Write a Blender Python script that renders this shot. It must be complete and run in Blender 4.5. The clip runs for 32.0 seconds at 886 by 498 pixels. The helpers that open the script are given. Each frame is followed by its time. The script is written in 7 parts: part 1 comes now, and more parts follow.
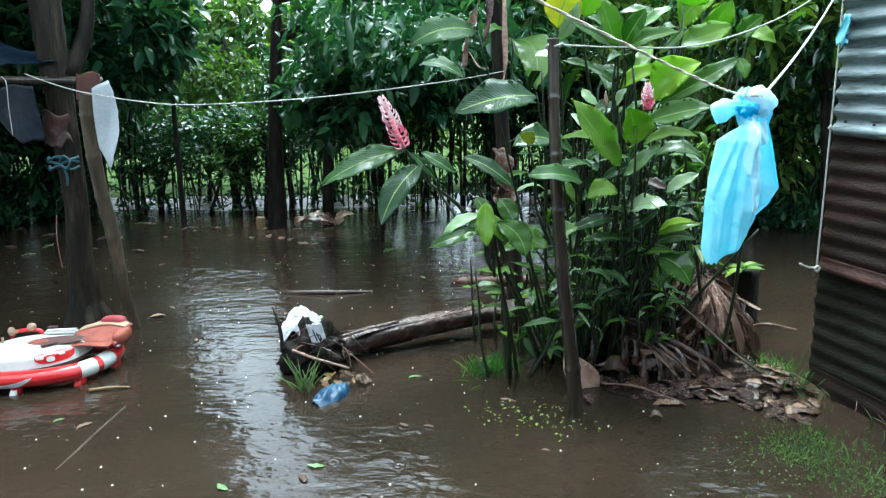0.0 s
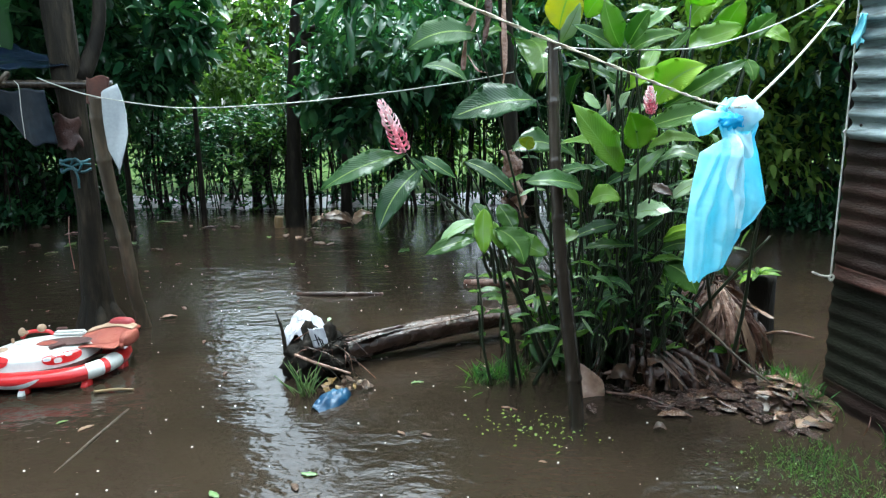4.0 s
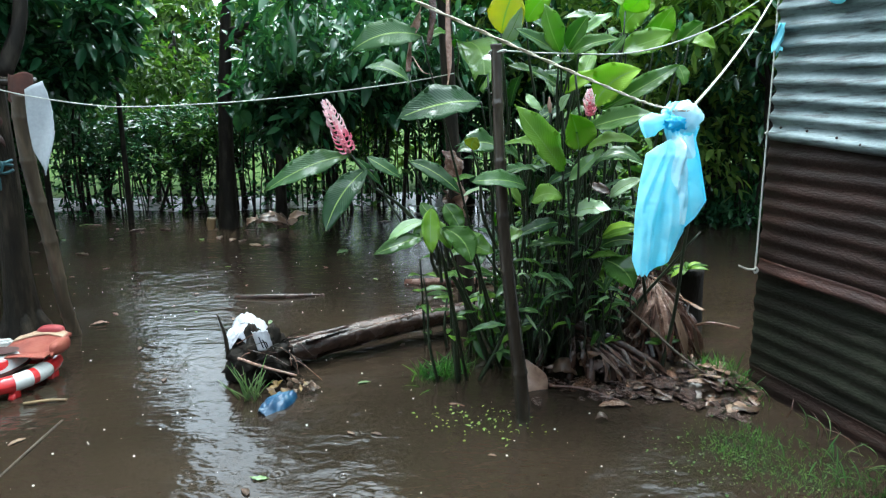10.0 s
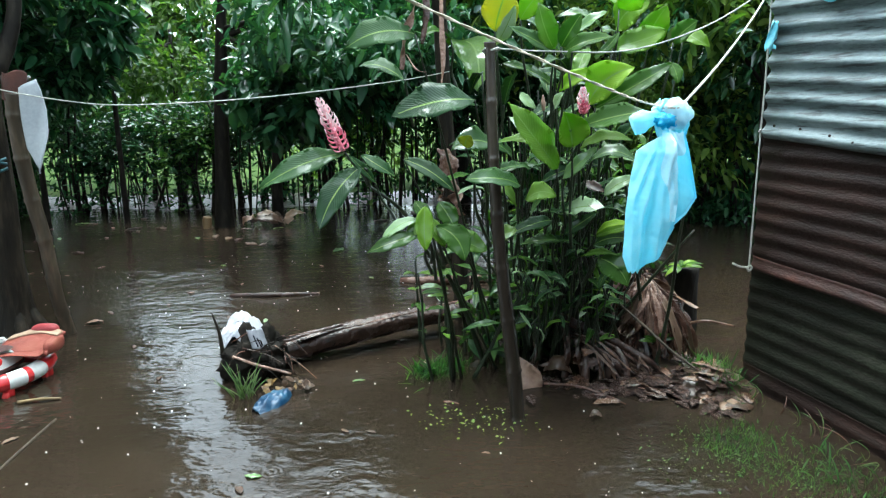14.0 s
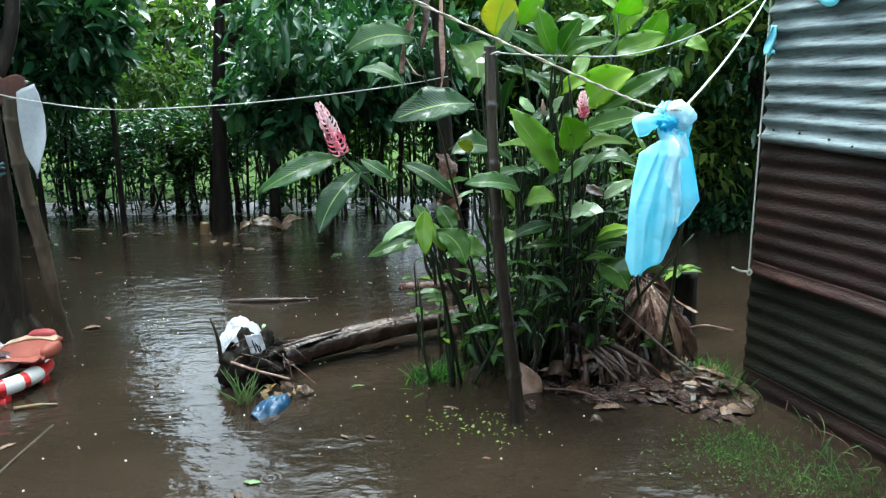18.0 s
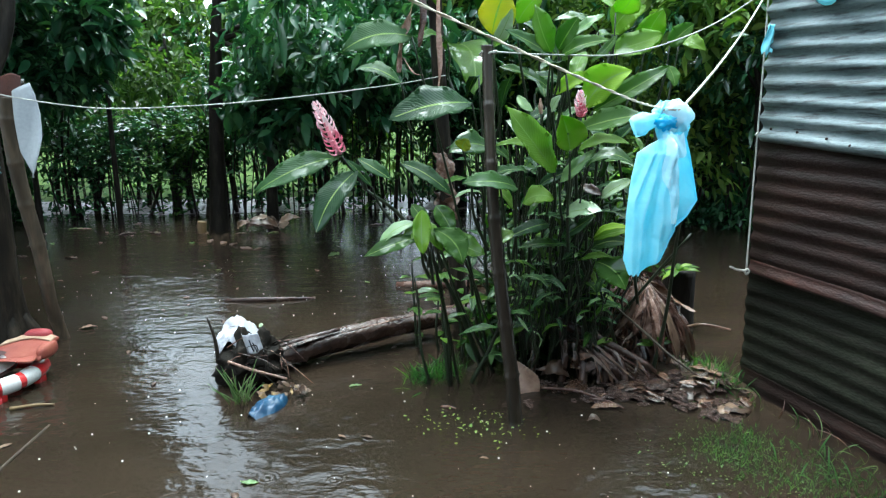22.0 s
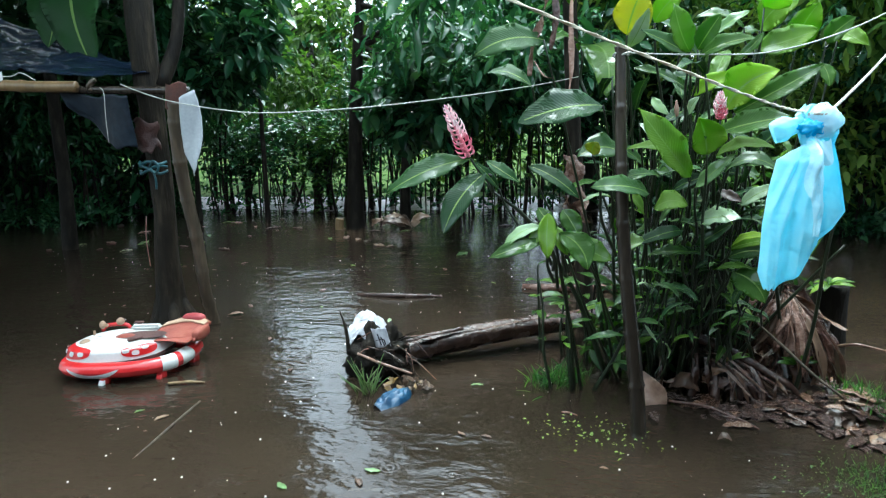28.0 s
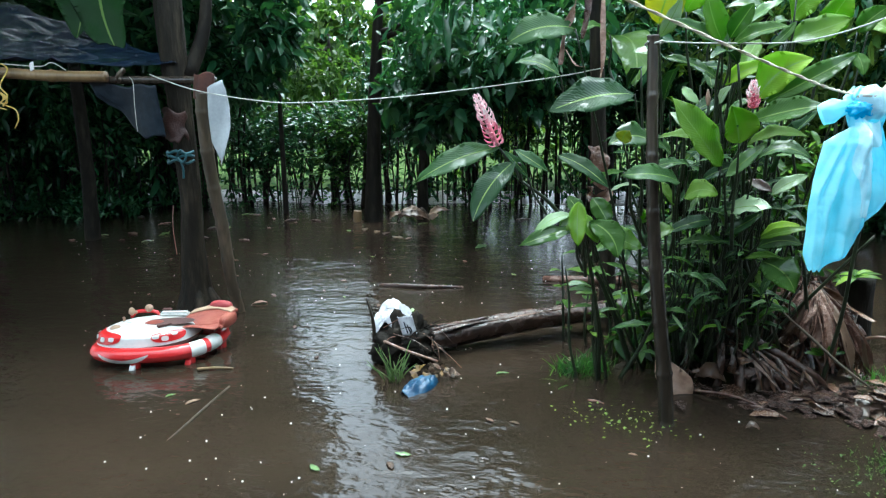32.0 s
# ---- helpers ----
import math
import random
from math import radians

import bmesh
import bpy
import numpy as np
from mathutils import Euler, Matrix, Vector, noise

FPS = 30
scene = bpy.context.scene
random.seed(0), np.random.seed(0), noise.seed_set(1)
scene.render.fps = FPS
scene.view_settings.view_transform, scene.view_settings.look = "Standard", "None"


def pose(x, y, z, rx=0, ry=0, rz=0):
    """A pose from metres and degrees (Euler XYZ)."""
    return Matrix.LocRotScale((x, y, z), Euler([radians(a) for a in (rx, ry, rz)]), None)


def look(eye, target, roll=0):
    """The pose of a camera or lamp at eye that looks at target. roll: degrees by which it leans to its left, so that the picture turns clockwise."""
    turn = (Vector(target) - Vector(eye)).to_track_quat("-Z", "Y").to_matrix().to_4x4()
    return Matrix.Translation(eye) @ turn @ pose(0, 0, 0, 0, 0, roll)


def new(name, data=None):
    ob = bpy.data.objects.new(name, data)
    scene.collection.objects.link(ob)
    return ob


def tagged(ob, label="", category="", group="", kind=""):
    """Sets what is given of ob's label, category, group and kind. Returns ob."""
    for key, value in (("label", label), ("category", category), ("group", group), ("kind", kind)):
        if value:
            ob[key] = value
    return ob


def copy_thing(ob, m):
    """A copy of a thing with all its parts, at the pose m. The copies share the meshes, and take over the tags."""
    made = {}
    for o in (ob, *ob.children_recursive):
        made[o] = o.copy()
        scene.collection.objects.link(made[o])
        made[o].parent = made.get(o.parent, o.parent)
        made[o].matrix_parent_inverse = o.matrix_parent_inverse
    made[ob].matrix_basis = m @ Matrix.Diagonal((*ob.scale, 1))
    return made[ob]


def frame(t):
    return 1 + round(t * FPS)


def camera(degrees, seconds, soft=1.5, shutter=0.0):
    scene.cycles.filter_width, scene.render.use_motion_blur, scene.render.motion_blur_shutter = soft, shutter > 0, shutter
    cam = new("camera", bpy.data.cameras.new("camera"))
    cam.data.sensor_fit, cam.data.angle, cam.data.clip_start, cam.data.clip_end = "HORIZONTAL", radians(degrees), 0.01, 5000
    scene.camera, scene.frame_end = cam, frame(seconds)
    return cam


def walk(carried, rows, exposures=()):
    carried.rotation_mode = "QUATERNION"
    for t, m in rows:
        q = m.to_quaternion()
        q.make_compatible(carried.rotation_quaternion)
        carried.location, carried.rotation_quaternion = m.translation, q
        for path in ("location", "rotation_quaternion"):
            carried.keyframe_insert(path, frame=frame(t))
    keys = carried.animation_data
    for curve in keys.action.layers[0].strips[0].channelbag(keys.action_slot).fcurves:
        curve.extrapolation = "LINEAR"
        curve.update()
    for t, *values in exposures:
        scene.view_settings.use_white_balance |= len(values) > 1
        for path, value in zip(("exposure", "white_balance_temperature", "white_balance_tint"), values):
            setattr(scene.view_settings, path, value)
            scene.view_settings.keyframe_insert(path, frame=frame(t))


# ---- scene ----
cam = camera(66.7, 32.0, soft=1.25)
PATH = [
    (0, (0.06, 0.133, 1.327), (0.048, 2.092, 0.923), -0.8),
    (0.5, (0.081, 0.114, 1.319), (0.053, 2.075, 0.929), -0.9),
    (1, (0.082, 0.115, 1.312), (0.057, 2.076, 0.922), -0.9),
    (1.5, (0.082, 0.116, 1.313), (0.067, 2.078, 0.923), -0.8),
    (2, (0.114, 0.147, 1.313), (0.288, 2.099, 0.911), -0.7),
    (2.5, (0.185, 0.188, 1.354), (0.431, 2.126, 0.928), -1.0),
    (3, (0.244, 0.223, 1.406), (0.467, 2.16, 0.962), -1.2),
    (3.5, (0.244, 0.202, 1.386), (0.187, 2.157, 0.965), -1.4),
    (4, (0.184, 0.186, 1.359), (0.089, 2.141, 0.945), -1.0),
    (4.5, (0.159, 0.177, 1.353), (-0.038, 2.126, 0.952), -1.0),
    (6.5, (0.094, 0.139, 1.362), (-0.06, 2.091, 0.955), -0.7),
    (7, (0.087, 0.145, 1.36), (0.057, 2.103, 0.955), -0.7),
    (7.5, (0.09, 0.156, 1.36), (0.157, 2.113, 0.954), -0.6),
    (8, (0.1, 0.155, 1.367), (0.203, 2.11, 0.957), -0.5),
    (8.5, (0.11, 0.159, 1.364), (0.217, 2.113, 0.95), -0.6),
    (9, (0.124, 0.159, 1.359), (0.23, 2.115, 0.955), -0.6),
    (9.5, (0.124, 0.157, 1.367), (0.235, 2.112, 0.959), -0.6),
    (10, (0.123, 0.154, 1.363), (0.228, 2.107, 0.947), -0.6),
    (10.5, (0.125, 0.157, 1.365), (0.236, 2.112, 0.958), -0.6),
    (11, (0.128, 0.159, 1.369), (0.242, 2.111, 0.95), -0.5),
    (11.5, (0.133, 0.147, 1.366), (0.243, 2.1, 0.951), -0.6),
    (12, (0.137, 0.152, 1.365), (0.249, 2.105, 0.951), -0.6),
    (12.5, (0.147, 0.152, 1.362), (0.26, 2.106, 0.947), -0.6),
    (13, (0.143, 0.155, 1.365), (0.256, 2.108, 0.95), -0.5),
    (13.5, (0.14, 0.148, 1.364), (0.253, 2.103, 0.958), -0.7),
    (14, (0.138, 0.151, 1.359), (0.25, 2.103, 0.94), -0.6),
    (14.5, (0.138, 0.156, 1.357), (0.258, 2.11, 0.949), -0.6),
    (16.5, (0.12, 0.152, 1.356), (0.238, 2.106, 0.949), -0.7),
    (17, (0.127, 0.158, 1.354), (0.248, 2.112, 0.947), -0.6),
    (17.5, (0.124, 0.155, 1.357), (0.245, 2.109, 0.947), -0.5),
    (18, (0.127, 0.158, 1.351), (0.248, 2.114, 0.949), -0.6),
    (18.5, (0.122, 0.153, 1.355), (0.245, 2.107, 0.945), -0.6),
    (19, (0.125, 0.155, 1.356), (0.245, 2.11, 0.952), -0.6),
    (19.5, (0.126, 0.16, 1.354), (0.252, 2.112, 0.939), -0.5),
    (20, (0.135, 0.151, 1.355), (0.258, 2.105, 0.943), -0.5),
    (20.5, (0.132, 0.156, 1.359), (0.257, 2.111, 0.954), -0.5),
    (21, (0.13, 0.158, 1.361), (0.252, 2.109, 0.94), -0.5),
    (21.5, (0.13, 0.165, 1.356), (0.258, 2.117, 0.943), -0.5),
    (22, (0.128, 0.164, 1.353), (0.256, 2.118, 0.947), -0.6),
    (22.5, (0.122, 0.165, 1.351), (0.243, 2.118, 0.937), -0.5),
    (23, (0.116, 0.183, 1.346), (0.246, 2.137, 0.939), -0.6),
    (23.5, (0.115, 0.175, 1.357), (0.216, 2.13, 0.947), -0.7),
    (24, (0.097, 0.166, 1.359), (-0.059, 2.118, 0.948), -0.9),
    (24.5, (0.09, 0.143, 1.356), (-0.167, 2.086, 0.955), -0.8),
    (25, (0.084, 0.14, 1.359), (-0.176, 2.081, 0.95), -0.7),
    (25.5, (0.085, 0.144, 1.358), (-0.175, 2.084, 0.944), -0.8),
    (27.5, (0.106, 0.141, 1.367), (-0.151, 2.082, 0.959), -0.9),
    (28, (0.148, 0.146, 1.365), (-0.107, 2.089, 0.965), -1.0),
    (28.5, (0.153, 0.156, 1.357), (-0.32, 2.056, 0.947), -1.2),
    (29, (0.115, 0.135, 1.358), (-0.396, 2.026, 0.955), -1.0),
    (29.5, (0.079, 0.144, 1.336), (-0.231, 2.077, 0.929), -0.7),
    (30, (0.089, 0.133, 1.335), (-0.199, 2.072, 0.934), -0.9),
    (30.5, (0.068, 0.126, 1.339), (-0.225, 2.062, 0.93), -0.8),
    (31, (0.071, 0.111, 1.342), (-0.218, 2.047, 0.933), -0.9),
    (31.5, (0.074, 0.11, 1.345), (-0.223, 2.046, 0.938), -0.9),
    (32, (0.071, 0.104, 1.336), (-0.215, 2.04, 0.925), -0.8),
]
EXPOSURES = [(0.0, 2.74, 5550, -5), (2.0, 2.74, 5550, -5), (3.0, 2.78, 5750, -4), (4.0, 2.72, 5700, -4), (9.0, 2.64, 5680, -4), (14.0, 2.62, 5800, -4), (22.0, 2.58, 5680, -4), (29.0, 2.57, 5570, -5), (32.0, 2.60, 5570, -5)]
walk(cam, [(t, look(eye, target, roll)) for t, eye, target, roll in PATH], EXPOSURES)

# ---- light ----
world = bpy.data.worlds.new("world")
scene.world = world
world.use_nodes = True
wn, wl = world.node_tree.nodes, world.node_tree.links
sky = wn.new("ShaderNodeTexSky")
sky.sky_type = "NISHITA"
sky.sun_disc = False
sky.sun_elevation, sky.sun_rotation = radians(74), radians(344)
sky.air_density, sky.dust_density, sky.ozone_density = 1.0, 4.0, 1.0
grey = wn.new("ShaderNodeHueSaturation")
grey.inputs["Saturation"].default_value = 0.32
wl.new(sky.outputs[0], grey.inputs["Color"])
wl.new(grey.outputs[0], wn["Background"].inputs[0])
wn["Background"].inputs[1].default_value = 0.15
sun_data = bpy.data.lights.new("sun", "SUN")
sun_data.energy, sun_data.angle, sun_data.color = 0.62, radians(70), (0.98, 1.0, 0.98)
sun = new("sun", sun_data)
sun.matrix_world = look((-0.8, 2.75, 10), (0, 0, 0))


# ---- materials ----
def material(name, colours, scale=8.0, rough=(0.4, 0.7), metal=0.0, bump=0.3, bump_scale=60.0, per="noise", spec=0.5, stretch=(1, 1, 1), coat=0.0, dirt=0.0):
    """A procedural surface: two scales of noise drive colour, gloss and relief."""
    m = bpy.data.materials.new(name)
    m.use_nodes = True
    nd, ln = m.node_tree.nodes, m.node_tree.links
    b = nd["Principled BSDF"]
    tc = nd.new("ShaderNodeTexCoord")
    mp = nd.new("ShaderNodeMapping")
    mp.inputs["Scale"].default_value = stretch
    ln.new(tc.outputs["Object"], mp.inputs[0])
    n1, n2 = nd.new("ShaderNodeTexNoise"), nd.new("ShaderNodeTexNoise")
    n1.inputs["Scale"].default_value, n1.inputs["Detail"].default_value = scale, 6
    n2.inputs["Scale"].default_value, n2.inputs["Detail"].default_value = bump_scale, 5
    ln.new(mp.outputs[0], n1.inputs["Vector"])
    ln.new(mp.outputs[0], n2.inputs["Vector"])
    ramp = nd.new("ShaderNodeValToRGB")
    el = ramp.color_ramp.elements
    while len(el) < len(colours):
        el.new(0.5)
    for i, c in enumerate(colours):
        el[i].position = 0.25 + 0.5 * i / max(1, len(colours) - 1)
        el[i].color = (*c, 1)
    if per == "noise":
        mix = nd.new("ShaderNodeMath")
        mix.operation = "MULTIPLY_ADD"
        ln.new(n2.outputs["Fac"], mix.inputs[0])
        mix.inputs[1].default_value = 0.3
        half = nd.new("ShaderNodeMath")
        half.operation = "MULTIPLY"
        half.inputs[1].default_value = 0.7
        ln.new(n1.outputs["Fac"], half.inputs[0])
        ln.new(half.outputs[0], mix.inputs[2])
        ln.new(mix.outputs[0], ramp.inputs[0])
    else:
        ge = nd.new("ShaderNodeNewGeometry") if per == "island" else nd.new("ShaderNodeObjectInfo")
        mr = nd.new("ShaderNodeMath")
        mr.operation = "MULTIPLY_ADD"
        ln.new(ge.outputs["Random Per Island" if per == "island" else "Random"], mr.inputs[0])
        mr.inputs[1].default_value = 0.42
        half = nd.new("ShaderNodeMath")
        half.operation = "MULTIPLY"
        half.inputs[1].default_value = 0.58
        ln.new(n1.outputs["Fac"], half.inputs[0])
        ln.new(half.outputs[0], mr.inputs[2])
        ln.new(mr.outputs[0], ramp.inputs[0])
    if dirt:
        # level streaks of grime
        mp2 = nd.new("ShaderNodeMapping")
        mp2.inputs["Scale"].default_value = (1.6, 1.6, 22)
        ln.new(tc.outputs["Object"], mp2.inputs[0])
        n3 = nd.new("ShaderNodeTexNoise")
        n3.inputs["Scale"].default_value, n3.inputs["Detail"].default_value = 3.0, 8
        n3.inputs["Roughness"].default_value = 0.7
        ln.new(mp2.outputs[0], n3.inputs["Vector"])
        gr = nd.new("ShaderNodeMapRange")
        gr.inputs["From Min"].default_value, gr.inputs["From Max"].default_value = 0.5, 0.6
        gr.inputs["To Max"].default_value = dirt
        ln.new(n3.outputs["Fac"], gr.inputs[0])
        dm = nd.new("ShaderNodeMix")
        dm.data_type = "RGBA"
        ln.new(gr.outputs[0], dm.inputs["Factor"])
        ln.new(ramp.outputs[0], dm.inputs["A"])
        dm.inputs["B"].default_value = (0.018, 0.014, 0.011, 1)
        ln.new(dm.outputs["Result"], b.inputs["Base Color"])
    else:
        ln.new(ramp.outputs[0], b.inputs["Base Color"])
    rr = nd.new("ShaderNodeMapRange")
    rr.inputs["To Min"].default_value, rr.inputs["To Max"].default_value = rough
    ln.new(n1.outputs["Fac"], rr.inputs[0])
    ln.new(rr.outputs[0], b.inputs["Roughness"])
    b.inputs["Metallic"].default_value = metal
    b.inputs["Specular IOR Level"].default_value = spec
    b.inputs["Coat Weight"].default_value = coat
    b.inputs["Coat Roughness"].default_value = 0.08
    if bump:
        bp = nd.new("ShaderNodeBump")
        bp.inputs["Strength"].default_value, bp.inputs["Distance"].default_value = bump, 0.01
        ln.new(n2.outputs["Fac"], bp.inputs["Height"])
        ln.new(bp.outputs[0], b.inputs["Normal"])
    return m


def leaf_material(name, colours, rough=(0.2, 0.4), through_light=0.35, veins=0.0, per="island", scale=6.0, wet=0.0, wet_scale=9.0):
    """Wet leaf: glossy skin over a body that lets light through, with side veins along the UV map."""
    m = material(name, colours, scale=scale, rough=rough, bump=0.25, bump_scale=35, per=per)
    nd, ln = m.node_tree.nodes, m.node_tree.links
    b, out = nd["Principled BSDF"], nd["Material Output"]
    b.inputs["Specular IOR Level"].default_value = 0.22
    ramp = next(n for n in nd if n.type == "VALTORGB")
    colour = ramp.outputs[0]
    if wet:
        # a film of rain that lies in patches
        tc = next(n for n in nd if n.type == "TEX_COORD")
        n4 = nd.new("ShaderNodeTexNoise")
        n4.inputs["Scale"].default_value, n4.inputs["Detail"].default_value = wet_scale, 4
        ln.new(tc.outputs["Object"], n4.inputs["Vector"])
        wr = nd.new("ShaderNodeMapRange")
        wr.inputs["From Min"].default_value, wr.inputs["From Max"].default_value = 0.535, 0.565
        wr.inputs["To Max"].default_value = wet
        ln.new(n4.outputs["Fac"], wr.inputs[0])
        ln.new(wr.outputs[0], b.inputs["Coat Weight"])
        b.inputs["Coat IOR"].default_value = 1.6
        b.inputs["Coat Roughness"].default_value = 0.12
    if veins:
        uv = nd.new("ShaderNodeUVMap")
        sep = nd.new("ShaderNodeSeparateXYZ")
        ln.new(uv.outputs[0], sep.inputs[0])
        ab = nd.new("ShaderNodeMath")
        ab.operation = "ABSOLUTE"
        ln.new(sep.outputs["X"], ab.inputs[0])
        sh = nd.new("ShaderNodeMath")
        sh.operation = "MULTIPLY_ADD"
        ln.new(ab.outputs[0], sh.inputs[0])
        sh.inputs[1].default_value = -0.22
        ln.new(sep.outputs["Y"], sh.inputs[2])
        sn = nd.new("ShaderNodeMath")
        sn.operation = "MULTIPLY"
        sn.inputs[1].default_value = 150
        ln.new(sh.outputs[0], sn.inputs[0])
        si = nd.new("ShaderNodeMath")
        si.operation = "SINE"
        ln.new(sn.outputs[0], si.inputs[0])
        rib = nd.new("ShaderNodeMath")
        rib.operation = "LESS_THAN"
        rib.inputs[1].default_value = 0.05
        ln.new(ab.outputs[0], rib.inputs[0])
        mixc = nd.new("ShaderNodeMix")
        mixc.data_type = "RGBA"
        ln.new(rib.outputs[0], mixc.inputs["Factor"])
        ln.new(colour, mixc.inputs["A"])
        mixc.inputs["B"].default_value = (0.2, 0.31, 0.08, 1)
        ln.new(mixc.outputs["Result"], b.inputs["Base Color"])
        colour = mixc.outputs["Result"]
        bp = next(n for n in nd if n.type == "BUMP")
        b2 = nd.new("ShaderNodeBump")
        b2.inputs["Strength"].default_value, b2.inputs["Distance"].default_value = veins, 0.002
        ln.new(si.outputs[0], b2.inputs["Height"])
        ln.new(bp.outputs[0], b2.inputs["Normal"])
        ln.new(b2.outputs[0], b.inputs["Normal"])
    tr = nd.new("ShaderNodeBsdfTranslucent")
    gain = nd.new("ShaderNodeMix")
    gain.data_type = "RGBA"
    gain.blend_type = "MULTIPLY"
    gain.inputs["Factor"].default_value = 1
    ln.new(colour, gain.inputs["A"])
    gain.inputs["B"].default_value = (1.5, 1.7, 0.6, 1)
    ln.new(gain.outputs["Result"], tr.inputs[0])
    mx = nd.new("ShaderNodeMixShader")
    mx.inputs[0].default_value = through_light
    ln.new(b.outputs[0], mx.inputs[1])
    ln.new(tr.outputs[0], mx.inputs[2])
    ln.new(mx.outputs[0], out.inputs[0])
    return m


M_GROUND = material("mud", [(0.035, 0.021, 0.013), (0.075, 0.046, 0.029), (0.06, 0.052, 0.025)], scale=3, rough=(0.15, 0.5), bump=0.8, bump_scale=25)
M_FIELD = material("field_grass", [(0.024, 0.046, 0.013), (0.046, 0.078, 0.021), (0.078, 0.112, 0.032)], scale=0.8, rough=(0.8, 1.0), bump=0.9, bump_scale=9, spec=0.03)
M_BARK = material("dark_wet_bark", [(0.004, 0.0032, 0.0024), (0.011, 0.0088, 0.0065), (0.036, 0.03, 0.022)], scale=16, rough=(0.5, 0.85), bump=1.0, bump_scale=34, stretch=(1, 1, 0.3), spec=0.12)
M_LOG = material("wet_rotting_log", [(0.016, 0.008, 0.006), (0.045, 0.023, 0.016), (0.11, 0.066, 0.048)], scale=9, rough=(0.12, 0.4), bump=1.0, bump_scale=40)
M_PALEBARK = material("grey_brown_post", [(0.0045, 0.0035, 0.0022), (0.015, 0.0115, 0.0072), (0.052, 0.04, 0.026)], scale=20, rough=(0.5, 0.85), bump=1.0, bump_scale=55, stretch=(1, 1, 0.2), spec=0.15)
M_BAMBOO = material("weathered_bamboo", [(0.07, 0.042, 0.018), (0.18, 0.115, 0.05), (0.32, 0.22, 0.11)], scale=6, rough=(0.25, 0.5), bump=0.25, bump_scale=60, stretch=(1, 1, 0.15))
M_OLDBAMBOO = material("browned_bamboo", [(0.014, 0.010, 0.006), (0.055, 0.04, 0.024), (0.15, 0.11, 0.07)], scale=18, rough=(0.3, 0.55), bump=0.3, bump_scale=60, stretch=(1, 1, 0.15))
M_PALEDRY = material("pale_curled_leaf", [(0.12, 0.066, 0.044), (0.24, 0.145, 0.098), (0.38, 0.265, 0.19)], scale=14, rough=(0.3, 0.5), bump=0.2, bump_scale=60)
M_GREYFILM = material("dull_white_film", [(0.24, 0.26, 0.27), (0.36, 0.38, 0.39), (0.48, 0.5, 0.5)], scale=6, rough=(0.25, 0.45), bump=0.15)
M_CRINKLE = material("crinkled_white_film", [(0.3, 0.3, 0.34), (0.5, 0.5, 0.53), (0.68, 0.68, 0.7)], scale=14, rough=(0.2, 0.4), bump=0.8, bump_scale=40)
M_DARKBAMBOO = material("dark_old_bamboo", [(0.009, 0.0072, 0.0055), (0.026, 0.02, 0.0145), (0.085, 0.066, 0.048)], scale=9, rough=(0.12, 0.32), bump=0.3, bump_scale=60, stretch=(1, 1, 0.15))
M_HEDGE = leaf_material("hedge_leaf", [(0.012, 0.036, 0.013), (0.037, 0.088, 0.024), (0.115, 0.195, 0.052)], rough=(0.1, 0.3), through_light=0.4)
# Lighter yellow-green puts the light on open foliage into its colour.
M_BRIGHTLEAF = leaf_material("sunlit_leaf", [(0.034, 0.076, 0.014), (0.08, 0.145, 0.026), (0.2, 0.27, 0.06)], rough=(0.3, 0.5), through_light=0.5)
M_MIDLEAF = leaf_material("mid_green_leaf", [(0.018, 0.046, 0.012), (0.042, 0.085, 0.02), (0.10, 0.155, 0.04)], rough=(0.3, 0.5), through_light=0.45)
# Deep green; on the far hedge it also stands in for shade.
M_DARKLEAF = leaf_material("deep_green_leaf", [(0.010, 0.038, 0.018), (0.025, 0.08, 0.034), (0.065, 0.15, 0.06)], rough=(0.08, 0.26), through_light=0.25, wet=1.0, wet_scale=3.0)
M_GINGER = leaf_material("ginger_leaf", [(0.03, 0.078, 0.013), (0.075, 0.165, 0.022), (0.18, 0.30, 0.038)], rough=(0.32, 0.5), through_light=0.52, veins=0.3, per="object", scale=5, wet=1.0)
M_DEEPGINGER = leaf_material("deep_ginger_leaf", [(0.014, 0.042, 0.014), (0.032, 0.084, 0.024), (0.07, 0.145, 0.04)], rough=(0.24, 0.45), through_light=0.38, veins=0.3, per="object", scale=5, wet=0.6, wet_scale=9.0)
M_LIME = leaf_material("young_lime_leaf", [(0.10, 0.20, 0.014), (0.18, 0.31, 0.022), (0.29, 0.42, 0.04)], rough=(0.3, 0.5), through_light=0.5, veins=0.2, per="object", scale=5, wet=0.6)
M_YELLOWLEAF = leaf_material("yellowing_leaf", [(0.2, 0.24, 0.02), (0.36, 0.36, 0.03), (0.5, 0.42, 0.05)], rough=(0.2, 0.4), through_light=0.45, veins=0.3, per="object")
# Pale green partly stands in for sky sheen on wet leaves.
M_PALELEAF = leaf_material("pale_sheen_leaf", [(0.10, 0.19, 0.06), (0.22, 0.33, 0.15), (0.44, 0.52, 0.38)], rough=(0.12, 0.3), through_light=0.3, veins=0.35, per="object", wet=1.0, wet_scale=14.0)
# Darker green puts shadow into the colour of the hanging leaves.
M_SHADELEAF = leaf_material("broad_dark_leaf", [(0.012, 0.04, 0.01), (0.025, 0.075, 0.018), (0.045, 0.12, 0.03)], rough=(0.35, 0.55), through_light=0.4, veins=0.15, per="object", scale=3)
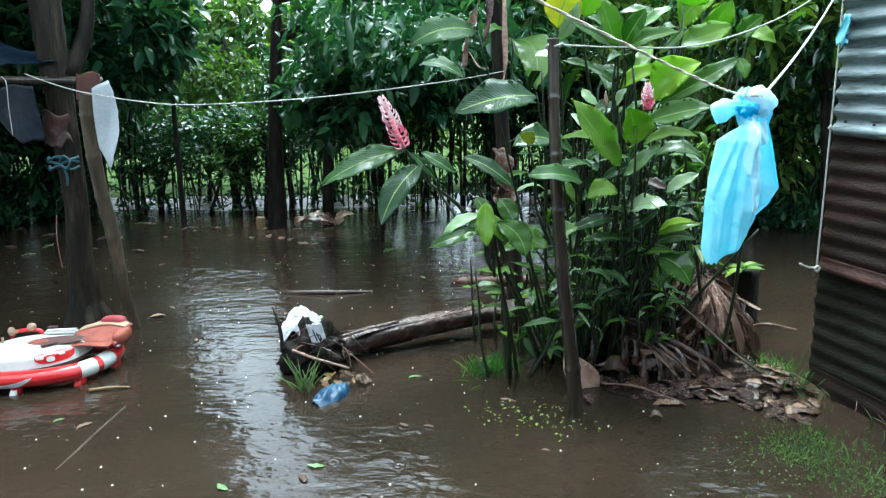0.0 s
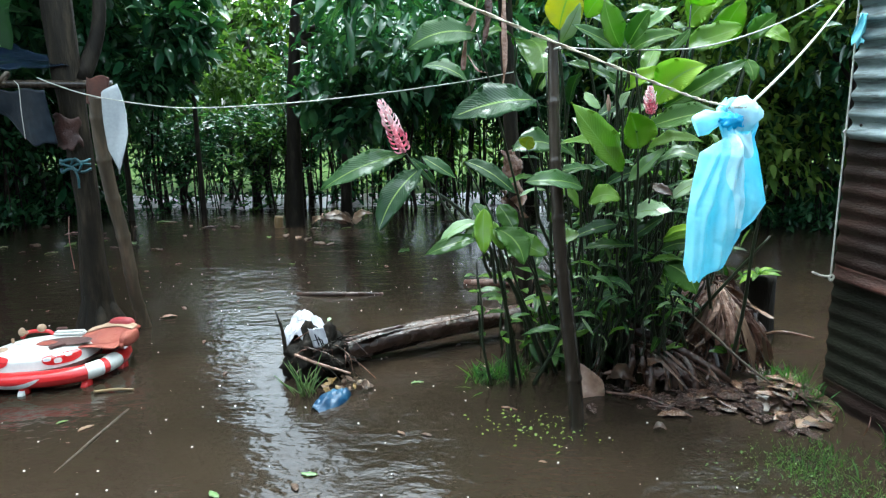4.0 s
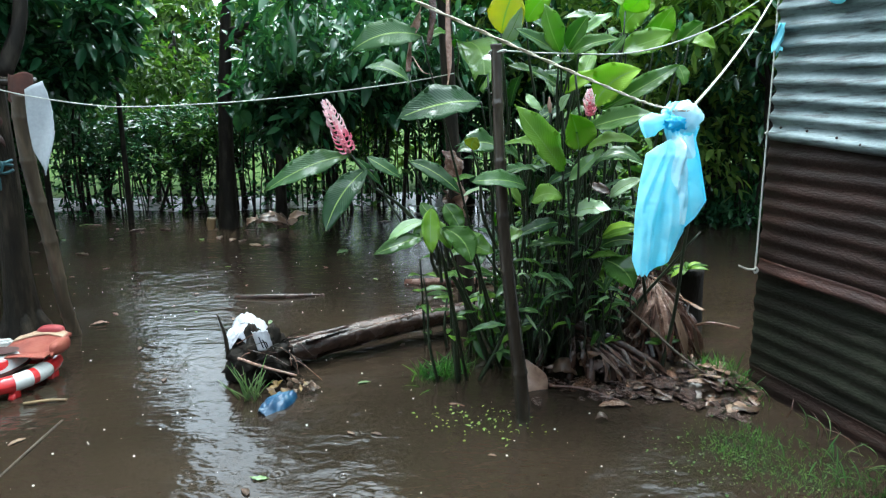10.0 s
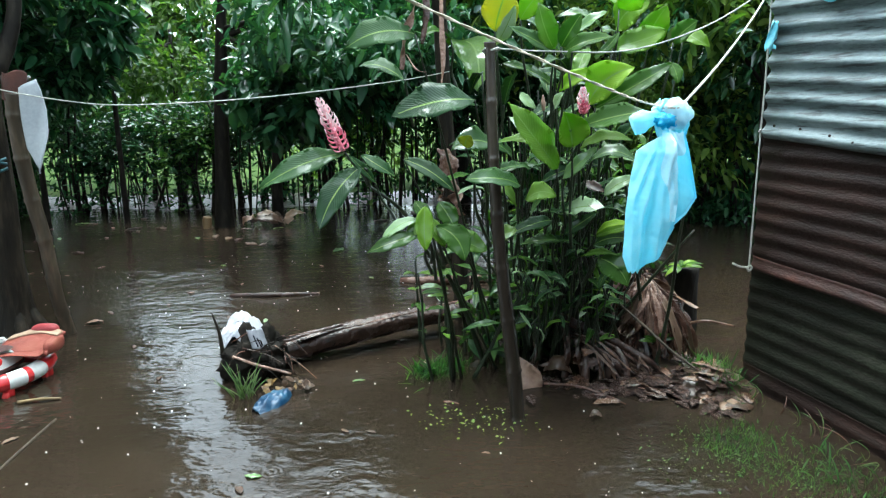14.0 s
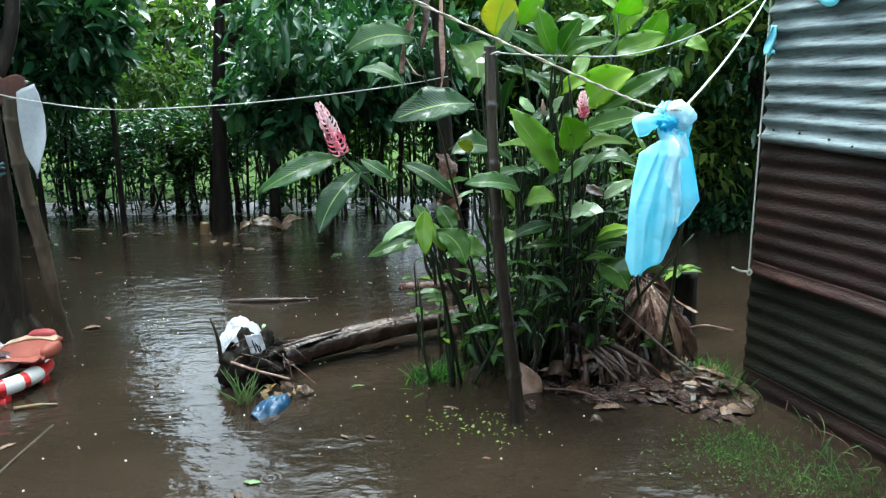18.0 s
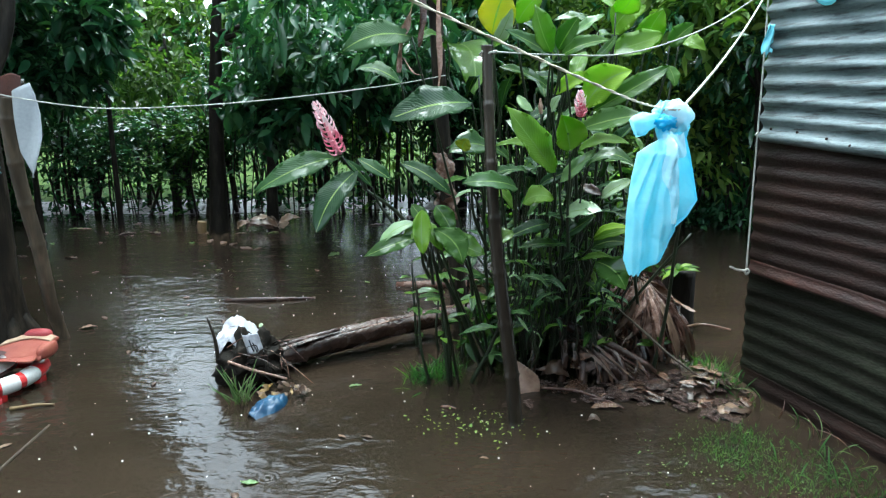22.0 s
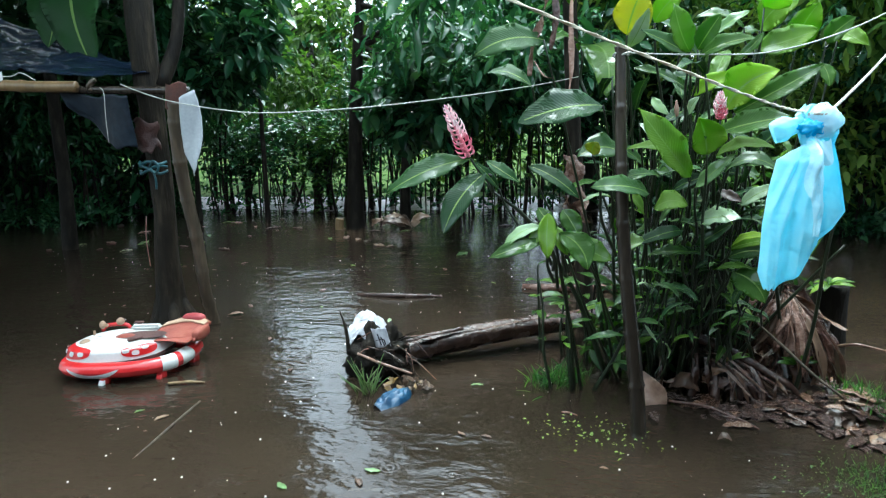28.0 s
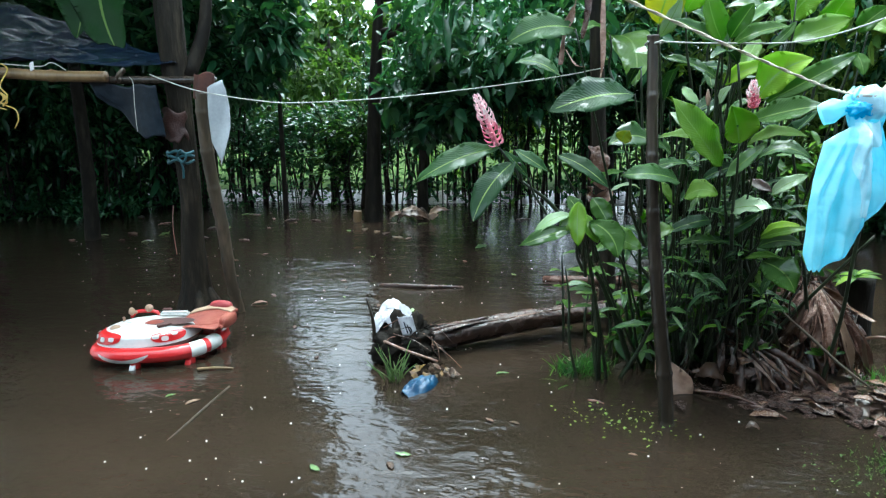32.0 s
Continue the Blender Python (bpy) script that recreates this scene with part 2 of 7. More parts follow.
M_STEM = material("green_stem", [(0.008, 0.013, 0.006), (0.016, 0.025, 0.01), (0.036, 0.048, 0.02)], scale=12, rough=(0.25, 0.5), bump=0.3, bump_scale=60)
M_DRYLEAF = material("dead_leaf", [(0.032, 0.018, 0.011), (0.095, 0.055, 0.033), (0.24, 0.155, 0.10)], scale=14, rough=(0.25, 0.5), bump=0.3, bump_scale=30, per="object")
M_DRYFIBRE = material("dry_banana_fibre", [(0.03, 0.013, 0.009), (0.115, 0.056, 0.038), (0.33, 0.20, 0.145)], scale=18, rough=(0.12, 0.4), bump=0.8, bump_scale=70, per="object")
M_PINK = material("pink_bract", [(0.72, 0.11, 0.19), (0.82, 0.24, 0.32), (0.90, 0.45, 0.50)], scale=20, rough=(0.25, 0.45), bump=0.2, per="object")
M_PALEPINK = material("pale_pink_bract", [(0.92, 0.50, 0.54), (0.95, 0.70, 0.70), (0.97, 0.86, 0.83)], scale=20, rough=(0.25, 0.45), bump=0.2, per="object")
M_GALV = material("galvanised_sheet", [(0.075, 0.10, 0.105), (0.165, 0.205, 0.21), (0.29, 0.335, 0.34)], scale=3, rough=(0.35, 0.6), metal=0.2, bump=0.25, bump_scale=40, stretch=(1, 1, 3), dirt=0.75)
M_RUST = material("rusty_sheet", [(0.0085, 0.0056, 0.005), (0.021, 0.0118, 0.0098), (0.052, 0.0255, 0.019)], scale=2.2, rough=(0.35, 0.65), metal=0.0, bump=0.5, bump_scale=45, stretch=(1, 1, 3), spec=0.15, dirt=0.6)
M_REDRUST = material("red_rust_edge", [(0.012, 0.0066, 0.0055), (0.042, 0.016, 0.0115), (0.10, 0.034, 0.022)], stretch=(1, 1, 3), scale=6, rough=(0.4, 0.7), bump=0.5, bump_scale=45)
M_LITTER = material("wet_litter", [(0.022, 0.011, 0.0065), (0.066, 0.034, 0.020), (0.17, 0.095, 0.058)], scale=14, rough=(0.12, 0.4), bump=0.3, bump_scale=30, per="object")
M_MOSS = material("mossy_dark_sheet", [(0.0045, 0.0043, 0.0031), (0.0115, 0.0118, 0.0078), (0.042, 0.045, 0.029)], scale=2.5, rough=(0.45, 0.8), metal=0.0, bump=0.5, bump_scale=40, stretch=(1, 1, 3), spec=0.1, dirt=0.7)
M_ROPE = material("pale_nylon_rope", [(0.28, 0.28, 0.24), (0.42, 0.42, 0.36), (0.58, 0.57, 0.5)], scale=40, rough=(0.4, 0.6), bump=0.4, bump_scale=200)
M_OLDROPE = material("yellowed_rope", [(0.6, 0.54, 0.37), (0.74, 0.68, 0.5), (0.82, 0.78, 0.64)], scale=40, rough=(0.4, 0.6), bump=0.4, bump_scale=200)
M_RED = material("red_plastic", [(0.42, 0.012, 0.013), (0.52, 0.02, 0.022), (0.6, 0.045, 0.045)], scale=5, rough=(0.14, 0.3), bump=0.05, coat=0.3)
M_WHITE = material("white_plastic", [(0.42, 0.41, 0.38), (0.62, 0.61, 0.58), (0.74, 0.73, 0.70)], scale=6, rough=(0.2, 0.4), bump=0.1)
# M_ORANGE at half strength: the post cloth's shade put into its colour.
M_DARKCLOTH = material("shaded_orange_cloth", [(0.014, 0.004, 0.002), (0.03, 0.0085, 0.0045), (0.055, 0.018, 0.009)], scale=9, rough=(0.5, 0.8), bump=0.4, bump_scale=90)
M_REDCLOTH = material("red_padding", [(0.17, 0.012, 0.016), (0.26, 0.024, 0.028), (0.34, 0.05, 0.05)], scale=9, rough=(0.45, 0.7), bump=0.3, bump_scale=120)
M_OCHRE = material("sodden_ochre", [(0.10, 0.055, 0.012), (0.19, 0.11, 0.028), (0.30, 0.20, 0.07)], scale=20, rough=(0.3, 0.6), bump=0.4, bump_scale=60)
M_CLOTH = material("faded_red_fabric", [(0.14, 0.022, 0.014), (0.24, 0.05, 0.03), (0.32, 0.10, 0.06)], scale=9, rough=(0.5, 0.8), bump=0.4, bump_scale=150)
M_TAN = material("tan_fabric", [(0.22, 0.13, 0.08), (0.34, 0.22, 0.14), (0.45, 0.33, 0.22)], scale=9, rough=(0.5, 0.8), bump=0.4, bump_scale=150)
M_YELLOW = material("yellow_plastic", [(0.38, 0.26, 0.04), (0.52, 0.38, 0.07), (0.62, 0.47, 0.14)], scale=9, rough=(0.2, 0.4), bump=0.1)
M_BLACK = material("black_sheeting", [(0.002, 0.0042, 0.009), (0.0048, 0.0095, 0.019), (0.012, 0.021, 0.038)], scale=5, rough=(0.14, 0.3), spec=0.2, bump=0.45, bump_scale=7)
M_NAVY = material("dark_blue_sheeting", [(0.004, 0.007, 0.011), (0.009, 0.014, 0.021), (0.024, 0.036, 0.05)], scale=5, rough=(0.35, 0.55), bump=0.6, bump_scale=20, spec=0.25)
M_ORANGE = material("orange_cloth", [(0.03, 0.008, 0.004), (0.062, 0.017, 0.008), (0.11, 0.036, 0.017)], scale=9, rough=(0.5, 0.8), bump=0.4, bump_scale=90)
M_TEAL = material("teal_rag", [(0.004, 0.028, 0.034), (0.01, 0.055, 0.064), (0.035, 0.12, 0.135)], scale=12, rough=(0.4, 0.7), bump=0.3)
M_BLUE = material("blue_plastic", [(0.004, 0.018, 0.05), (0.008, 0.045, 0.10), (0.03, 0.11, 0.19)], scale=14, rough=(0.3, 0.55), bump=0.2)
M_CYANRAG = material("cyan_sheeting", [(0.12, 0.5, 0.62), (0.2, 0.62, 0.72), (0.4, 0.75, 0.82)], scale=9, rough=(0.25, 0.5), bump=0.3)
M_DARKHOLE = material("dark_red_brown", [(0.03, 0.015, 0.012), (0.07, 0.03, 0.025), (0.1, 0.05, 0.04)], scale=9, rough=(0.6, 0.9), bump=0.3)
M_GRASS = leaf_material("grass_blade", [(0.02, 0.07, 0.018), (0.045, 0.125, 0.03), (0.10, 0.20, 0.055)], rough=(0.35, 0.55), through_light=0.45)
M_TUFT = leaf_material("pale_grass_blade", [(0.05, 0.11, 0.03), (0.11, 0.18, 0.06), (0.22, 0.28, 0.13)], rough=(0.3, 0.5), through_light=0.4, per="object")
M_GREENBOX = material("green_plastic", [(0.012, 0.075, 0.016), (0.022, 0.115, 0.026), (0.045, 0.16, 0.045)], scale=9, rough=(0.2, 0.4), bump=0.1)


def water_material():
    """Brown flood water: fine rain-roughened ripples, calmer and rougher patches, faint rings."""
    m = bpy.data.materials.new("muddy_flood_water")
    m.use_nodes = True
    nd, ln = m.node_tree.nodes, m.node_tree.links
    b = nd["Principled BSDF"]
    b.inputs["IOR"].default_value = 1.333
    tc = nd.new("ShaderNodeTexCoord")

    across = nd.new("ShaderNodeMapping")
    across.inputs["Scale"].default_value = (0.8, 1.2, 1.0)
    ln.new(tc.outputs["Object"], across.inputs[0])

    def noise_of(scale, detail):
        n = nd.new("ShaderNodeTexNoise")
        n.inputs["Scale"].default_value, n.inputs["Detail"].default_value = scale, detail
        ln.new(across.outputs[0], n.inputs["Vector"])
        return n.outputs["Fac"]

    def span(value, lo, hi, to_lo, to_hi):
        r = nd.new("ShaderNodeMapRange")
        r.inputs["From Min"].default_value, r.inputs["From Max"].default_value = lo, hi
        r.inputs["To Min"].default_value, r.inputs["To Max"].default_value = to_lo, to_hi
        ln.new(value, r.inputs[0])
        return r.outputs[0]

    def join(kind, p, q):
        n = nd.new("ShaderNodeMath")
        n.operation = kind
        for i, v in enumerate((p, q)):
            if isinstance(v, float):
                n.inputs[i].default_value = v
            else:
                ln.new(v, n.inputs[i])
        return n.outputs[0]

    ramp = nd.new("ShaderNodeValToRGB")
    el = ramp.color_ramp.elements
    el[0].position, el[0].color = 0.3, (0.0125, 0.0091, 0.006, 1)
    el[1].position, el[1].color = 0.7, (0.032, 0.0222, 0.0144, 1)
    ln.new(noise_of(0.9, 5), ramp.inputs[0])
    ln.new(ramp.outputs[0], b.inputs["Base Color"])
    patch = noise_of(0.55, 3)
    ln.new(span(patch, 0.35, 0.65, 0.15, 0.06), b.inputs["Roughness"])
    chop = span(patch, 0.35, 0.65, 0.55, 1.0)
    waves = join("MULTIPLY", noise_of(1.6, 1), 0.20)
    waves = join("ADD", waves, join("MULTIPLY", noise_of(6.0, 2.5), 0.23))
    waves = join("ADD", waves, join("MULTIPLY", noise_of(17.0, 2), 0.12))
    waves = join("ADD", waves, join("MULTIPLY", noise_of(46.0, 1), 0.018))
    waves = join("MULTIPLY", waves, chop)
    vo = nd.new("ShaderNodeTexVoronoi")
    vo.inputs["Scale"].default_value = 5.0
    ln.new(tc.outputs["Object"], vo.inputs["Vector"])
    ring = join("SINE", join("MULTIPLY", vo.outputs["Distance"], 60.0), 0.0)
    ring = join("MULTIPLY", ring, span(vo.outputs["Distance"], 0.28, 0.04, 0.0, 0.013))
    bp = nd.new("ShaderNodeBump")
    bp.inputs["Strength"].default_value, bp.inputs["Distance"].default_value = 1.0, 0.045
    ln.new(join("ADD", waves, ring), bp.inputs["Height"])
    ln.new(bp.outputs[0], b.inputs["Normal"])
    return m


M_WATER = water_material()


# ---- builders ----
def mesh_of(name, verts, faces, smooth=True, uvs=None):
    me = bpy.data.meshes.new(name)
    me.from_pydata([tuple(v) for v in verts], [], [tuple(f) for f in faces])
    if smooth:
        me.polygons.foreach_set("use_smooth", [True] * len(me.polygons))
    if uvs is not None:
        layer = me.uv_layers.new(name="UVMap")
        idx = np.empty(len(me.loops), dtype=np.int32)
        me.loops.foreach_get("vertex_index", idx)
        layer.data.foreach_set("uv", np.asarray(uvs, dtype=np.float32)[idx].ravel())
    me.update()
    return me


def thing(name, place, label, category, group="", kind=""):
    """An empty at a thing's base, to which its parts are tied."""
    ob = new(name)
    ob.location = place
    ob.empty_display_size = 0.05
    return tagged(ob, label, category, group, kind)


def part(name, shape, mat, parent=None, label=""):
    """One mesh, given in world metres, as a part under a thing or under a part."""
    if isinstance(shape, bmesh.types.BMesh):
        me = bpy.data.meshes.new(name)
        shape.to_mesh(me)
        shape.free()
    else:
        me = shape
    if mat and not me.materials:
        me.materials.append(mat)
    ob = new(name, me)
    if parent:
        ob.parent = parent
        if parent.type == "EMPTY":
            ob.matrix_parent_inverse = Matrix.Translation(-parent.location)
    if label:
        ob["label"] = label
    return ob


def smooth_path(points, steps):
    """A Catmull-Rom line through the points."""
    p = [Vector(q) for q in points]
    p = [2 * p[0] - p[1]] + p + [2 * p[-1] - p[-2]]
    out = []
    for i in range(1, len(p) - 2):
        for k in range(steps):
            t = k / steps
            a, b, c, d = p[i - 1], p[i], p[i + 1], p[i + 2]
            out.append(0.5 * ((2 * b) + (c - a) * t + (2 * a - 5 * b + 4 * c - d) * t * t + (3 * b - a - 3 * c + d) * t ** 3))
    out.append(p[-2].copy())
    return out


def tube(points, radii, sides=8, wobble=0.0, seed=0, steps=6, knots=0.0, knot_gap=0.25):
    """A round, tapering, slightly uneven rod along a smooth line; knots swells it like bamboo."""
    rnd = random.Random(seed)
    line = smooth_path(points, steps) if len(points) > 1 else points
    n = len(line)
    if not isinstance(radii, (list, tuple)):
        radii = (radii, radii)
    verts, faces, run = [], [], 0.0
    side = None
    phases = [rnd.uniform(-1, 1) for _ in range(sides)]
    for i, c in enumerate(line):
        d = (line[min(i + 1, n - 1)] - line[max(i - 1, 0)]).normalized()
        if side is None:
            side = d.orthogonal().normalized()
        side = (side - d * side.dot(d)).normalized()
        other = d.cross(side)
        u = i / (n - 1) * (len(radii) - 1)
        k = min(int(u), len(radii) - 2)
        r = radii[k] * (1 - (u - k)) + radii[k + 1] * (u - k)
        if i:
            run += (c - line[i - 1]).length
        if knots:
            r *= 1 + knots * max(0.0, 1 - abs((run % knot_gap) - knot_gap / 2) / (knot_gap * 0.08))
        for s in range(sides):
            a = 2 * math.pi * s / sides
            w = 1 + wobble * (phases[s] * 0.6 + 0.6 * noise.noise(Vector((s * 0.9 + seed, run * 6, seed * 3.1))))
            verts.append(c + (side * math.cos(a) + other * math.sin(a)) * r * w)
    for i in range(n - 1):
        for s in range(sides):
            faces.append((i * sides + s, i * sides + (s + 1) % sides, (i + 1) * sides + (s + 1) % sides, (i + 1) * sides + s))
    faces.append(tuple(range(sides - 1, -1, -1)))
    faces.append(tuple((n - 1) * sides + s for s in range(sides)))
    return mesh_of("tube", verts, faces)


def rounded_box(size, centre, bevel=0.01, turn=0.0):
    bm = bmesh.new()
    bmesh.ops.create_cube(bm, size=1)
    bmesh.ops.scale(bm, vec=size, verts=bm.verts)
    bmesh.ops.bevel(bm, geom=bm.edges[:], offset=bevel, segments=2, affect="EDGES")
    bmesh.ops.rotate(bm, cent=(0, 0, 0), matrix=Matrix.Rotation(turn, 3, "Z"), verts=bm.verts)
    bmesh.ops.translate(bm, vec=centre, verts=bm.verts)
    return bm


def sheet(fn, nu, nv, thick=0.0, uv=True):
    """A surface fn(u, v) over 0..1; thick gives it a back."""
    verts = [Vector(fn(i / nu, j / nv)) for j in range(nv + 1) for i in range(nu + 1)]
    uvs = [((i / nu) * 2 - 1, j / nv) for j in range(nv + 1) for i in range(nu + 1)]
    w = nu + 1
    faces = [(j * w + i, j * w + i + 1, (j + 1) * w + i + 1, (j + 1) * w + i) for j in range(nv) for i in range(nu)]
    if thick:
        me = mesh_of("t", verts, faces)
        normals = [v.normal.copy() for v in me.vertices]
        bpy.data.meshes.remove(me)
        n = len(verts)
        back = [v - normals[i] * thick for i, v in enumerate(verts)]
        faces += [tuple(n + k for k in reversed(f)) for f in faces]
        rim = [i for i in range(w)] + [j * w + nu for j in range(1, nv + 1)] + [nv * w + i for i in range(nu - 1, -1, -1)] + [j * w for j in range(nv - 1, 0, -1)]
        for a, b in zip(rim, rim[1:] + rim[:1]):
            faces.append((b, a, n + a, n + b))
        verts += back
        uvs += uvs
    return mesh_of("sheet", verts, faces, uvs=uvs if uv else None)


def leaf_blade(base, tip, width, sag=0.12, fold=0.25, up=(0, 0, 1), wave=0.04, seed=0, thick=0.0008, belly=0.45, nu=6, nv=12):
    """A broad leaf from base to tip: folded along its rib, sagging, with a wavy rim."""
    base, tip = Vector(base), Vector(tip)
    d = tip - base
    length = d.length
    d.normalize()
    up = Vector(up)
    side = d.cross(up)
    if side.length < 0.05:
        side = d.cross(Vector((0.3, 1, 0)))
    side.normalize()
    nrm = side.cross(d).normalized()

    def fn(u, v):
        s = u * 2 - 1
        w = width / 2 * (math.sin(math.pi * min(1, v * 0.5 / belly if v < belly else 0.5 + 0.5 * (v - belly) / (1 - belly))) ** 0.72)
        bow = 4 * v * (1 - v)
        ripple = wave * width * abs(s) * (math.sin(v * 19 + seed * 1.7 + s * 2.0) + 0.8 * math.sin(v * 8 + seed * 2.9 - s))
        swing = 0.22 * width * bow * math.sin(seed * 2.3)
        return base + d * (length * v) + side * (s * w + swing) + nrm * (sag * length * bow + fold * w * abs(s) ** 1.3 + ripple)
    return sheet(fn, nu, nv, thick)


def leaf_cloud(places, ways, sizes, slim=0.42, droop=0.25, fold=0.2, seed=0):
    """Many small leaves in one mesh, each folded and drooping (arrays of places, directions and lengths)."""
    rng = np.random.default_rng(seed)
    places, ways, sizes = np.asarray(places, float), np.asarray(ways, float), np.asarray(sizes, float)
    n = len(places)
    ways = ways / (np.linalg.norm(ways, axis=1, keepdims=True) + 1e-9)
    up = np.array([0, 0, 1.0]) + rng.normal(0, 0.45, (n, 3))
    side = np.cross(ways, up)
    side /= np.linalg.norm(side, axis=1, keepdims=True) + 1e-9
    nrm = np.cross(side, ways)
    vs = np.array([0, 0.22, 0.5, 0.78, 1.0])
    ws = np.array([0.06, 0.8, 1.0, 0.62, 0.0])
    dr = droop * rng.uniform(0.3, 1.4, n)
    cols = []
    for v, w in zip(vs, ws):
        for s in (-1, 0, 1):
            half = slim * 0.5 * w * s
            cols.append(places + ways * (sizes * v)[:, None] + side * (sizes * half)[:, None] + nrm * (sizes * (fold * abs(half) * 2 + 0.12 * v))[:, None] - np.array([0, 0, 1.0]) * (sizes * dr * v * v)[:, None])
    verts = np.stack(cols, axis=1).reshape(-1, 3)
    quad = np.array([(3 * r + c, 3 * r + c + 1, 3 * r + c + 4, 3 * r + c + 3) for r in range(4) for c in range(2)])
    loops = (np.arange(n)[:, None, None] * 15 + quad[None]).reshape(-1)
    me = bpy.data.meshes.new("leaves")
    me.vertices.add(len(verts))
    me.vertices.foreach_set("co", verts.astype(np.float32).ravel())
    me.loops.add(len(loops))
    me.loops.foreach_set("vertex_index", loops.astype(np.int32))
    nf = len(loops) // 4
    me.polygons.add(nf)
    me.polygons.foreach_set("loop_start", np.arange(0, len(loops), 4, dtype=np.int32))
    me.polygons.foreach_set("use_smooth", np.ones(nf, dtype=bool))
    me.update(calc_edges=True)
    return me


def sprays(rng, centre, spread, twigs, per_twig, size, hang=-0.2, reach=0.5):
    """Places, ways and sizes of leaves set along short twigs inside an egg-shaped crown."""
    c, s = np.asarray(centre, float), np.asarray(spread, float)
    v = rng.normal(0, 1, (twigs, 3))
    v /= np.linalg.norm(v, axis=1, keepdims=True)
    start = c + v * s * rng.uniform(0.25, 1.0, (twigs, 1)) ** 0.6
    way = v * 0.6 + rng.normal(0, 0.6, (twigs, 3)) + np.array([0, 0, hang])
    way /= np.linalg.norm(way, axis=1, keepdims=True)
    k = np.linspace(0.1, 1, per_twig)
    pl = start[:, None] + way[:, None] * (k[None, :, None] * reach * rng.uniform(0.5, 1.2, (twigs, 1, 1)))
    lw = way[:, None] * 0.5 + rng.normal(0, 0.7, (twigs, per_twig, 3)) + np.array([0, 0, hang])
    sz = size * rng.uniform(0.55, 1.3, (twigs, per_twig))
    return pl.reshape(-1, 3), lw.reshape(-1, 3), sz.ravel()


# ---- ground and water ----
def ground_height(x, y):
    z = -0.09 + 0.02 * noise.noise(Vector((x * 0.9, y * 0.9, 0)))
    shore = 8.9 + 0.5 * noise.noise(Vector((x * 0.6, 3, 7)))
    z += max(0.0, min(1.0, (y - shore) / 1.2)) * 0.19
    z += max(0.0, min(1.0, (-8.0 - x) / 2.0)) * 0.2 + max(0.0, min(1.0, (x - 7.0) / 2.0)) * 0.2
    z += 0.15 * math.exp(-(((x - 1.3) / 0.36) ** 2 + ((y - 3.56) / 0.34) ** 2))
    z += 0.072 * math.exp(-(((x - 1.36) / 0.36) ** 2 + ((y - 3.13) / 0.12) ** 2)) + 0.012 * noise.noise(Vector((x * 9, y * 9, 2)))
    z += 0.075 * math.exp(-(((x - 1.85) / 0.25) ** 2 + ((y - 2.5) / 0.8) ** 2))
    z += 0.11 * math.exp(-(((x - 1.66) / 0.2) ** 2 + ((y - 3.2) / 0.2) ** 2))
    z += 0.07 * math.exp(-(((x + 0.6) / 0.16) ** 2 + ((y - 3.4) / 0.16) ** 2))
    z += 0.12 * max(0.0, min(1.0, (0.0 - y) / 1.0))
    return z


def uneven_steps(lo, hi, near_lo, near_hi, fine):
    out, v = [], near_lo
    while v < near_hi:
        out.append(v)
        v += fine
    g, v = fine, near_hi
    while v < hi:
        out.append(v)
        g *= 1.18
        v += g
    out.append(hi)
    g, v = fine, near_lo
    while v > lo:
        g *= 1.18
        v -= g
        out.append(max(v, lo))
    return sorted(set(out))


xs, ys = uneven_steps(-700, 700, -3.0, 3.2, 0.07), uneven_steps(-60, 900, 1.6, 5.2, 0.07)
gv = [(x, y, ground_height(x, y) if y < 60 else 0.1) for y in ys for x in xs]
nx = len(xs)
gf = [(j * nx + i, j * nx + i + 1, (j + 1) * nx + i + 1, (j + 1) * nx + i) for j in range(len(ys) - 1) for i in range(nx - 1)]
ground_mesh = mesh_of("ground", gv, gf)
ground_mesh.materials.append(M_GROUND)
ground_mesh.materials.append(M_FIELD)
for p in ground_mesh.polygons:
    p.material_index = 1 if p.center.y > 10.4 else 0
tagged(new("ground", ground_mesh), "muddy ground sloping up from the flood to a green field", "ground", kind="structure")

water = part("water", sheet(lambda u, v: (-10 + 20 * u, -3 + 13.2 * v, 0.0), 40, 30), M_WATER)
tagged(water, "shallow brown muddy flood water dimpled by rain", "water", kind="structure")

# ---- corrugated wall of the shed ----
CORNER, AWAY = Vector((1.77, 3.16, 0)), Vector((0.2218, -0.9751, 0))
OUT = Vector((-0.9751, -0.2218, 0))


def corrugated(a, b, z0, z1, phase=0.0, proud=0.0, ragged=0.0, tilt=0.0, seed=0, deep=0.0115):
    """A sheet on the wall from a to b metres along it, ridges running level, 76 mm apart."""
    rows = int((z1 - z0) / 0.0095)

    def fn(u, v):
        z = z0 + (z1 - z0) * v
        s = a + (b - a) * u + (ragged * noise.noise(Vector((seed, z * 6, 0))) if u < 0.01 else 0)
        dent = 0.008 * noise.noise(Vector((s * 2.2, z * 2.5, seed)))
        p = CORNER + AWAY * s + OUT * (proud + dent + deep * math.sin(2 * math.pi * (z / 0.076 + phase)))
        sag = -0.06 * (s / 1.0) * tilt + 0.006 * noise.noise(Vector((s * 3, seed, 1)))
        return (p.x, p.y, z + sag)
    return sheet(fn, 26, rows, 0.001, uv=False)


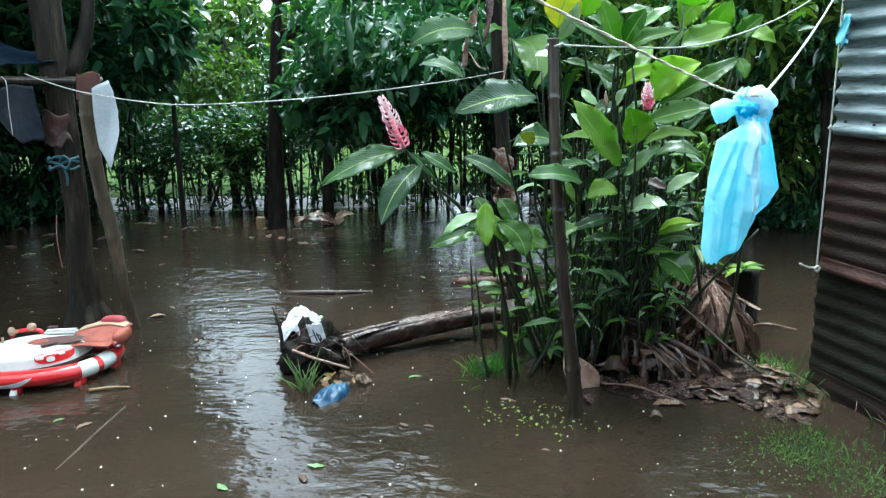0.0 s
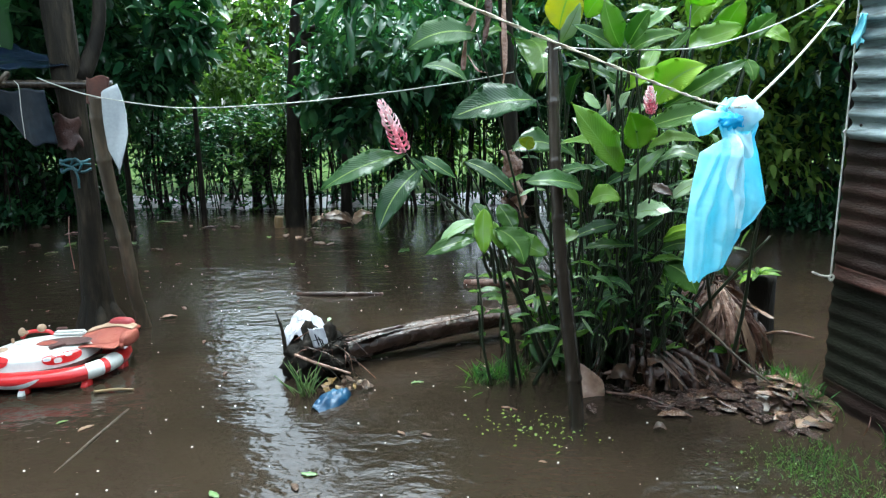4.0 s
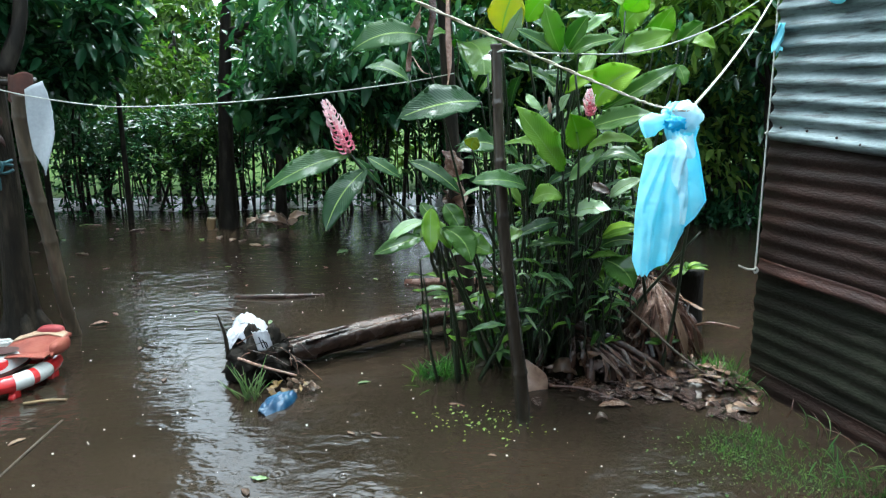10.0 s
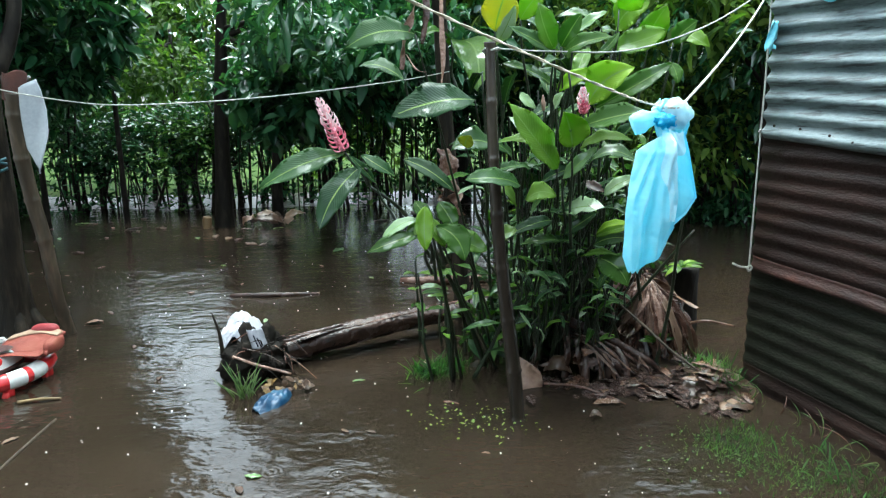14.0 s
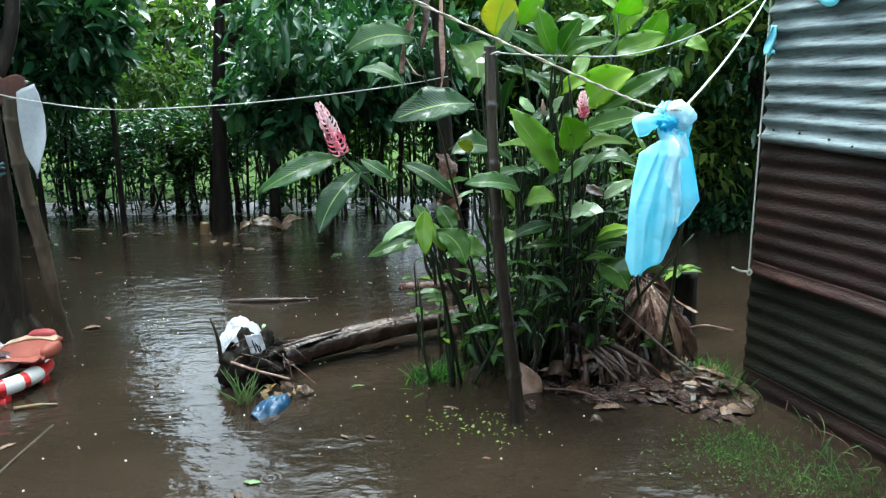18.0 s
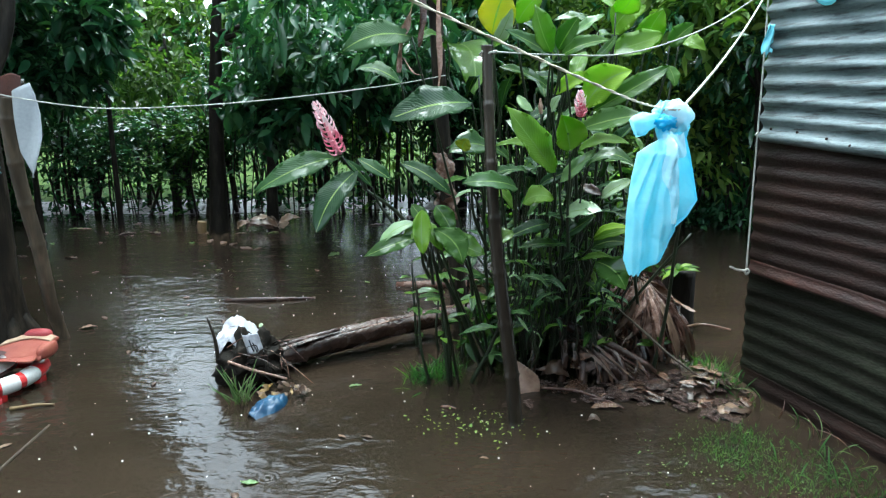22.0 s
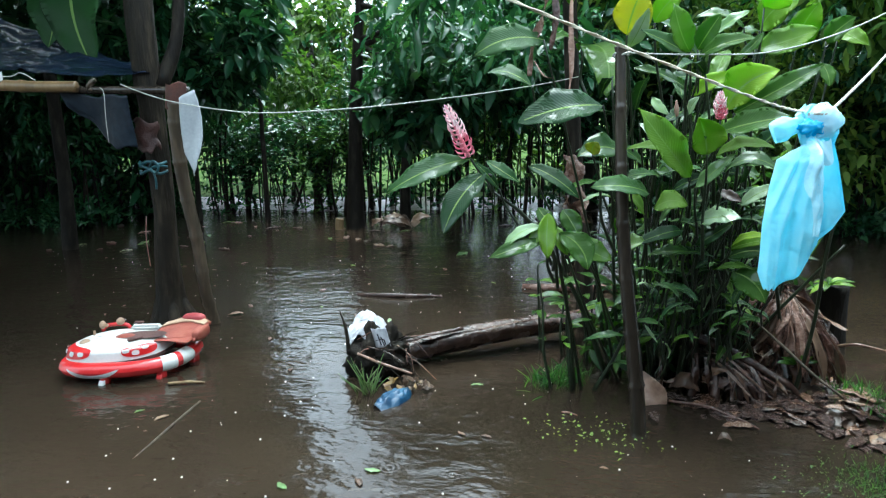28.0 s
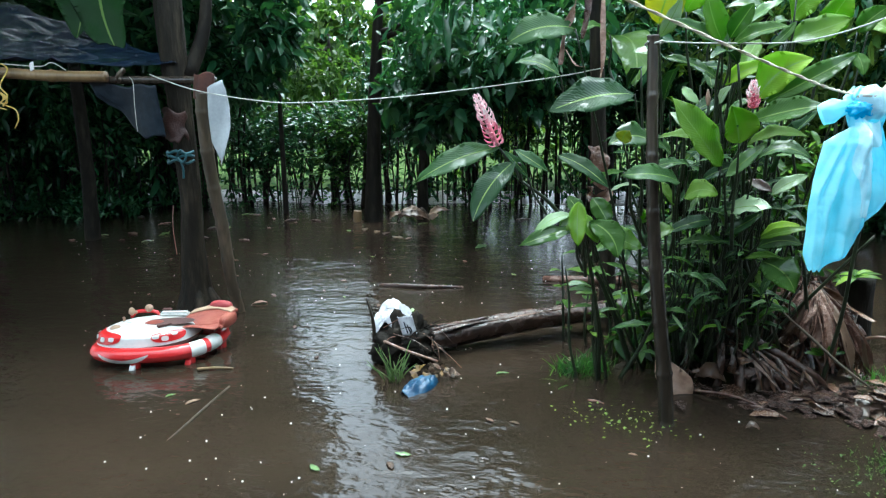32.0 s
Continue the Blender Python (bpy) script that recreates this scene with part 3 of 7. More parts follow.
shed = thing("wall_1", CORNER, "shed wall of overlapping rusty and galvanised corrugated sheets", "wall", kind="structure")
part("corrugated_sheet", corrugated(0.03, 4.6, 1.20, 1.92, 0.1, 0.026, 0.012, 1.0, 3, 0.0125), M_GALV, shed, "grey galvanised corrugated sheet with rust streaks")
part("corrugated_sheet", corrugated(0.005, 4.6, 0.60, 1.25, 0.35, 0.0, 0.01, 0.35, 5, 0.0065), M_RUST, shed, "dark brown rusted corrugated sheet")
part("corrugated_sheet", corrugated(-0.02, 4.6, -0.08, 0.62, 0.6, -0.022, 0.01, 0.2, 8, 0.005), M_MOSS, shed, "dark mossy corrugated sheet, rusted along its foot")
part("rust_edge", corrugated(0.006, 4.6, 0.588, 0.65, 0.35, 0.0025, 0.01, 0.35, 5, 0.0065), M_REDRUST, shed, "bright red rust along the sheet edge")
part("rust_edge", corrugated(-0.018, 4.6, -0.08, 0.11, 0.6, -0.0195, 0.01, 0.2, 8, 0.005), M_RUST, shed, "brown rust along the foot of the wall")
for s in (0.08, 1.5, 3.0, 4.5):
    q = CORNER + AWAY * s - OUT * 0.06
    part("post", tube([(q.x, q.y, -0.1), (q.x + 0.01, q.y, 1.0), (q.x, q.y, 1.95)], 0.03, 8, 0.1, int(s * 10)), M_PALEBARK, shed)
back_wall = part("wall_2", sheet(lambda u, v: (1.80 + 3.4 * u, 3.19 + 0.77 * u + 0.0095 * math.sin(v * 2 * math.pi * 26), -0.08 + 2.0 * v), 8, 200, 0.001, uv=False), M_RUST)
tagged(back_wall, "rusty corrugated rear wall of the shed", "wall", kind="structure")
roof = part("roof", sheet(lambda u, v: (1.72 + 3.5 * u + 0.9 * (1 - v), 3.35 - 4.6 * (1 - v) + 0.75 * u * v, 1.97 + 0.3 * u + 0.0095 * math.sin(u * 2 * math.pi * 45)), 180, 4, 0.001, uv=False), M_GALV)
tagged(roof, "galvanised corrugated shed roof", "roof", kind="structure")


# ---- the house behind: unseen wall and eave, added to block light ----
house_wall = part("wall_3", rounded_box((9.0, 0.12, 2.7), (-1.5, -1.3, 1.25), 0.01), M_PALEBARK)
tagged(house_wall, "unseen house wall added behind the camera to block light", "wall", kind="structure")
eave = part("ceiling", sheet(lambda u, v: (-6.0 + 8.6 * u, -1.3 + 0.9 * v, 2.62 - 0.25 * v + 0.0095 * math.sin(u * 2 * math.pi * 110)), 440, 3, 0.001, uv=False), M_GALV)
tagged(eave, "unseen corrugated eave added behind the camera to block light", "ceiling", kind="structure")


# ---- trees and hedge ----
def tree(place, height, girth, crown, twigs, per, size, mat, label, seed, lean=(0, 0), fork=0.6, kind_word="tree", limb=5, hang=-0.25, slim=0.42, reach=0.6):
    """A trunk with limbs into each clump of the crown; crown is a list of (centre, spread)."""
    rng, rnd = np.random.default_rng(seed), random.Random(seed)
    x, y = place
    z0 = ground_height(x, y) - 0.05
    t = thing("tree", (x, y, z0), label, kind_word)
    top = (x + lean[0], y + lean[1], height)
    mid = (x + lean[0] * 0.4 + rnd.uniform(-0.06, 0.06), y + lean[1] * 0.4, height * 0.5)
    part("trunk", tube([(x, y, z0), (x + lean[0] * 0.15, y, height * 0.2), mid, top], [girth * 1.35, girth, girth * 0.85, girth * 0.45], 12, 0.16, seed), M_BARK, t)
    pl, wa, sz = [], [], []
    for centre, spread in crown:
        a, b, c = sprays(rng, centre, spread, twigs, per, size, hang, reach)
        pl.append(a), wa.append(b), sz.append(c)
        f = rnd.uniform(0.45, 0.95)
        s = Vector((x + lean[0] * f, y + lean[1] * f, height * f))
        e = Vector(centre)
        bend = (s + e) / 2 + Vector((rnd.uniform(-0.1, 0.1), rnd.uniform(-0.1, 0.1), 0.15))
        part("limb", tube([s, bend, e], [girth * 0.4, girth * 0.25, girth * 0.1], 7, 0.1, seed + 1), M_BARK, t)
    part("crown", leaf_cloud(np.concatenate(pl), np.concatenate(wa), np.concatenate(sz), slim, seed=seed), mat, t)
    return t


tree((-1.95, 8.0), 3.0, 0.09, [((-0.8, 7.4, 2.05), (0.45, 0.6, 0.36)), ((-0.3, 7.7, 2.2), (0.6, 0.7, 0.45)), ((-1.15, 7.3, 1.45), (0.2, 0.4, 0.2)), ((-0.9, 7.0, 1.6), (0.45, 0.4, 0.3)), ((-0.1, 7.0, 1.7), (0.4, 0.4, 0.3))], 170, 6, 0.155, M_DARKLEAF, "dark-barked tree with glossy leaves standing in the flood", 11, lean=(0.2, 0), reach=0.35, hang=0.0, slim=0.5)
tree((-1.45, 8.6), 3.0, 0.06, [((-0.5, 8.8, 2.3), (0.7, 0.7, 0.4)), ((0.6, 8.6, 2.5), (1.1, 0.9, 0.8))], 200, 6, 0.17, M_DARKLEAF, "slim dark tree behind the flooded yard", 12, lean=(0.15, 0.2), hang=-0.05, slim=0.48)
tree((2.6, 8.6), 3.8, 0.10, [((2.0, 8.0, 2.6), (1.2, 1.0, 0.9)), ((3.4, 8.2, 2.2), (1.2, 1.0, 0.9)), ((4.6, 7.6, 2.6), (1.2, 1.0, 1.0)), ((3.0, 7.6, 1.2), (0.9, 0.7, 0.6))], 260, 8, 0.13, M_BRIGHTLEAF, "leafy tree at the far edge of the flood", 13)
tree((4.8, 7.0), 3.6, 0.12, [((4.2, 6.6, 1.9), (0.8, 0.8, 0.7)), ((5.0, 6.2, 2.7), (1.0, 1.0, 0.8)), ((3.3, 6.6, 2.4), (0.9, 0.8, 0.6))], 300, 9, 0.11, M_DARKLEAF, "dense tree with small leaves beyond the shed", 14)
tree((-6.6, 11.2), 4.2, 0.12, [((-6.6, 10.8, 3.0), (1.2, 1.0, 0.8)), ((-8.2, 10.8, 2.8), (1.6, 1.0, 0.9))], 250, 8, 0.13, M_MIDLEAF, "tall bush with mid-green leaves behind the hedge", 15)
tree((-3.6, 11.8), 2.6, 0.05, [((-4.7, 11.5, 2.1), (0.5, 0.5, 0.4)), ((-3.7, 11.4, 1.95), (0.5, 0.4, 0.3)), ((-2.8, 11.4, 1.8), (0.4, 0.4, 0.25))], 90, 7, 0.15, M_MIDLEAF, "open bush with mid-green leaves behind the hedge", 53, reach=0.35)
tree((-0.6, 10.9), 1.4, 0.03, [((-1.4, 10.8, 0.7), (0.6, 0.3, 0.45)), ((-0.3, 10.9, 0.8), (0.6, 0.3, 0.5)), ((0.8, 10.9, 0.7), (0.6, 0.3, 0.45)), ((1.9, 10.9, 0.8), (0.7, 0.3, 0.5))], 42, 6, 0.13, M_BRIGHTLEAF, "low light green bush behind the hedge", 54, reach=0.3, kind_word="bush")
tree((0.8, 11.5), 4.4, 0.12, [((0.6, 11.0, 3.0), (1.8, 1.0, 0.9)), ((2.6, 11.2, 3.2), (1.8, 1.0, 1.0)), ((-0.2, 11.4, 3.6), (1.3, 1.0, 0.9))], 160, 8, 0.22, M_HEDGE, "leafy tree standing behind the hedge", 16)
tree((-9.5, 8.5), 4.4, 0.14, [((-8.6, 8.6, 2.6), (1.8, 1.4, 1.3)), ((-7.6, 9.4, 1.3), (1.4, 1.0, 0.9)), ((-9.8, 7.6, 1.4), (1.4, 1.2, 1.2)), ((-7.0, 9.6, 3.2), (1.6, 1.0, 0.8))], 190, 8, 0.2, M_HEDGE, "dense green tree beyond the shelter", 17)

tree((-4.2, 8.5), 3.2, 0.03, [((-4.0, 7.8, 2.0), (0.3, 0.4, 0.15)), ((-4.5, 7.8, 2.5), (0.5, 0.5, 0.35)), ((-3.9, 7.8, 2.4), (0.4, 0.4, 0.3)), ((-3.5, 7.9, 1.75), (0.3, 0.4, 0.1))], 130, 6, 0.17, M_DARKLEAF, "slender sapling with drooping mid-green leaves", 27, lean=(0.1, -0.3), reach=0.3)
# added tree; its crowns block the sky left of the water's bright streak
tree((-3.25, 8.5), 4.6, 0.03, [((-3.05, 7.8, 2.25), (0.25, 0.4, 0.25)), ((-3.1, 8.1, 3.0), (0.3, 0.5, 0.4)), ((-3.2, 8.4, 3.9), (0.35, 0.5, 0.45)), ((-3.4, 8.8, 4.9), (0.4, 0.5, 0.5)), ((-3.7, 9.0, 5.8), (0.4, 0.5, 0.4))], 100, 6, 0.2, M_DARKLEAF, "slender dark tree added on the far bank to block sky", 29, reach=0.3, hang=-0.05)

tree((3.7, 6.5), 2.6, 0.05, [((2.95, 6.1, 2.12), (0.4, 0.4, 0.2)), ((3.3, 6.2, 2.3), (0.3, 0.3, 0.2)), ((2.6, 6.2, 2.3), (0.3, 0.3, 0.2))], 70, 6, 0.14, M_BRIGHTLEAF, "slim sapling with light yellow-green leaves beside the shed", 28, lean=(-0.3, -0.2), reach=0.3)

# unseen high canopy, added to shade the far bank, open over mid-yard
tree((-5.2, 9.2), 5.2, 0.15, [((-4.55, 8.8, 4.2), (0.75, 1.1, 0.7)), ((-4.6, 9.4, 5.6), (0.6, 0.9, 0.7)), ((-6.2, 8.8, 4.3), (1.3, 1.3, 0.9)), ((-5.4, 9.4, 6.0), (1.0, 1.0, 0.9)), ((-4.4, 6.8, 4.3), (0.5, 0.8, 0.4))], 120, 7, 0.27, M_DARKLEAF, "tall tree added to shade the far bank, crown out of view", 51, reach=0.6, hang=-0.1, slim=0.48)
tree((0.9, 9.6), 5.4, 0.14, [((0.6, 9.0, 3.9), (0.8, 1.0, 0.6)), ((1.5, 8.8, 4.0), (1.1, 1.2, 0.8)), ((0.7, 9.4, 5.6), (1.0, 1.0, 0.8)), ((1.2, 7.2, 4.2), (1.0, 0.9, 0.5))], 130, 7, 0.27, M_DARKLEAF, "tall tree added to shade the far bank, crown out of view", 52, reach=0.6, hang=-0.1, slim=0.48)

# tall added crowns, mostly unseen, darken yard and water except a reflected sky gap
tree((-6.5, 12.5), 7.0, 0.2, [((-6.6, 12.0, 5.4), (2.0, 1.4, 1.4)), ((-8.6, 11.5, 4.6), (2.0, 1.4, 1.4)), ((-6.4, 12.4, 6.8), (1.0, 1.2, 1.4)), ((-10, 10.5, 6.0), (2.4, 1.6, 1.8))], 170, 8, 0.36, M_HEDGE, "tall tree added over the hedge to darken the water", 18, reach=0.8)
tree((1.2, 12.6), 4.6, 0.16, [((0.2, 12.0, 3.6), (1.4, 1.4, 0.7)), ((2.4, 12.0, 3.8), (2.0, 1.4, 0.8)), ((4.6, 11.5, 4.0), (2.0, 1.4, 1.0)), ((6.6, 10.5, 4.0), (1.8, 1.4, 1.2))], 170, 8, 0.36, M_HEDGE, "tall tree added over the hedge to darken the water", 19, reach=0.8)
tree((7.6, 7.8), 6.5, 0.2, [((7.2, 8.0, 3.0), (1.6, 1.4, 1.5)), ((7.0, 7.2, 5.2), (2.0, 1.6, 1.4)), ((5.6, 8.8, 3.8), (1.4, 1.0, 1.2))], 160, 8, 0.3, M_HEDGE, "dense tree beyond the shed", 20, reach=0.8)
tree((-10.8, 5.0), 6.0, 0.2, [((-10.2, 5.2, 2.2), (1.4, 1.4, 1.6)), ((-9.8, 4.6, 4.4), (2.0, 1.8, 1.4)), ((-9.6, 3.0, 2.0), (1.2, 1.2, 1.6)), ((-7.6, 5.4, 4.6), (1.8, 1.6, 1.0)), ((-5.4, 5.6, 4.2), (1.4, 1.2, 0.8)), ((-4.8, 7.2, 3.3), (1.3, 1.1, 0.5)), ((-7.0, 7.0, 3.4), (1.6, 1.2, 0.7)), ((-8.4, 8.0, 1.6), (1.6, 0.8, 1.2)), ((-6.4, 8.6, 1.4), (1.4, 0.6, 1.0)), ((-5.4, 2.6, 4.2), (1.5, 1.2, 0.6)), ((-4.2, 3.6, 3.7), (1.2, 1.0, 0.5)), ((-6.8, 4.0, 3.8), (1.4, 1.2, 0.6)), ((-5.6, 8.8, 3.2), (0.9, 0.7, 0.5)), ((-6.0, 8.2, 2.2), (0.9, 0.5, 0.7)), ((-3.4, 4.9, 3.7), (0.8, 0.8, 0.4)), ((-3.2, 3.4, 3.9), (0.8, 0.8, 0.4)), ((-3.0, 6.2, 3.9), (0.5, 0.6, 0.3))], 190, 8, 0.21, M_DARKLEAF, "dark tree over the shelter, spread further to shade the yard", 21, reach=0.8)


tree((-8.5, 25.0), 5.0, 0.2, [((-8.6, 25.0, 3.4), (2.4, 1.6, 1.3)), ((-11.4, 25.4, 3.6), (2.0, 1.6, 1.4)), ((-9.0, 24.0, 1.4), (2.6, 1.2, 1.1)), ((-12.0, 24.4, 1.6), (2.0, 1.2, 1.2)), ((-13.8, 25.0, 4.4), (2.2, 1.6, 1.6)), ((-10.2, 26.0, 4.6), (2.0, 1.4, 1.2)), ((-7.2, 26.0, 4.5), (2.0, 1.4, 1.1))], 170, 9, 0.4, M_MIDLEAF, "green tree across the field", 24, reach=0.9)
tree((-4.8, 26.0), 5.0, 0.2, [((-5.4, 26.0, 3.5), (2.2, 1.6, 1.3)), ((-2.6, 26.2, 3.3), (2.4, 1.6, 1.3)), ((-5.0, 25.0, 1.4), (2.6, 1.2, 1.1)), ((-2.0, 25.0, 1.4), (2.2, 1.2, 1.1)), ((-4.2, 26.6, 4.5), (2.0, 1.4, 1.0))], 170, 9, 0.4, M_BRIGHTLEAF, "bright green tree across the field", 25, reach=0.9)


def shrub(seed, leafy=1):
    """One hedge plant: a sheaf of thin stems, leafy above and sparse below."""
    rng, rnd = np.random.default_rng(seed), random.Random(seed)
    t = thing("hedge_shrub", (0, 0, 0), "thin-stemmed hedge shrub with narrow green leaves", "shrub", "hedge along the far bank")
    pl, wa, sz = [], [], []
    for k in range(8):
        x, y = rnd.uniform(-0.35, 0.35), rnd.uniform(-0.3, 0.3)
        h = rnd.uniform(1.2, 2.4)
        lx, ly = rnd.gauss(0, 0.22), rnd.gauss(0, 0.18)
        r = rnd.choice((0.009, 0.013, 0.02, 0.028))
        part("stem", tube([(x, y, -0.1), (x + lx * 0.25 + rnd.gauss(0, 0.04), y + ly * 0.4, h * 0.5), (x + lx, y + ly, h)], [r, r * 0.8, r * 0.3], 6, 0.15, seed + k, 4), M_PALEBARK if k % 3 == 1 else M_BARK, t)
        a, b, c = sprays(rng, (x + lx, y + ly, h * 0.86), (0.28, 0.24, 0.36), 12 + 4 * leafy, 7, 0.14, 0.0, 0.3)
        pl.append(a), wa.append(b), sz.append(c)
        a, b, c = sprays(rng, (x + lx * 0.4, y, h * 0.46), (0.24, 0.2, 0.45), 3 * leafy, 5, 0.11, 0.1, 0.25)
        pl.append(a), wa.append(b), sz.append(c)
        a, b, c = sprays(rng, (x + rnd.gauss(0, 0.1), y, 0.16), (0.25, 0.2, 0.14), 2 * leafy ** 2, 5, 0.12, 0.5, 0.2)
        pl.append(a), wa.append(b), sz.append(c)
    # dark leaf tone on most shrubs carries the hedge's shade
    part("foliage", leaf_cloud(np.concatenate(pl), np.concatenate(wa), np.concatenate(sz), 0.34, seed=seed), M_HEDGE if seed == 33 else M_DARKLEAF, t)
    return t


# a long bough of the front tree reaching over the yard
bough = thing("bough", (-0.4, 5.6, 2.6), "long leafy bough with glossy drooping leaves overhead", "branch")
part("limb", tube([(-1.75, 8.0, 3.1), (-1.1, 6.2, 2.75), (-0.5, 4.6, 2.4), (-0.15, 3.3, 2.05)], [0.05, 0.035, 0.025, 0.01], 8, 0.1, 3), M_BARK, bough)
brng = np.random.default_rng(55)
bpl, bwa, bsz = [], [], []
for c, sp, n in (((-0.2, 3.25, 2.0), (0.2, 0.2, 0.05), 12), ((-0.9, 6.0, 2.1), (0.4, 0.5, 0.25), 30), ((0.1, 5.8, 1.95), (0.6, 0.5, 0.25), 34), ((-0.3, 6.4, 1.85), (0.7, 0.5, 0.35), 44), ((0.6, 6.6, 1.9), (0.6, 0.5, 0.4), 44)):
    a, b, c2 = sprays(brng, c, sp, int(n * 1.9), 5, 0.135, -0.35, 0.22)
    bpl.append(a), bwa.append(b), bsz.append(c2)
part("foliage", leaf_cloud(np.concatenate(bpl), np.concatenate(bwa), np.concatenate(bsz), 0.4, 0.3, seed=56), M_DARKLEAF, bough)

kinds = [shrub(s) for s in (31, 32, 33, 35)]
leafy_kinds = [shrub(s, 3) for s in (37, 38)]
rnd = random.Random(4)
spots = []
for row, y in enumerate((9.3, 9.9)):
    x = -8.4 + row * 0.3
    while x < 6.6:
        spots.append((x, y + rnd.uniform(-0.2, 0.2)))
        x += rnd.uniform(0.5, 0.72)
for k in range(26):
    spots.append((rnd.uniform(-10.5, -5.6), rnd.uniform(7.4, 9.2)))
for k in range(12):
    spots.append((rnd.uniform(3.4, 6.5), rnd.uniform(7.6, 9.2)))
for i, (x, y) in enumerate(spots):
    m = Matrix.Translation((x, y, ground_height(x, y))) @ Matrix.Rotation(rnd.uniform(0, 6.3), 4, "Z") @ Matrix.Diagonal((1, 1, 0.58 if -4.3 < x < -2.1 else rnd.uniform(0.85, 1.15), 1))
    if i < 6:
        (leafy_kinds + kinds)[i].matrix_basis = m
        (leafy_kinds + kinds)[i].scale = (1, 1, 1)
    else:
        copy_thing(leafy_kinds[i % 2] if x < -4.6 or x > 1.5 else kinds[i % 4], Matrix.Translation(m.translation) @ m.to_euler().to_matrix().to_4x4()).scale = m.to_scale()


# ---- shelter with posts and sheeting ----
shelter = thing("shelter", (-2.2, 4.2, -0.05), "lean-to of bamboo poles and black plastic sheeting over the flood", "shelter")
part("post", tube([(-2.22, 4.24, -0.12), (-2.22, 4.22, 0.02), (-2.215, 4.2, 0.2), (-2.21, 4.2, 0.5), (-2.196, 4.2, 0.81), (-2.206, 4.2, 1.174), (-2.221, 4.2, 1.595), (-2.231, 4.2, 1.966), (-2.25, 4.25, 3.4)], [0.19, 0.15, 0.09, 0.072, 0.064, 0.068, 0.078, 0.08, 0.06], 20, 0.16, 3, 12), M_PALEBARK, shelter, "dark upright trunk serving as corner post")
part("brace", tube([(-1.947, 3.993, 1.447), (-1.961, 4.005, 1.365), (-1.975, 4.037, 1.162), (-1.976, 4.065, 0.988), (-1.969, 4.093, 0.808), (-1.955, 4.122, 0.622), (-1.955, 4.152, 0.431), (-1.956, 4.183, 0.233), (-1.945, 4.25, 0), (-1.94, 4.27, -0.1)], [0.04, 0.04, 0.037], 12, 0.05, 5, 14, 0.14, 0.24), M_OLDBAMBOO, shelter, "slanting weathered bamboo prop")
for k, (dx, dy) in enumerate(((0.2, 0.0), (-0.16, 0.02), (0.1, -0.14), (-0.08, -0.13))):
    part("root", tube([(-2.215 + dx * 0.25, 4.2 + dy * 0.25, 0.2), (-2.215 + dx * 0.6, 4.2 + dy * 0.6, 0.08), (-2.215 + dx, 4.2 + dy, -0.06)], [0.03, 0.04, 0.03], 8, 0.15, 70 + k), M_PALEBARK, shelter)
part("branch", tube([(-2.15, 4.22, 1.55), (-2.05, 4.3, 1.9), (-2.02, 4.35, 2.5)], [0.05, 0.04, 0.03], 8, 0.15, 6), M_BARK, shelter)
part("beam", tube([(-5.6, 3.7, 1.78), (-4.0, 3.86, 1.655), (-3.0, 3.95, 1.565), (-2.56, 3.99, 1.548)], 0.034, 12, 0.04, 7, 60, 0.16, 0.42), M_BAMBOO, shelter, "yellow-brown bamboo beam")
part("beam", tube([(-2.75, 4.03, 1.535), (-2.4, 4.06, 1.528), (-1.9, 4.09, 1.515)], 0.024, 10, 0.06, 8, 30, 0.12, 0.3), M_DARKBAMBOO, shelter, "dark end of the beam running to the post")
part("post", tube([(-6.6, 7.1, -0.1), (-6.5, 7.1, 0.8), (-6.45, 7.1, 1.9)], [0.2, 0.17, 0.15], 12, 0.12, 8), M_BARK, shelter)
part("post", tube([(-6.1, 5.6, -0.1), (-6.05, 5.6, 0.8), (-6.0, 5.6, 1.95)], [0.11, 0.10, 0.09], 12, 0.12, 9), M_BARK, shelter)


def roof_sheet(u, v):
    """From the beam up to a high rear edge at the far end."""
    a = Vector((-6.2, 3.66, 1.84)).lerp(Vector((-2.15, 4.1, 1.585)), u)
    b = Vector((-6.6, 6.0, 2.95)).lerp(Vector((-2.35, 4.5, 1.63)), u)
    p = a.lerp(b, v)
    sag = -0.16 * math.sin(math.pi * v) * math.sin(math.pi * min(1, u * 1.1)) + 0.01 * noise.noise(Vector((p.x * 4, p.y * 4, 2))) + 0.004 * math.sin(p.x * 14 + p.y * 5) + 0.03 * (1 - abs(noise.noise(Vector((p.x * 1.3, p.y * 6 + p.x * 2.2, 8))))) ** 5 + 0.018 * (1 - abs(noise.noise(Vector((p.x * 3.1 - p.y * 2, p.y * 9, 2))))) ** 6 + 0.005 * noise.noise(Vector((p.x * 9, p.y * 12, 4)))
    return (p.x, p.y, p.z + sag)


part("sheeting", sheet(roof_sheet, 110, 70, 0.002), M_BLACK, shelter, "sagging black plastic sheeting")


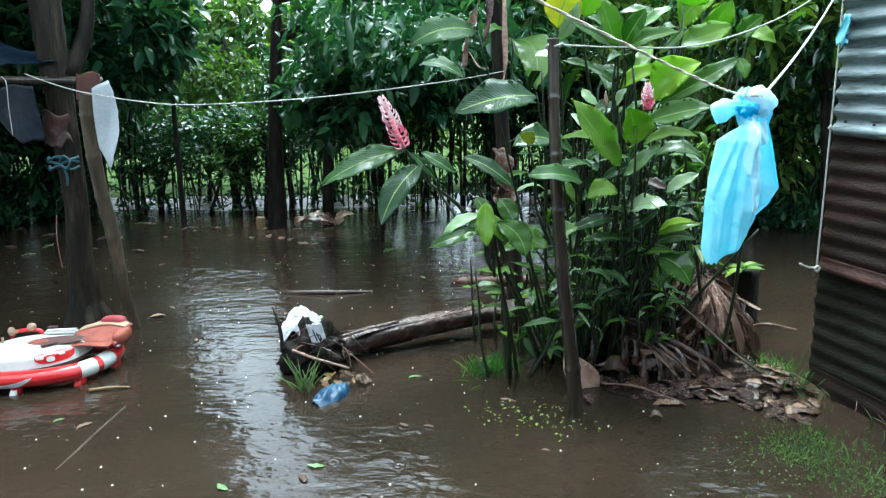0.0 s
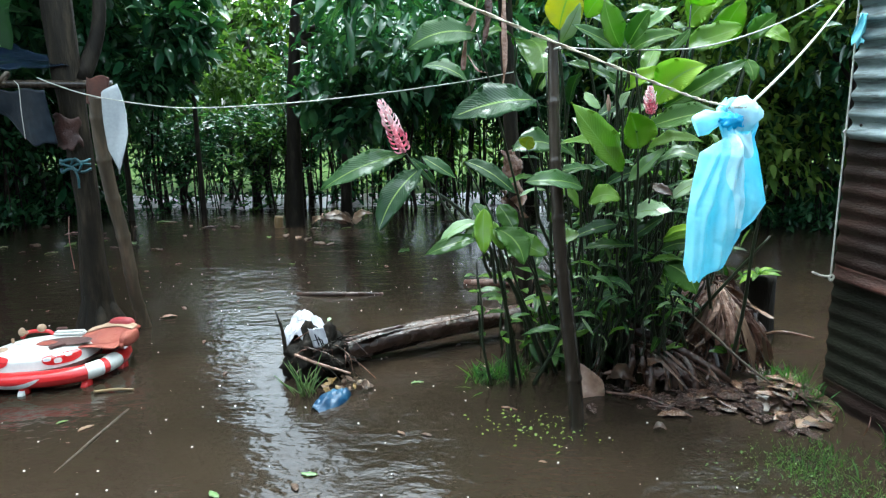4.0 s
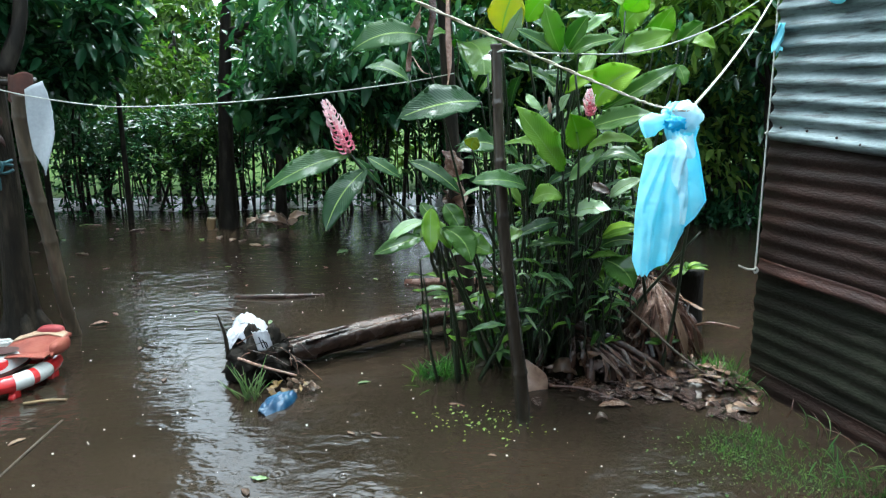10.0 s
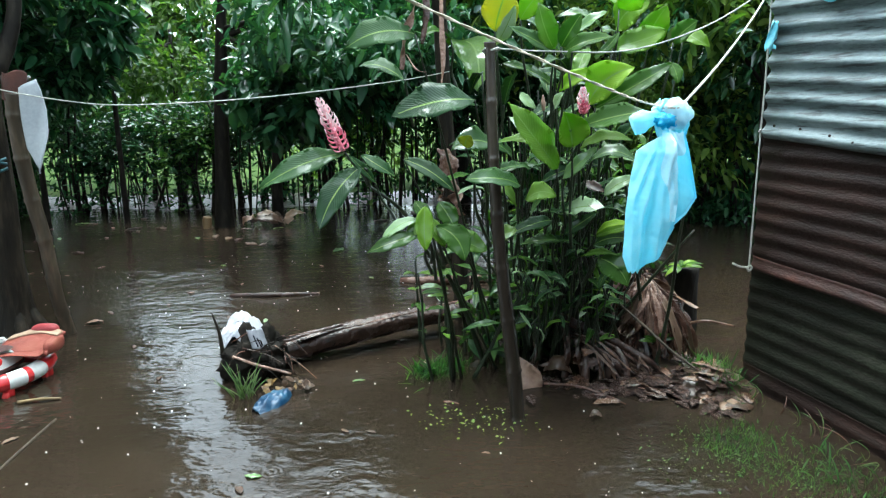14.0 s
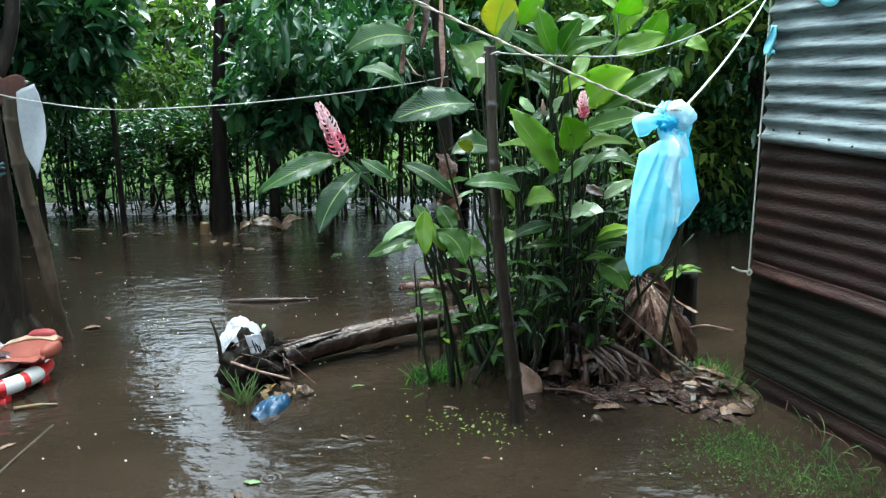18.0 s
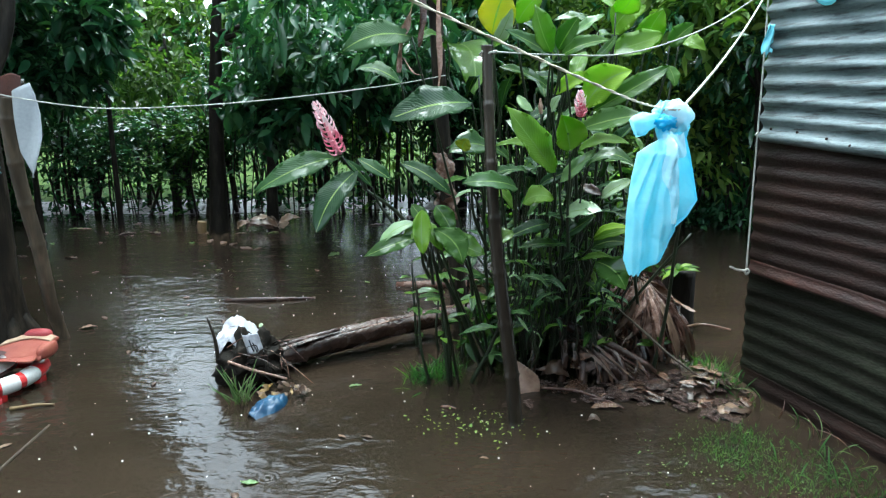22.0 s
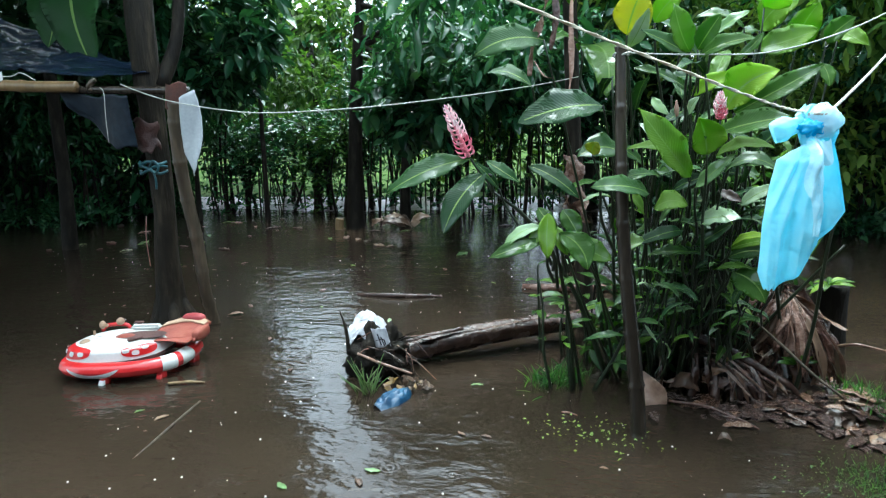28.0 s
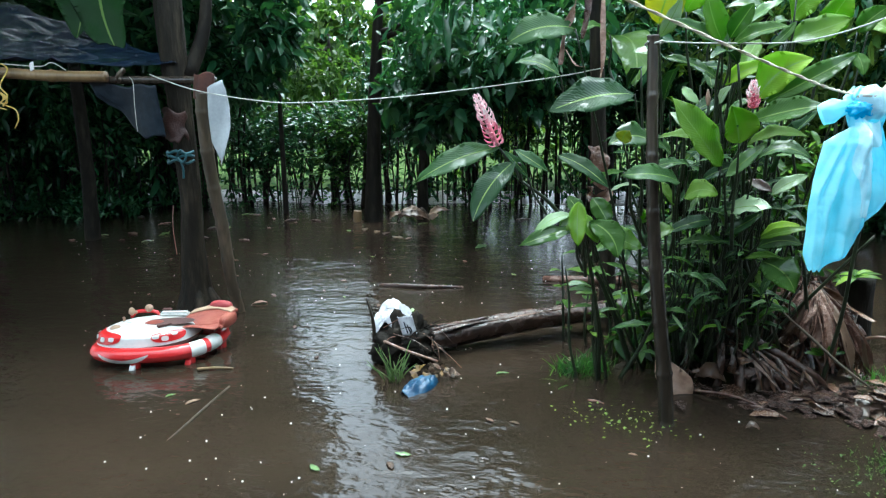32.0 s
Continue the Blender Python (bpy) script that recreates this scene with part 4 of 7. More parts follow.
# ---- banana plants ----
def strip(points, width, seed, mat, parent, name="dry_strip", label=""):
    """A narrow, curling, torn ribbon of dried leaf along a line."""
    line = smooth_path(points, 6)
    n = len(line) - 1

    def fn(u, v):
        k = min(int(v * n), n - 1)
        c = line[k].lerp(line[k + 1], v * n - k)
        w = width * (0.35 + 0.65 * math.sin(math.pi * (0.12 + 0.8 * v))) * (1 + 0.25 * noise.noise(Vector((v * 9, seed, 0))))
        a = 2.4 * noise.noise(Vector((v * 2.0, seed * 1.3, 5)))
        s = (u - 0.5) * w
        return c + Vector((math.cos(a) * s, math.sin(a) * s, 0.25 * abs(u - 0.5) * w))
    return part(name, sheet(fn, 4, 3 * n, 0.001), mat, parent, label)


banana = thing("banana_plant", (0.48, 4.3, -0.08), "banana plant with a reddish trunk and hanging dead leaves", "banana plant")
part("trunk", tube([(0.5, 4.3, -0.1), (0.485, 4.3, 0.35), (0.44, 4.3, 0.8), (0.40, 4.3, 1.3), (0.36, 4.3, 2.1)], [0.06, 0.05, 0.045, 0.042, 0.04], 12, 0.1, 41), M_PALEBARK, banana)
strip([(0.371, 4.18, 1.097), (0.412, 4.18, 1.008), (0.392, 4.18, 0.912), (0.451, 4.18, 0.841)], 0.12, 1, M_DRYFIBRE, banana)
strip([(0.404, 4.18, 0.912), (0.456, 4.18, 0.848), (0.442, 4.18, 0.776), (0.483, 4.18, 0.698)], 0.1, 2, M_DRYFIBRE, banana)
strip([(0.357, 4.18, 0.863), (0.38, 4.18, 0.781), (0.426, 4.18, 0.717)], 0.08, 9, M_LITTER, banana)
part("leaf_stalk", tube([(0.37, 4.25, 2.0), (0.33, 3.7, 2.08), (0.24, 3.1, 1.9), (0.2, 2.98, 1.80)], [0.02, 0.014, 0.01, 0.008], 8, 0.05, 44), M_STEM, banana)
strip([(0.215, 3.0, 1.83), (0.19, 2.99, 1.72), (0.155, 3.0, 1.62), (0.141, 3.0, 1.5)], 0.035, 3, M_DRYFIBRE, banana, "dead_leaf")
strip([(0.235, 3.0, 1.84), (0.245, 2.99, 1.72), (0.225, 3.0, 1.6)], 0.03, 4, M_DRYFIBRE, banana, "dead_leaf")
strip([(0.31, 3.05, 1.9), (0.305, 3.0, 1.7), (0.31, 3.0, 1.52), (0.3, 3.0, 1.42)], 0.022, 5, M_DRYFIBRE, banana, "dead_leaf")
strip([(0.16, 3.0, 1.56), (0.2, 3.0, 1.5), (0.24, 3.0, 1.49)], 0.01, 6, M_DRYFIBRE, banana, "dead_leaf")
for k, (a, b, w) in enumerate((((0.38, 4.25, 1.95), (0.6, 3.3, 1.9), 0.34), ((0.4, 4.3, 2.05), (1.35, 3.9, 1.85), 0.36), ((0.34, 4.3, 2.0), (-0.5, 4.2, 2.1), 0.34), ((0.38, 4.35, 2.05), (0.8, 5.2, 2.0), 0.34), ((0.42, 4.2, 1.7), (0.52, 3.6, 1.42), 0.24))):
    part("leaf", leaf_blade(a, b, w, 0.16, 0.15, (0, -0.3, 0.95), 0.05, 50 + k, nu=8, nv=20), M_GINGER, banana)

banana_b = thing("banana_plant", (-4.7, 6.6, -0.1), "dark banana plant standing behind the shelter", "banana plant")
part("trunk", tube([(-4.7, 6.6, -0.12), (-4.66, 6.6, 0.8), (-4.6, 6.5, 1.9)], [0.085, 0.07, 0.06], 12, 0.1, 45), M_BARK, banana_b)
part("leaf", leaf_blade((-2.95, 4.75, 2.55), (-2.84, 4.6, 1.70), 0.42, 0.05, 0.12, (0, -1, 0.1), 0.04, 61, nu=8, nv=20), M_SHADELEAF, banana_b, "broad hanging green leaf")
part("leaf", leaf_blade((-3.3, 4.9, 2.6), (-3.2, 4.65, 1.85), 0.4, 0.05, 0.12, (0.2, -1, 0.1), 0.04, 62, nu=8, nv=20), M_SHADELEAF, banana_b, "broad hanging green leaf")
part("leaf_stalk", tube([(-4.6, 6.5, 1.8), (-4.1, 5.9, 2.9), (-3.3, 5.0, 2.75), (-2.95, 4.75, 2.55)], [0.05, 0.035, 0.02, 0.012], 8, 0.05, 46), M_STEM, banana_b)
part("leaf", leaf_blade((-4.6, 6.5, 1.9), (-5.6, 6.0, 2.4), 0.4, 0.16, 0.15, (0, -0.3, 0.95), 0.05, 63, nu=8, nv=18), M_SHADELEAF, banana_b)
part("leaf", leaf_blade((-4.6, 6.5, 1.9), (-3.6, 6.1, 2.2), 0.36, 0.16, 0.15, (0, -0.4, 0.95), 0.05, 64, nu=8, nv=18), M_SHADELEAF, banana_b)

# ---- fallen trunk ----
log = thing("fallen_trunk", (-0.3, 3.75, -0.06), "fallen wet reddish-brown trunk lying across the flood", "log")
part("trunk", tube([(-0.60, 3.59, 0.045), (-0.46, 3.66, 0.068), (-0.13, 3.83, 0.103), (0.24, 4.015, 0.116), (0.36, 4.08, 0.115), (0.69, 4.247, 0.12), (0.98, 4.39, 0.12)], [0.05, 0.058, 0.068, 0.06, 0.058, 0.045, 0.04], 18, 0.2, 21, 12), M_LOG, log)
part("split_end", tube([(-0.52, 3.60, 0.135), (-0.38, 3.67, 0.15), (-0.22, 3.76, 0.165)], [0.010, 0.02, 0.012], 8, 0.25, 26, 8), M_LOG, log, "splintered pale upper edge")
strip([(-0.5, 3.57, 0.13), (-0.3, 3.67, 0.155), (-0.05, 3.79, 0.17)], 0.05, 23, M_LOG, log, "bark_strip", "peeling strip of pale bark")
strip([(-0.2, 3.7, 0.16), (0.2, 3.9, 0.185), (0.6, 4.1, 0.2)], 0.04, 24, M_DRYFIBRE, log, "bark_strip", "peeling strip of pale bark")
strip([(0.2, 3.91, 0.185), (0.5, 4.06, 0.2), (0.9, 4.28, 0.165)], 0.035, 25, M_DRYFIBRE, log, "bark_strip", "peeling strip of pale bark")
rnd = random.Random(9)
for k in range(16):
    f = rnd.random()
    c = Vector((-0.5 + 1.2 * f, 3.62 + 0.57 * f, 0.135 + 0.055 * f))
    part("bark_flake", leaf_blade(c, c + Vector((rnd.uniform(-0.04, 0.04), rnd.uniform(-0.03, 0.03), 0.006)), 0.02, 0.1, 0.3, seed=k, nu=2, nv=4), M_DRYLEAF, log)

# ---- bamboo pole ----
pole = part("bamboo_pole", tube([(0.625, 2.88, -0.12), (0.60, 2.885, 0.2), (0.535, 2.9, 0.755), (0.505, 2.91, 1.2), (0.492, 2.92, 1.60)], [0.034, 0.032, 0.028, 0.024, 0.022], 14, 0.03, 22, 60, 0.16, 0.23), M_DARKBAMBOO)
tagged(pole, "dark old bamboo pole standing upright in the water", "pole")

# ---- red ginger ----
ginger = thing("ginger_plant", (0.9, 3.6, 0.02), "red ginger with broad wet leaves and pink flower spikes", "ginger plant")
rnd = random.Random(77)


def ginger_stem(a, b, r=0.009, bow=0.1, seed=0):
    a, b = Vector(a), Vector(b)
    m1 = a.lerp(b, 0.35) + Vector((rnd.uniform(-1, 1) * 0.03, rnd.uniform(-1, 1) * 0.03, bow * 0.8 * (b - a).length))
    m2 = a.lerp(b, 0.7) + Vector((0, 0, bow * (b - a).length))
    part("stem", tube([a, m1, m2, b], [r * 1.3, r, r * 0.85, r * 0.5], 7, 0.05, seed, 5), M_STEM, ginger)


def ginger_leaf(base, tip, width, sag, fold, up, mat, seed):
    part("leaf", leaf_blade(base, tip, width, sag, fold, up, 0.05, seed), mat, ginger)
    x, y, z = base
    if x < 0.0:
        foot = (-0.02, 3.24, 1.0)
    elif x < 0.33 and z < 1.1:
        foot = (0.38 + rnd.uniform(-0.05, 0.05), 3.35, 0.0)
    else:
        foot = (min(1.3, max(0.6, 0.9 + 0.55 * (x - 0.8) + rnd.uniform(-0.12, 0.12))), 3.55 + rnd.uniform(-0.2, 0.2), 0.0)
    if seed % 3:
        foot = Vector(base).lerp(Vector(foot), rnd.uniform(0.2, 0.4))
    ginger_stem(foot, base, 0.0065, 0.03, seed)


ginger_leaf((-0.119, 3.2, 1.154), (-0.496, 3.12, 1.004), 0.125, 0.1, 0.2, (0, -0.7, 0.7), M_DEEPGINGER, 0)
ginger_leaf((-0.044, 3.1, 1.102), (-0.218, 2.95, 0.854), 0.125, 0.06, 0.18, (-0.3, -0.9, 0.3), M_DEEPGINGER, 1)
ginger_leaf((0.197, 3.0, 1.641), (-0.081, 2.95, 1.582), 0.138, 0.12, 0.15, (0, -0.8, 0.5), M_DEEPGINGER, 3)
ginger_leaf((0.435, 2.95, 1.378), (0.095, 2.85, 1.316), 0.166, 0.12, 0.25, (0, -0.75, 0.65), M_DEEPGINGER, 60)
ginger_leaf((0.196, 2.88, 0.901), (0.044, 2.8, 0.825), 0.056, 0.1, 0.2, (0, -0.6, 0.8), M_PALELEAF, 61)
ginger_leaf((0.202, 2.86, 0.846), (-0.015, 2.78, 0.786), 0.076, 0.12, 0.2, (0, -0.65, 0.75), M_GINGER, 62)
ginger_leaf((0.223, 2.88, 0.956), (0.22, 2.8, 0.782), 0.076, 0.05, 0.4, (0.1, -1, 0.3), M_LIME, 63)
ginger_leaf((0.213, 2.9, 0.912), (0.139, 2.84, 0.811), 0.056, 0.1, 0.3, (-0.2, -0.8, 0.6), M_GINGER, 68)
ginger_leaf((0.244, 2.9, 0.904), (0.3, 2.82, 0.794), 0.061, 0.06, 0.35, (0.3, -0.9, 0.4), M_LIME, 69)
ginger_leaf((0.181, 2.92, 0.972), (0.256, 2.86, 0.884), 0.062, 0.06, 0.25, (0.2, -0.9, 0.4), M_GINGER, 64)
ginger_leaf((0.269, 2.86, 0.875), (0.377, 2.78, 0.744), 0.121, 0.08, 0.25, (0.3, -0.85, 0.5), M_GINGER, 65)
ginger_leaf((0.333, 2.92, 0.839), (0.478, 2.86, 0.766), 0.103, 0.1, 0.25, (0.1, -0.8, 0.6), M_GINGER, 66)
ginger_leaf((0.281, 2.94, 0.962), (0.348, 2.9, 0.852), 0.088, 0.05, 0.2, (0.2, -0.9, 0.3), M_GINGER, 67)
ginger_leaf((0.617, 2.9, 1.031), (0.377, 2.78, 1.071), 0.107, 0.14, 0.2, (0, -0.65, 0.75), M_DEEPGINGER, 68)
ginger_leaf((0.536, 3, 1.173), (0.333, 2.92, 1.174), 0.122, 0.14, 0.25, (0, -0.7, 0.65), M_DEEPGINGER, 69)
ginger_leaf((0.392, 2.9, 1.188), (0.412, 2.88, 1.236), 0.066, 0.02, 0.2, (0, -1, 0.2), M_YELLOWLEAF, 70)
ginger_leaf((0.013, 3.12, 1.025), (-0.097, 3.1, 1.148), 0.044, 0.08, 0.2, (0.2, -0.8, 0.5), M_DEEPGINGER, 71)
ginger_leaf((0.768, 3, 1.578), (0.685, 2.93, 1.753), 0.108, 0.06, 0.3, (0.3, -0.9, 0.2), M_GINGER, 10)
ginger_leaf((0.801, 3.02, 1.588), (0.866, 2.95, 1.713), 0.083, 0.1, 0.3, (-0.3, -0.9, 0.3), M_GINGER, 11)
ginger_leaf((0.8, 2.98, 1.558), (0.977, 2.88, 1.615), 0.077, 0.16, 0.35, (0, -0.75, 0.6), M_GINGER, 12)
ginger_leaf((0.773, 3.02, 1.566), (0.568, 2.95, 1.662), 0.072, 0.1, 0.3, (0.2, -0.8, 0.5), M_DEEPGINGER, 13)
ginger_leaf((0.874, 3.1, 1.654), (0.992, 3.02, 1.73), 0.064, 0.08, 0.2, (-0.2, -0.7, 0.7), M_PALELEAF, 14)
ginger_leaf((0.535, 3.05, 1.601), (0.601, 2.98, 1.747), 0.068, 0.05, 0.2, (0.4, -0.9, 0.1), M_PALELEAF, 15)
ginger_leaf((0.904, 2.95, 1.354), (1.062, 2.86, 1.497), 0.147, 0.1, 0.5, (-0.35, -0.85, 0.35), M_LIME, 16)
ginger_leaf((0.95, 3, 1.34), (1.233, 2.9, 1.514), 0.092, 0.1, 0.35, (-0.2, -0.8, 0.5), M_GINGER, 17)
ginger_leaf((1.258, 3, 1.526), (1.277, 2.95, 1.433), 0.057, 0.05, 0.2, (0, -0.9, 0.3), M_GINGER, 18)
ginger_leaf((0.799, 3.08, 1.411), (0.958, 3, 1.489), 0.074, 0.12, 0.3, (0, -0.8, 0.5), M_LIME, 19)
ginger_leaf((0.864, 2.9, 1.265), (1.1, 2.8, 1.325), 0.114, 0.14, 0.3, (0, -0.7, 0.7), M_GINGER, 20)
ginger_leaf((0.787, 2.95, 1.091), (0.554, 2.84, 1.366), 0.147, 0.08, 0.3, (0.5, -0.8, 0.3), M_GINGER, 21)
ginger_leaf((0.821, 2.86, 1.186), (0.775, 2.82, 1.327), 0.132, -0.06, 0.75, (0, -1, 0.2), M_LIME, 22)
ginger_leaf((0.87, 2.93, 1.176), (1.058, 2.83, 1.212), 0.075, 0.2, 0.25, (0, -0.6, 0.8), M_GINGER, 23)
ginger_leaf((0.908, 2.93, 1.11), (1.084, 2.84, 1.125), 0.085, 0.24, 0.25, (0, -0.6, 0.8), M_DEEPGINGER, 24)
ginger_leaf((0.808, 2.97, 1.046), (0.937, 2.9, 1.186), 0.066, 0.08, 0.2, (-0.2, -0.7, 0.7), M_PALELEAF, 25)
ginger_leaf((0.78, 2.95, 1.176), (0.52, 2.86, 1.21), 0.066, 0.12, 0.25, (0, -0.6, 0.8), M_GINGER, 26)
ginger_leaf((0.593, 3.05, 1.305), (0.69, 3, 1.197), 0.057, 0.06, 0.2, (0.2, -0.8, 0.6), M_PALELEAF, 27)
ginger_leaf((0.648, 3.1, 1.408), (0.706, 3.05, 1.337), 0.048, 0.05, 0.2, (0.2, -0.9, 0.4), M_PALELEAF, 28)
ginger_leaf((0.793, 3.08, 1.336), (0.818, 3.02, 1.406), 0.042, 0.05, 0.2, (-0.2, -0.8, 0.6), M_PALELEAF, 29)
ginger_leaf((1.015, 3.05, 0.964), (1.128, 2.98, 1.049), 0.068, 0.08, 0.2, (-0.2, -0.7, 0.7), M_PALELEAF, 30)
ginger_leaf((0.936, 3.1, 1.019), (1.02, 3.05, 0.977), 0.05, 0.12, 0.3, (0, -0.8, 0.6), M_LITTER, 31)
ginger_leaf((0.987, 3.05, 0.788), (1.108, 2.95, 0.849), 0.047, 0.14, 0.2, (0, -0.6, 0.8), M_LIME, 32)
ginger_leaf((0.743, 3.1, 1.012), (0.891, 3, 1.094), 0.064, 0.14, 0.2, (0, -0.7, 0.7), M_DEEPGINGER, 33)
ginger_leaf((0.823, 3.1, 0.884), (0.997, 3, 0.917), 0.069, 0.16, 0.2, (0, -0.6, 0.8), M_DEEPGINGER, 34)
ginger_leaf((0.798, 3.1, 0.846), (0.591, 3, 0.805), 0.074, 0.16, 0.2, (0, -0.6, 0.8), M_DEEPGINGER, 35)
ginger_leaf((0.852, 3.1, 0.781), (0.988, 3.05, 0.889), 0.064, 0.1, 0.2, (-0.2, -0.7, 0.7), M_DEEPGINGER, 36)
ginger_leaf((0.529, 3.05, 1.654), (0.578, 3, 1.823), 0.157, 0.05, 0.2, (0.2, -0.9, 0.3), M_YELLOWLEAF, 37)
ginger_leaf((0.652, 3.15, 1.71), (0.749, 3.1, 1.828), 0.092, 0.05, 0.2, (0.2, -0.9, 0.3), M_LIME, 38)
ginger_leaf((1.096, 3.2, 1.762), (1.132, 3.1, 1.851), 0.11, 0.05, 0.2, (0.1, -0.9, 0.3), M_LIME, 39)
ginger_leaf((1.34, 3.5, 1.618), (1.388, 3.4, 1.801), 0.138, 0.08, 0.25, (0.1, -0.8, 0.5), M_LIME, 40)
ginger_leaf((1.465, 3.5, 1.644), (1.541, 3.4, 1.737), 0.102, 0.1, 0.25, (-0.1, -0.8, 0.5), M_GINGER, 41)
ginger_leaf((1.56, 3.6, 1.706), (1.65, 3.5, 1.622), 0.092, 0.1, 0.25, (-0.1, -0.8, 0.5), M_LIME, 42)
ginger_leaf((1.053, 3.05, 1.649), (0.935, 3, 1.541), 0.037, 0.04, 0.3, (0.3, -0.8, 0.5), M_GINGER, 43)
ginger_leaf((0.455, 3.0, 1.168), (0.395, 2.95, 1.236), 0.045, 0.05, 0.2, (0.2, -0.9, 0.3), M_LIME, 26)
ginger_leaf((1.013, 3.1, 0.669), (1.127, 3.0, 0.559), 0.148, 0.1, 0.2, (0, -0.8, 0.5), M_GINGER, 27)
ginger_leaf((0.994, 3.1, 0.766), (1.154, 3.0, 0.833), 0.06, 0.12, 0.2, (0, -0.6, 0.8), M_LIME, 28)
ginger_leaf((0.99, 3.1, 0.727), (1.16, 3.05, 0.754), 0.093, 0.12, 0.2, (0, -0.6, 0.8), M_GINGER, 29)
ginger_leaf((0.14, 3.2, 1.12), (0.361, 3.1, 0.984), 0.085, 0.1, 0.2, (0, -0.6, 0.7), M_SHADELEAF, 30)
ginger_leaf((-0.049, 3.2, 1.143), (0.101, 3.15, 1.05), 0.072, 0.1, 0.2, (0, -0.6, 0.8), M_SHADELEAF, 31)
ginger_leaf((0.658, 3.0, 0.954), (0.781, 2.95, 0.978), 0.106, 0.1, 0.2, (0, -0.7, 0.7), M_GINGER, 32)
ginger_leaf((0.844, 3.05, 0.894), (0.99, 2.95, 0.926), 0.113, 0.12, 0.2, (0, -0.6, 0.8), M_PALELEAF, 34)
ginger_leaf((0.536, 3.0, 0.808), (0.614, 2.95, 0.836), 0.095, 0.1, 0.2, (0, -0.7, 0.7), M_GINGER, 36)
ginger_leaf((1.106, 3.3, 1.607), (1.314, 3.2, 1.67), 0.134, 0.12, 0.2, (0, -0.8, 0.5), M_GINGER, 39)
ginger_leaf((1.116, 3.3, 1.681), (1.231, 3.2, 1.789), 0.145, 0.1, 0.2, (-0.2, -0.8, 0.4), M_LIME, 40)
ginger_stem((0.55, 3.5, 0.0), (-0.02, 3.24, 1.0), 0.012, 0.12, 91)
ginger_stem((-0.02, 3.24, 1.0), (-0.12, 3.2, 1.155), 0.008, 0.0, 92)

# further stems, each with alternating leaves
for k in range(34):
    foot = Vector((0.98 + rnd.gauss(0, 0.2), 3.62 + rnd.gauss(0, 0.14), 0.0))
    head = Vector((foot.x + rnd.gauss(0.02, 0.2), foot.y + rnd.gauss(-0.12, 0.2), rnd.choice((0.45, 0.6, 0.75, 0.95, 1.2, 1.4)) + rnd.uniform(0, 0.1)))
    ginger_stem(foot, head, 0.009, 0.02, 100 + k)
    n = rnd.randint(6, 8)
    for j in range(n):
        f = 0.32 + 0.68 * j / (n - 1)
        p = foot.lerp(head, f)
        a = rnd.uniform(0, 2 * math.pi)
        long = rnd.uniform(0.15, 0.27)
        d = Vector((math.cos(a), math.sin(a) * 0.8 - 0.25, rnd.uniform(-0.35, 0.35))).normalized()
        if p.x > 1.12 and p.z < 0.62 or (p + d * long).x > 1.25:
            continue
        mat = M_PALELEAF if rnd.random() < 0.12 else rnd.choice((M_GINGER, M_DEEPGINGER, M_DEEPGINGER))
        part("leaf", leaf_blade(p, p + d * long, long * rnd.uniform(0.17, 0.27), rnd.uniform(0.06, 0.22), 0.3, (0, -0.3, 0.95), 0.07, 200 + k * 7 + j, nu=4, nv=8), mat, ginger)
# the crowded upper leaves
for k in range(26):
    p = Vector((0.92 + rnd.gauss(0, 0.2), 3.4 + rnd.gauss(0, 0.12), rnd.uniform(1.0, 1.75)))
    a = rnd.uniform(0, 2 * math.pi)
    long = rnd.uniform(0.2, 0.32)
    d = Vector((math.cos(a), math.sin(a) * 0.5 - 0.2, rnd.uniform(-0.2, 0.9))).normalized()
    if (p + d * long).x > 1.12 and p.z > 1.2:
        continue
    part("leaf", leaf_blade(p, p + d * long, long * rnd.uniform(0.26, 0.36), rnd.uniform(0.06, 0.18), 0.22, (0, -0.6, 0.75), 0.06, 800 + k, nu=4, nv=10), (M_GINGER, M_DEEPGINGER, M_DEEPGINGER)[k % 3], ginger)
    ginger_stem(p - Vector((d.x * 0.05, -0.06, 0.22)), p, 0.006, 0.02, 850 + k)
# broad leaves filling the middle of the clump
for k in range(44):
    p = Vector((rnd.uniform(0.66, 1.14), rnd.uniform(3.1, 3.45), rnd.uniform(0.35, 1.12)))
    a = rnd.uniform(0, 2 * math.pi)
    long = rnd.uniform(0.13, 0.22)
    d = Vector((math.cos(a), math.sin(a) * 0.5 - 0.2, rnd.uniform(-0.4, 0.5))).normalized()
    e = p + d * long
    if e.x > 1.2 or e.y < 2.8:
        continue
    part("leaf", leaf_blade(p, e, long * rnd.uniform(0.22, 0.36), rnd.uniform(0.06, 0.18), 0.3, (0, -0.5, 0.85), 0.09, 1300 + k, nu=4, nv=10), (M_DEEPGINGER, M_DEEPGINGER, M_GINGER, M_DEEPGINGER)[k % 4], ginger)
    ginger_stem(p + Vector((rnd.uniform(-0.05, 0.05), 0.1, -0.3)), p, 0.005, 0.02, 1400 + k)
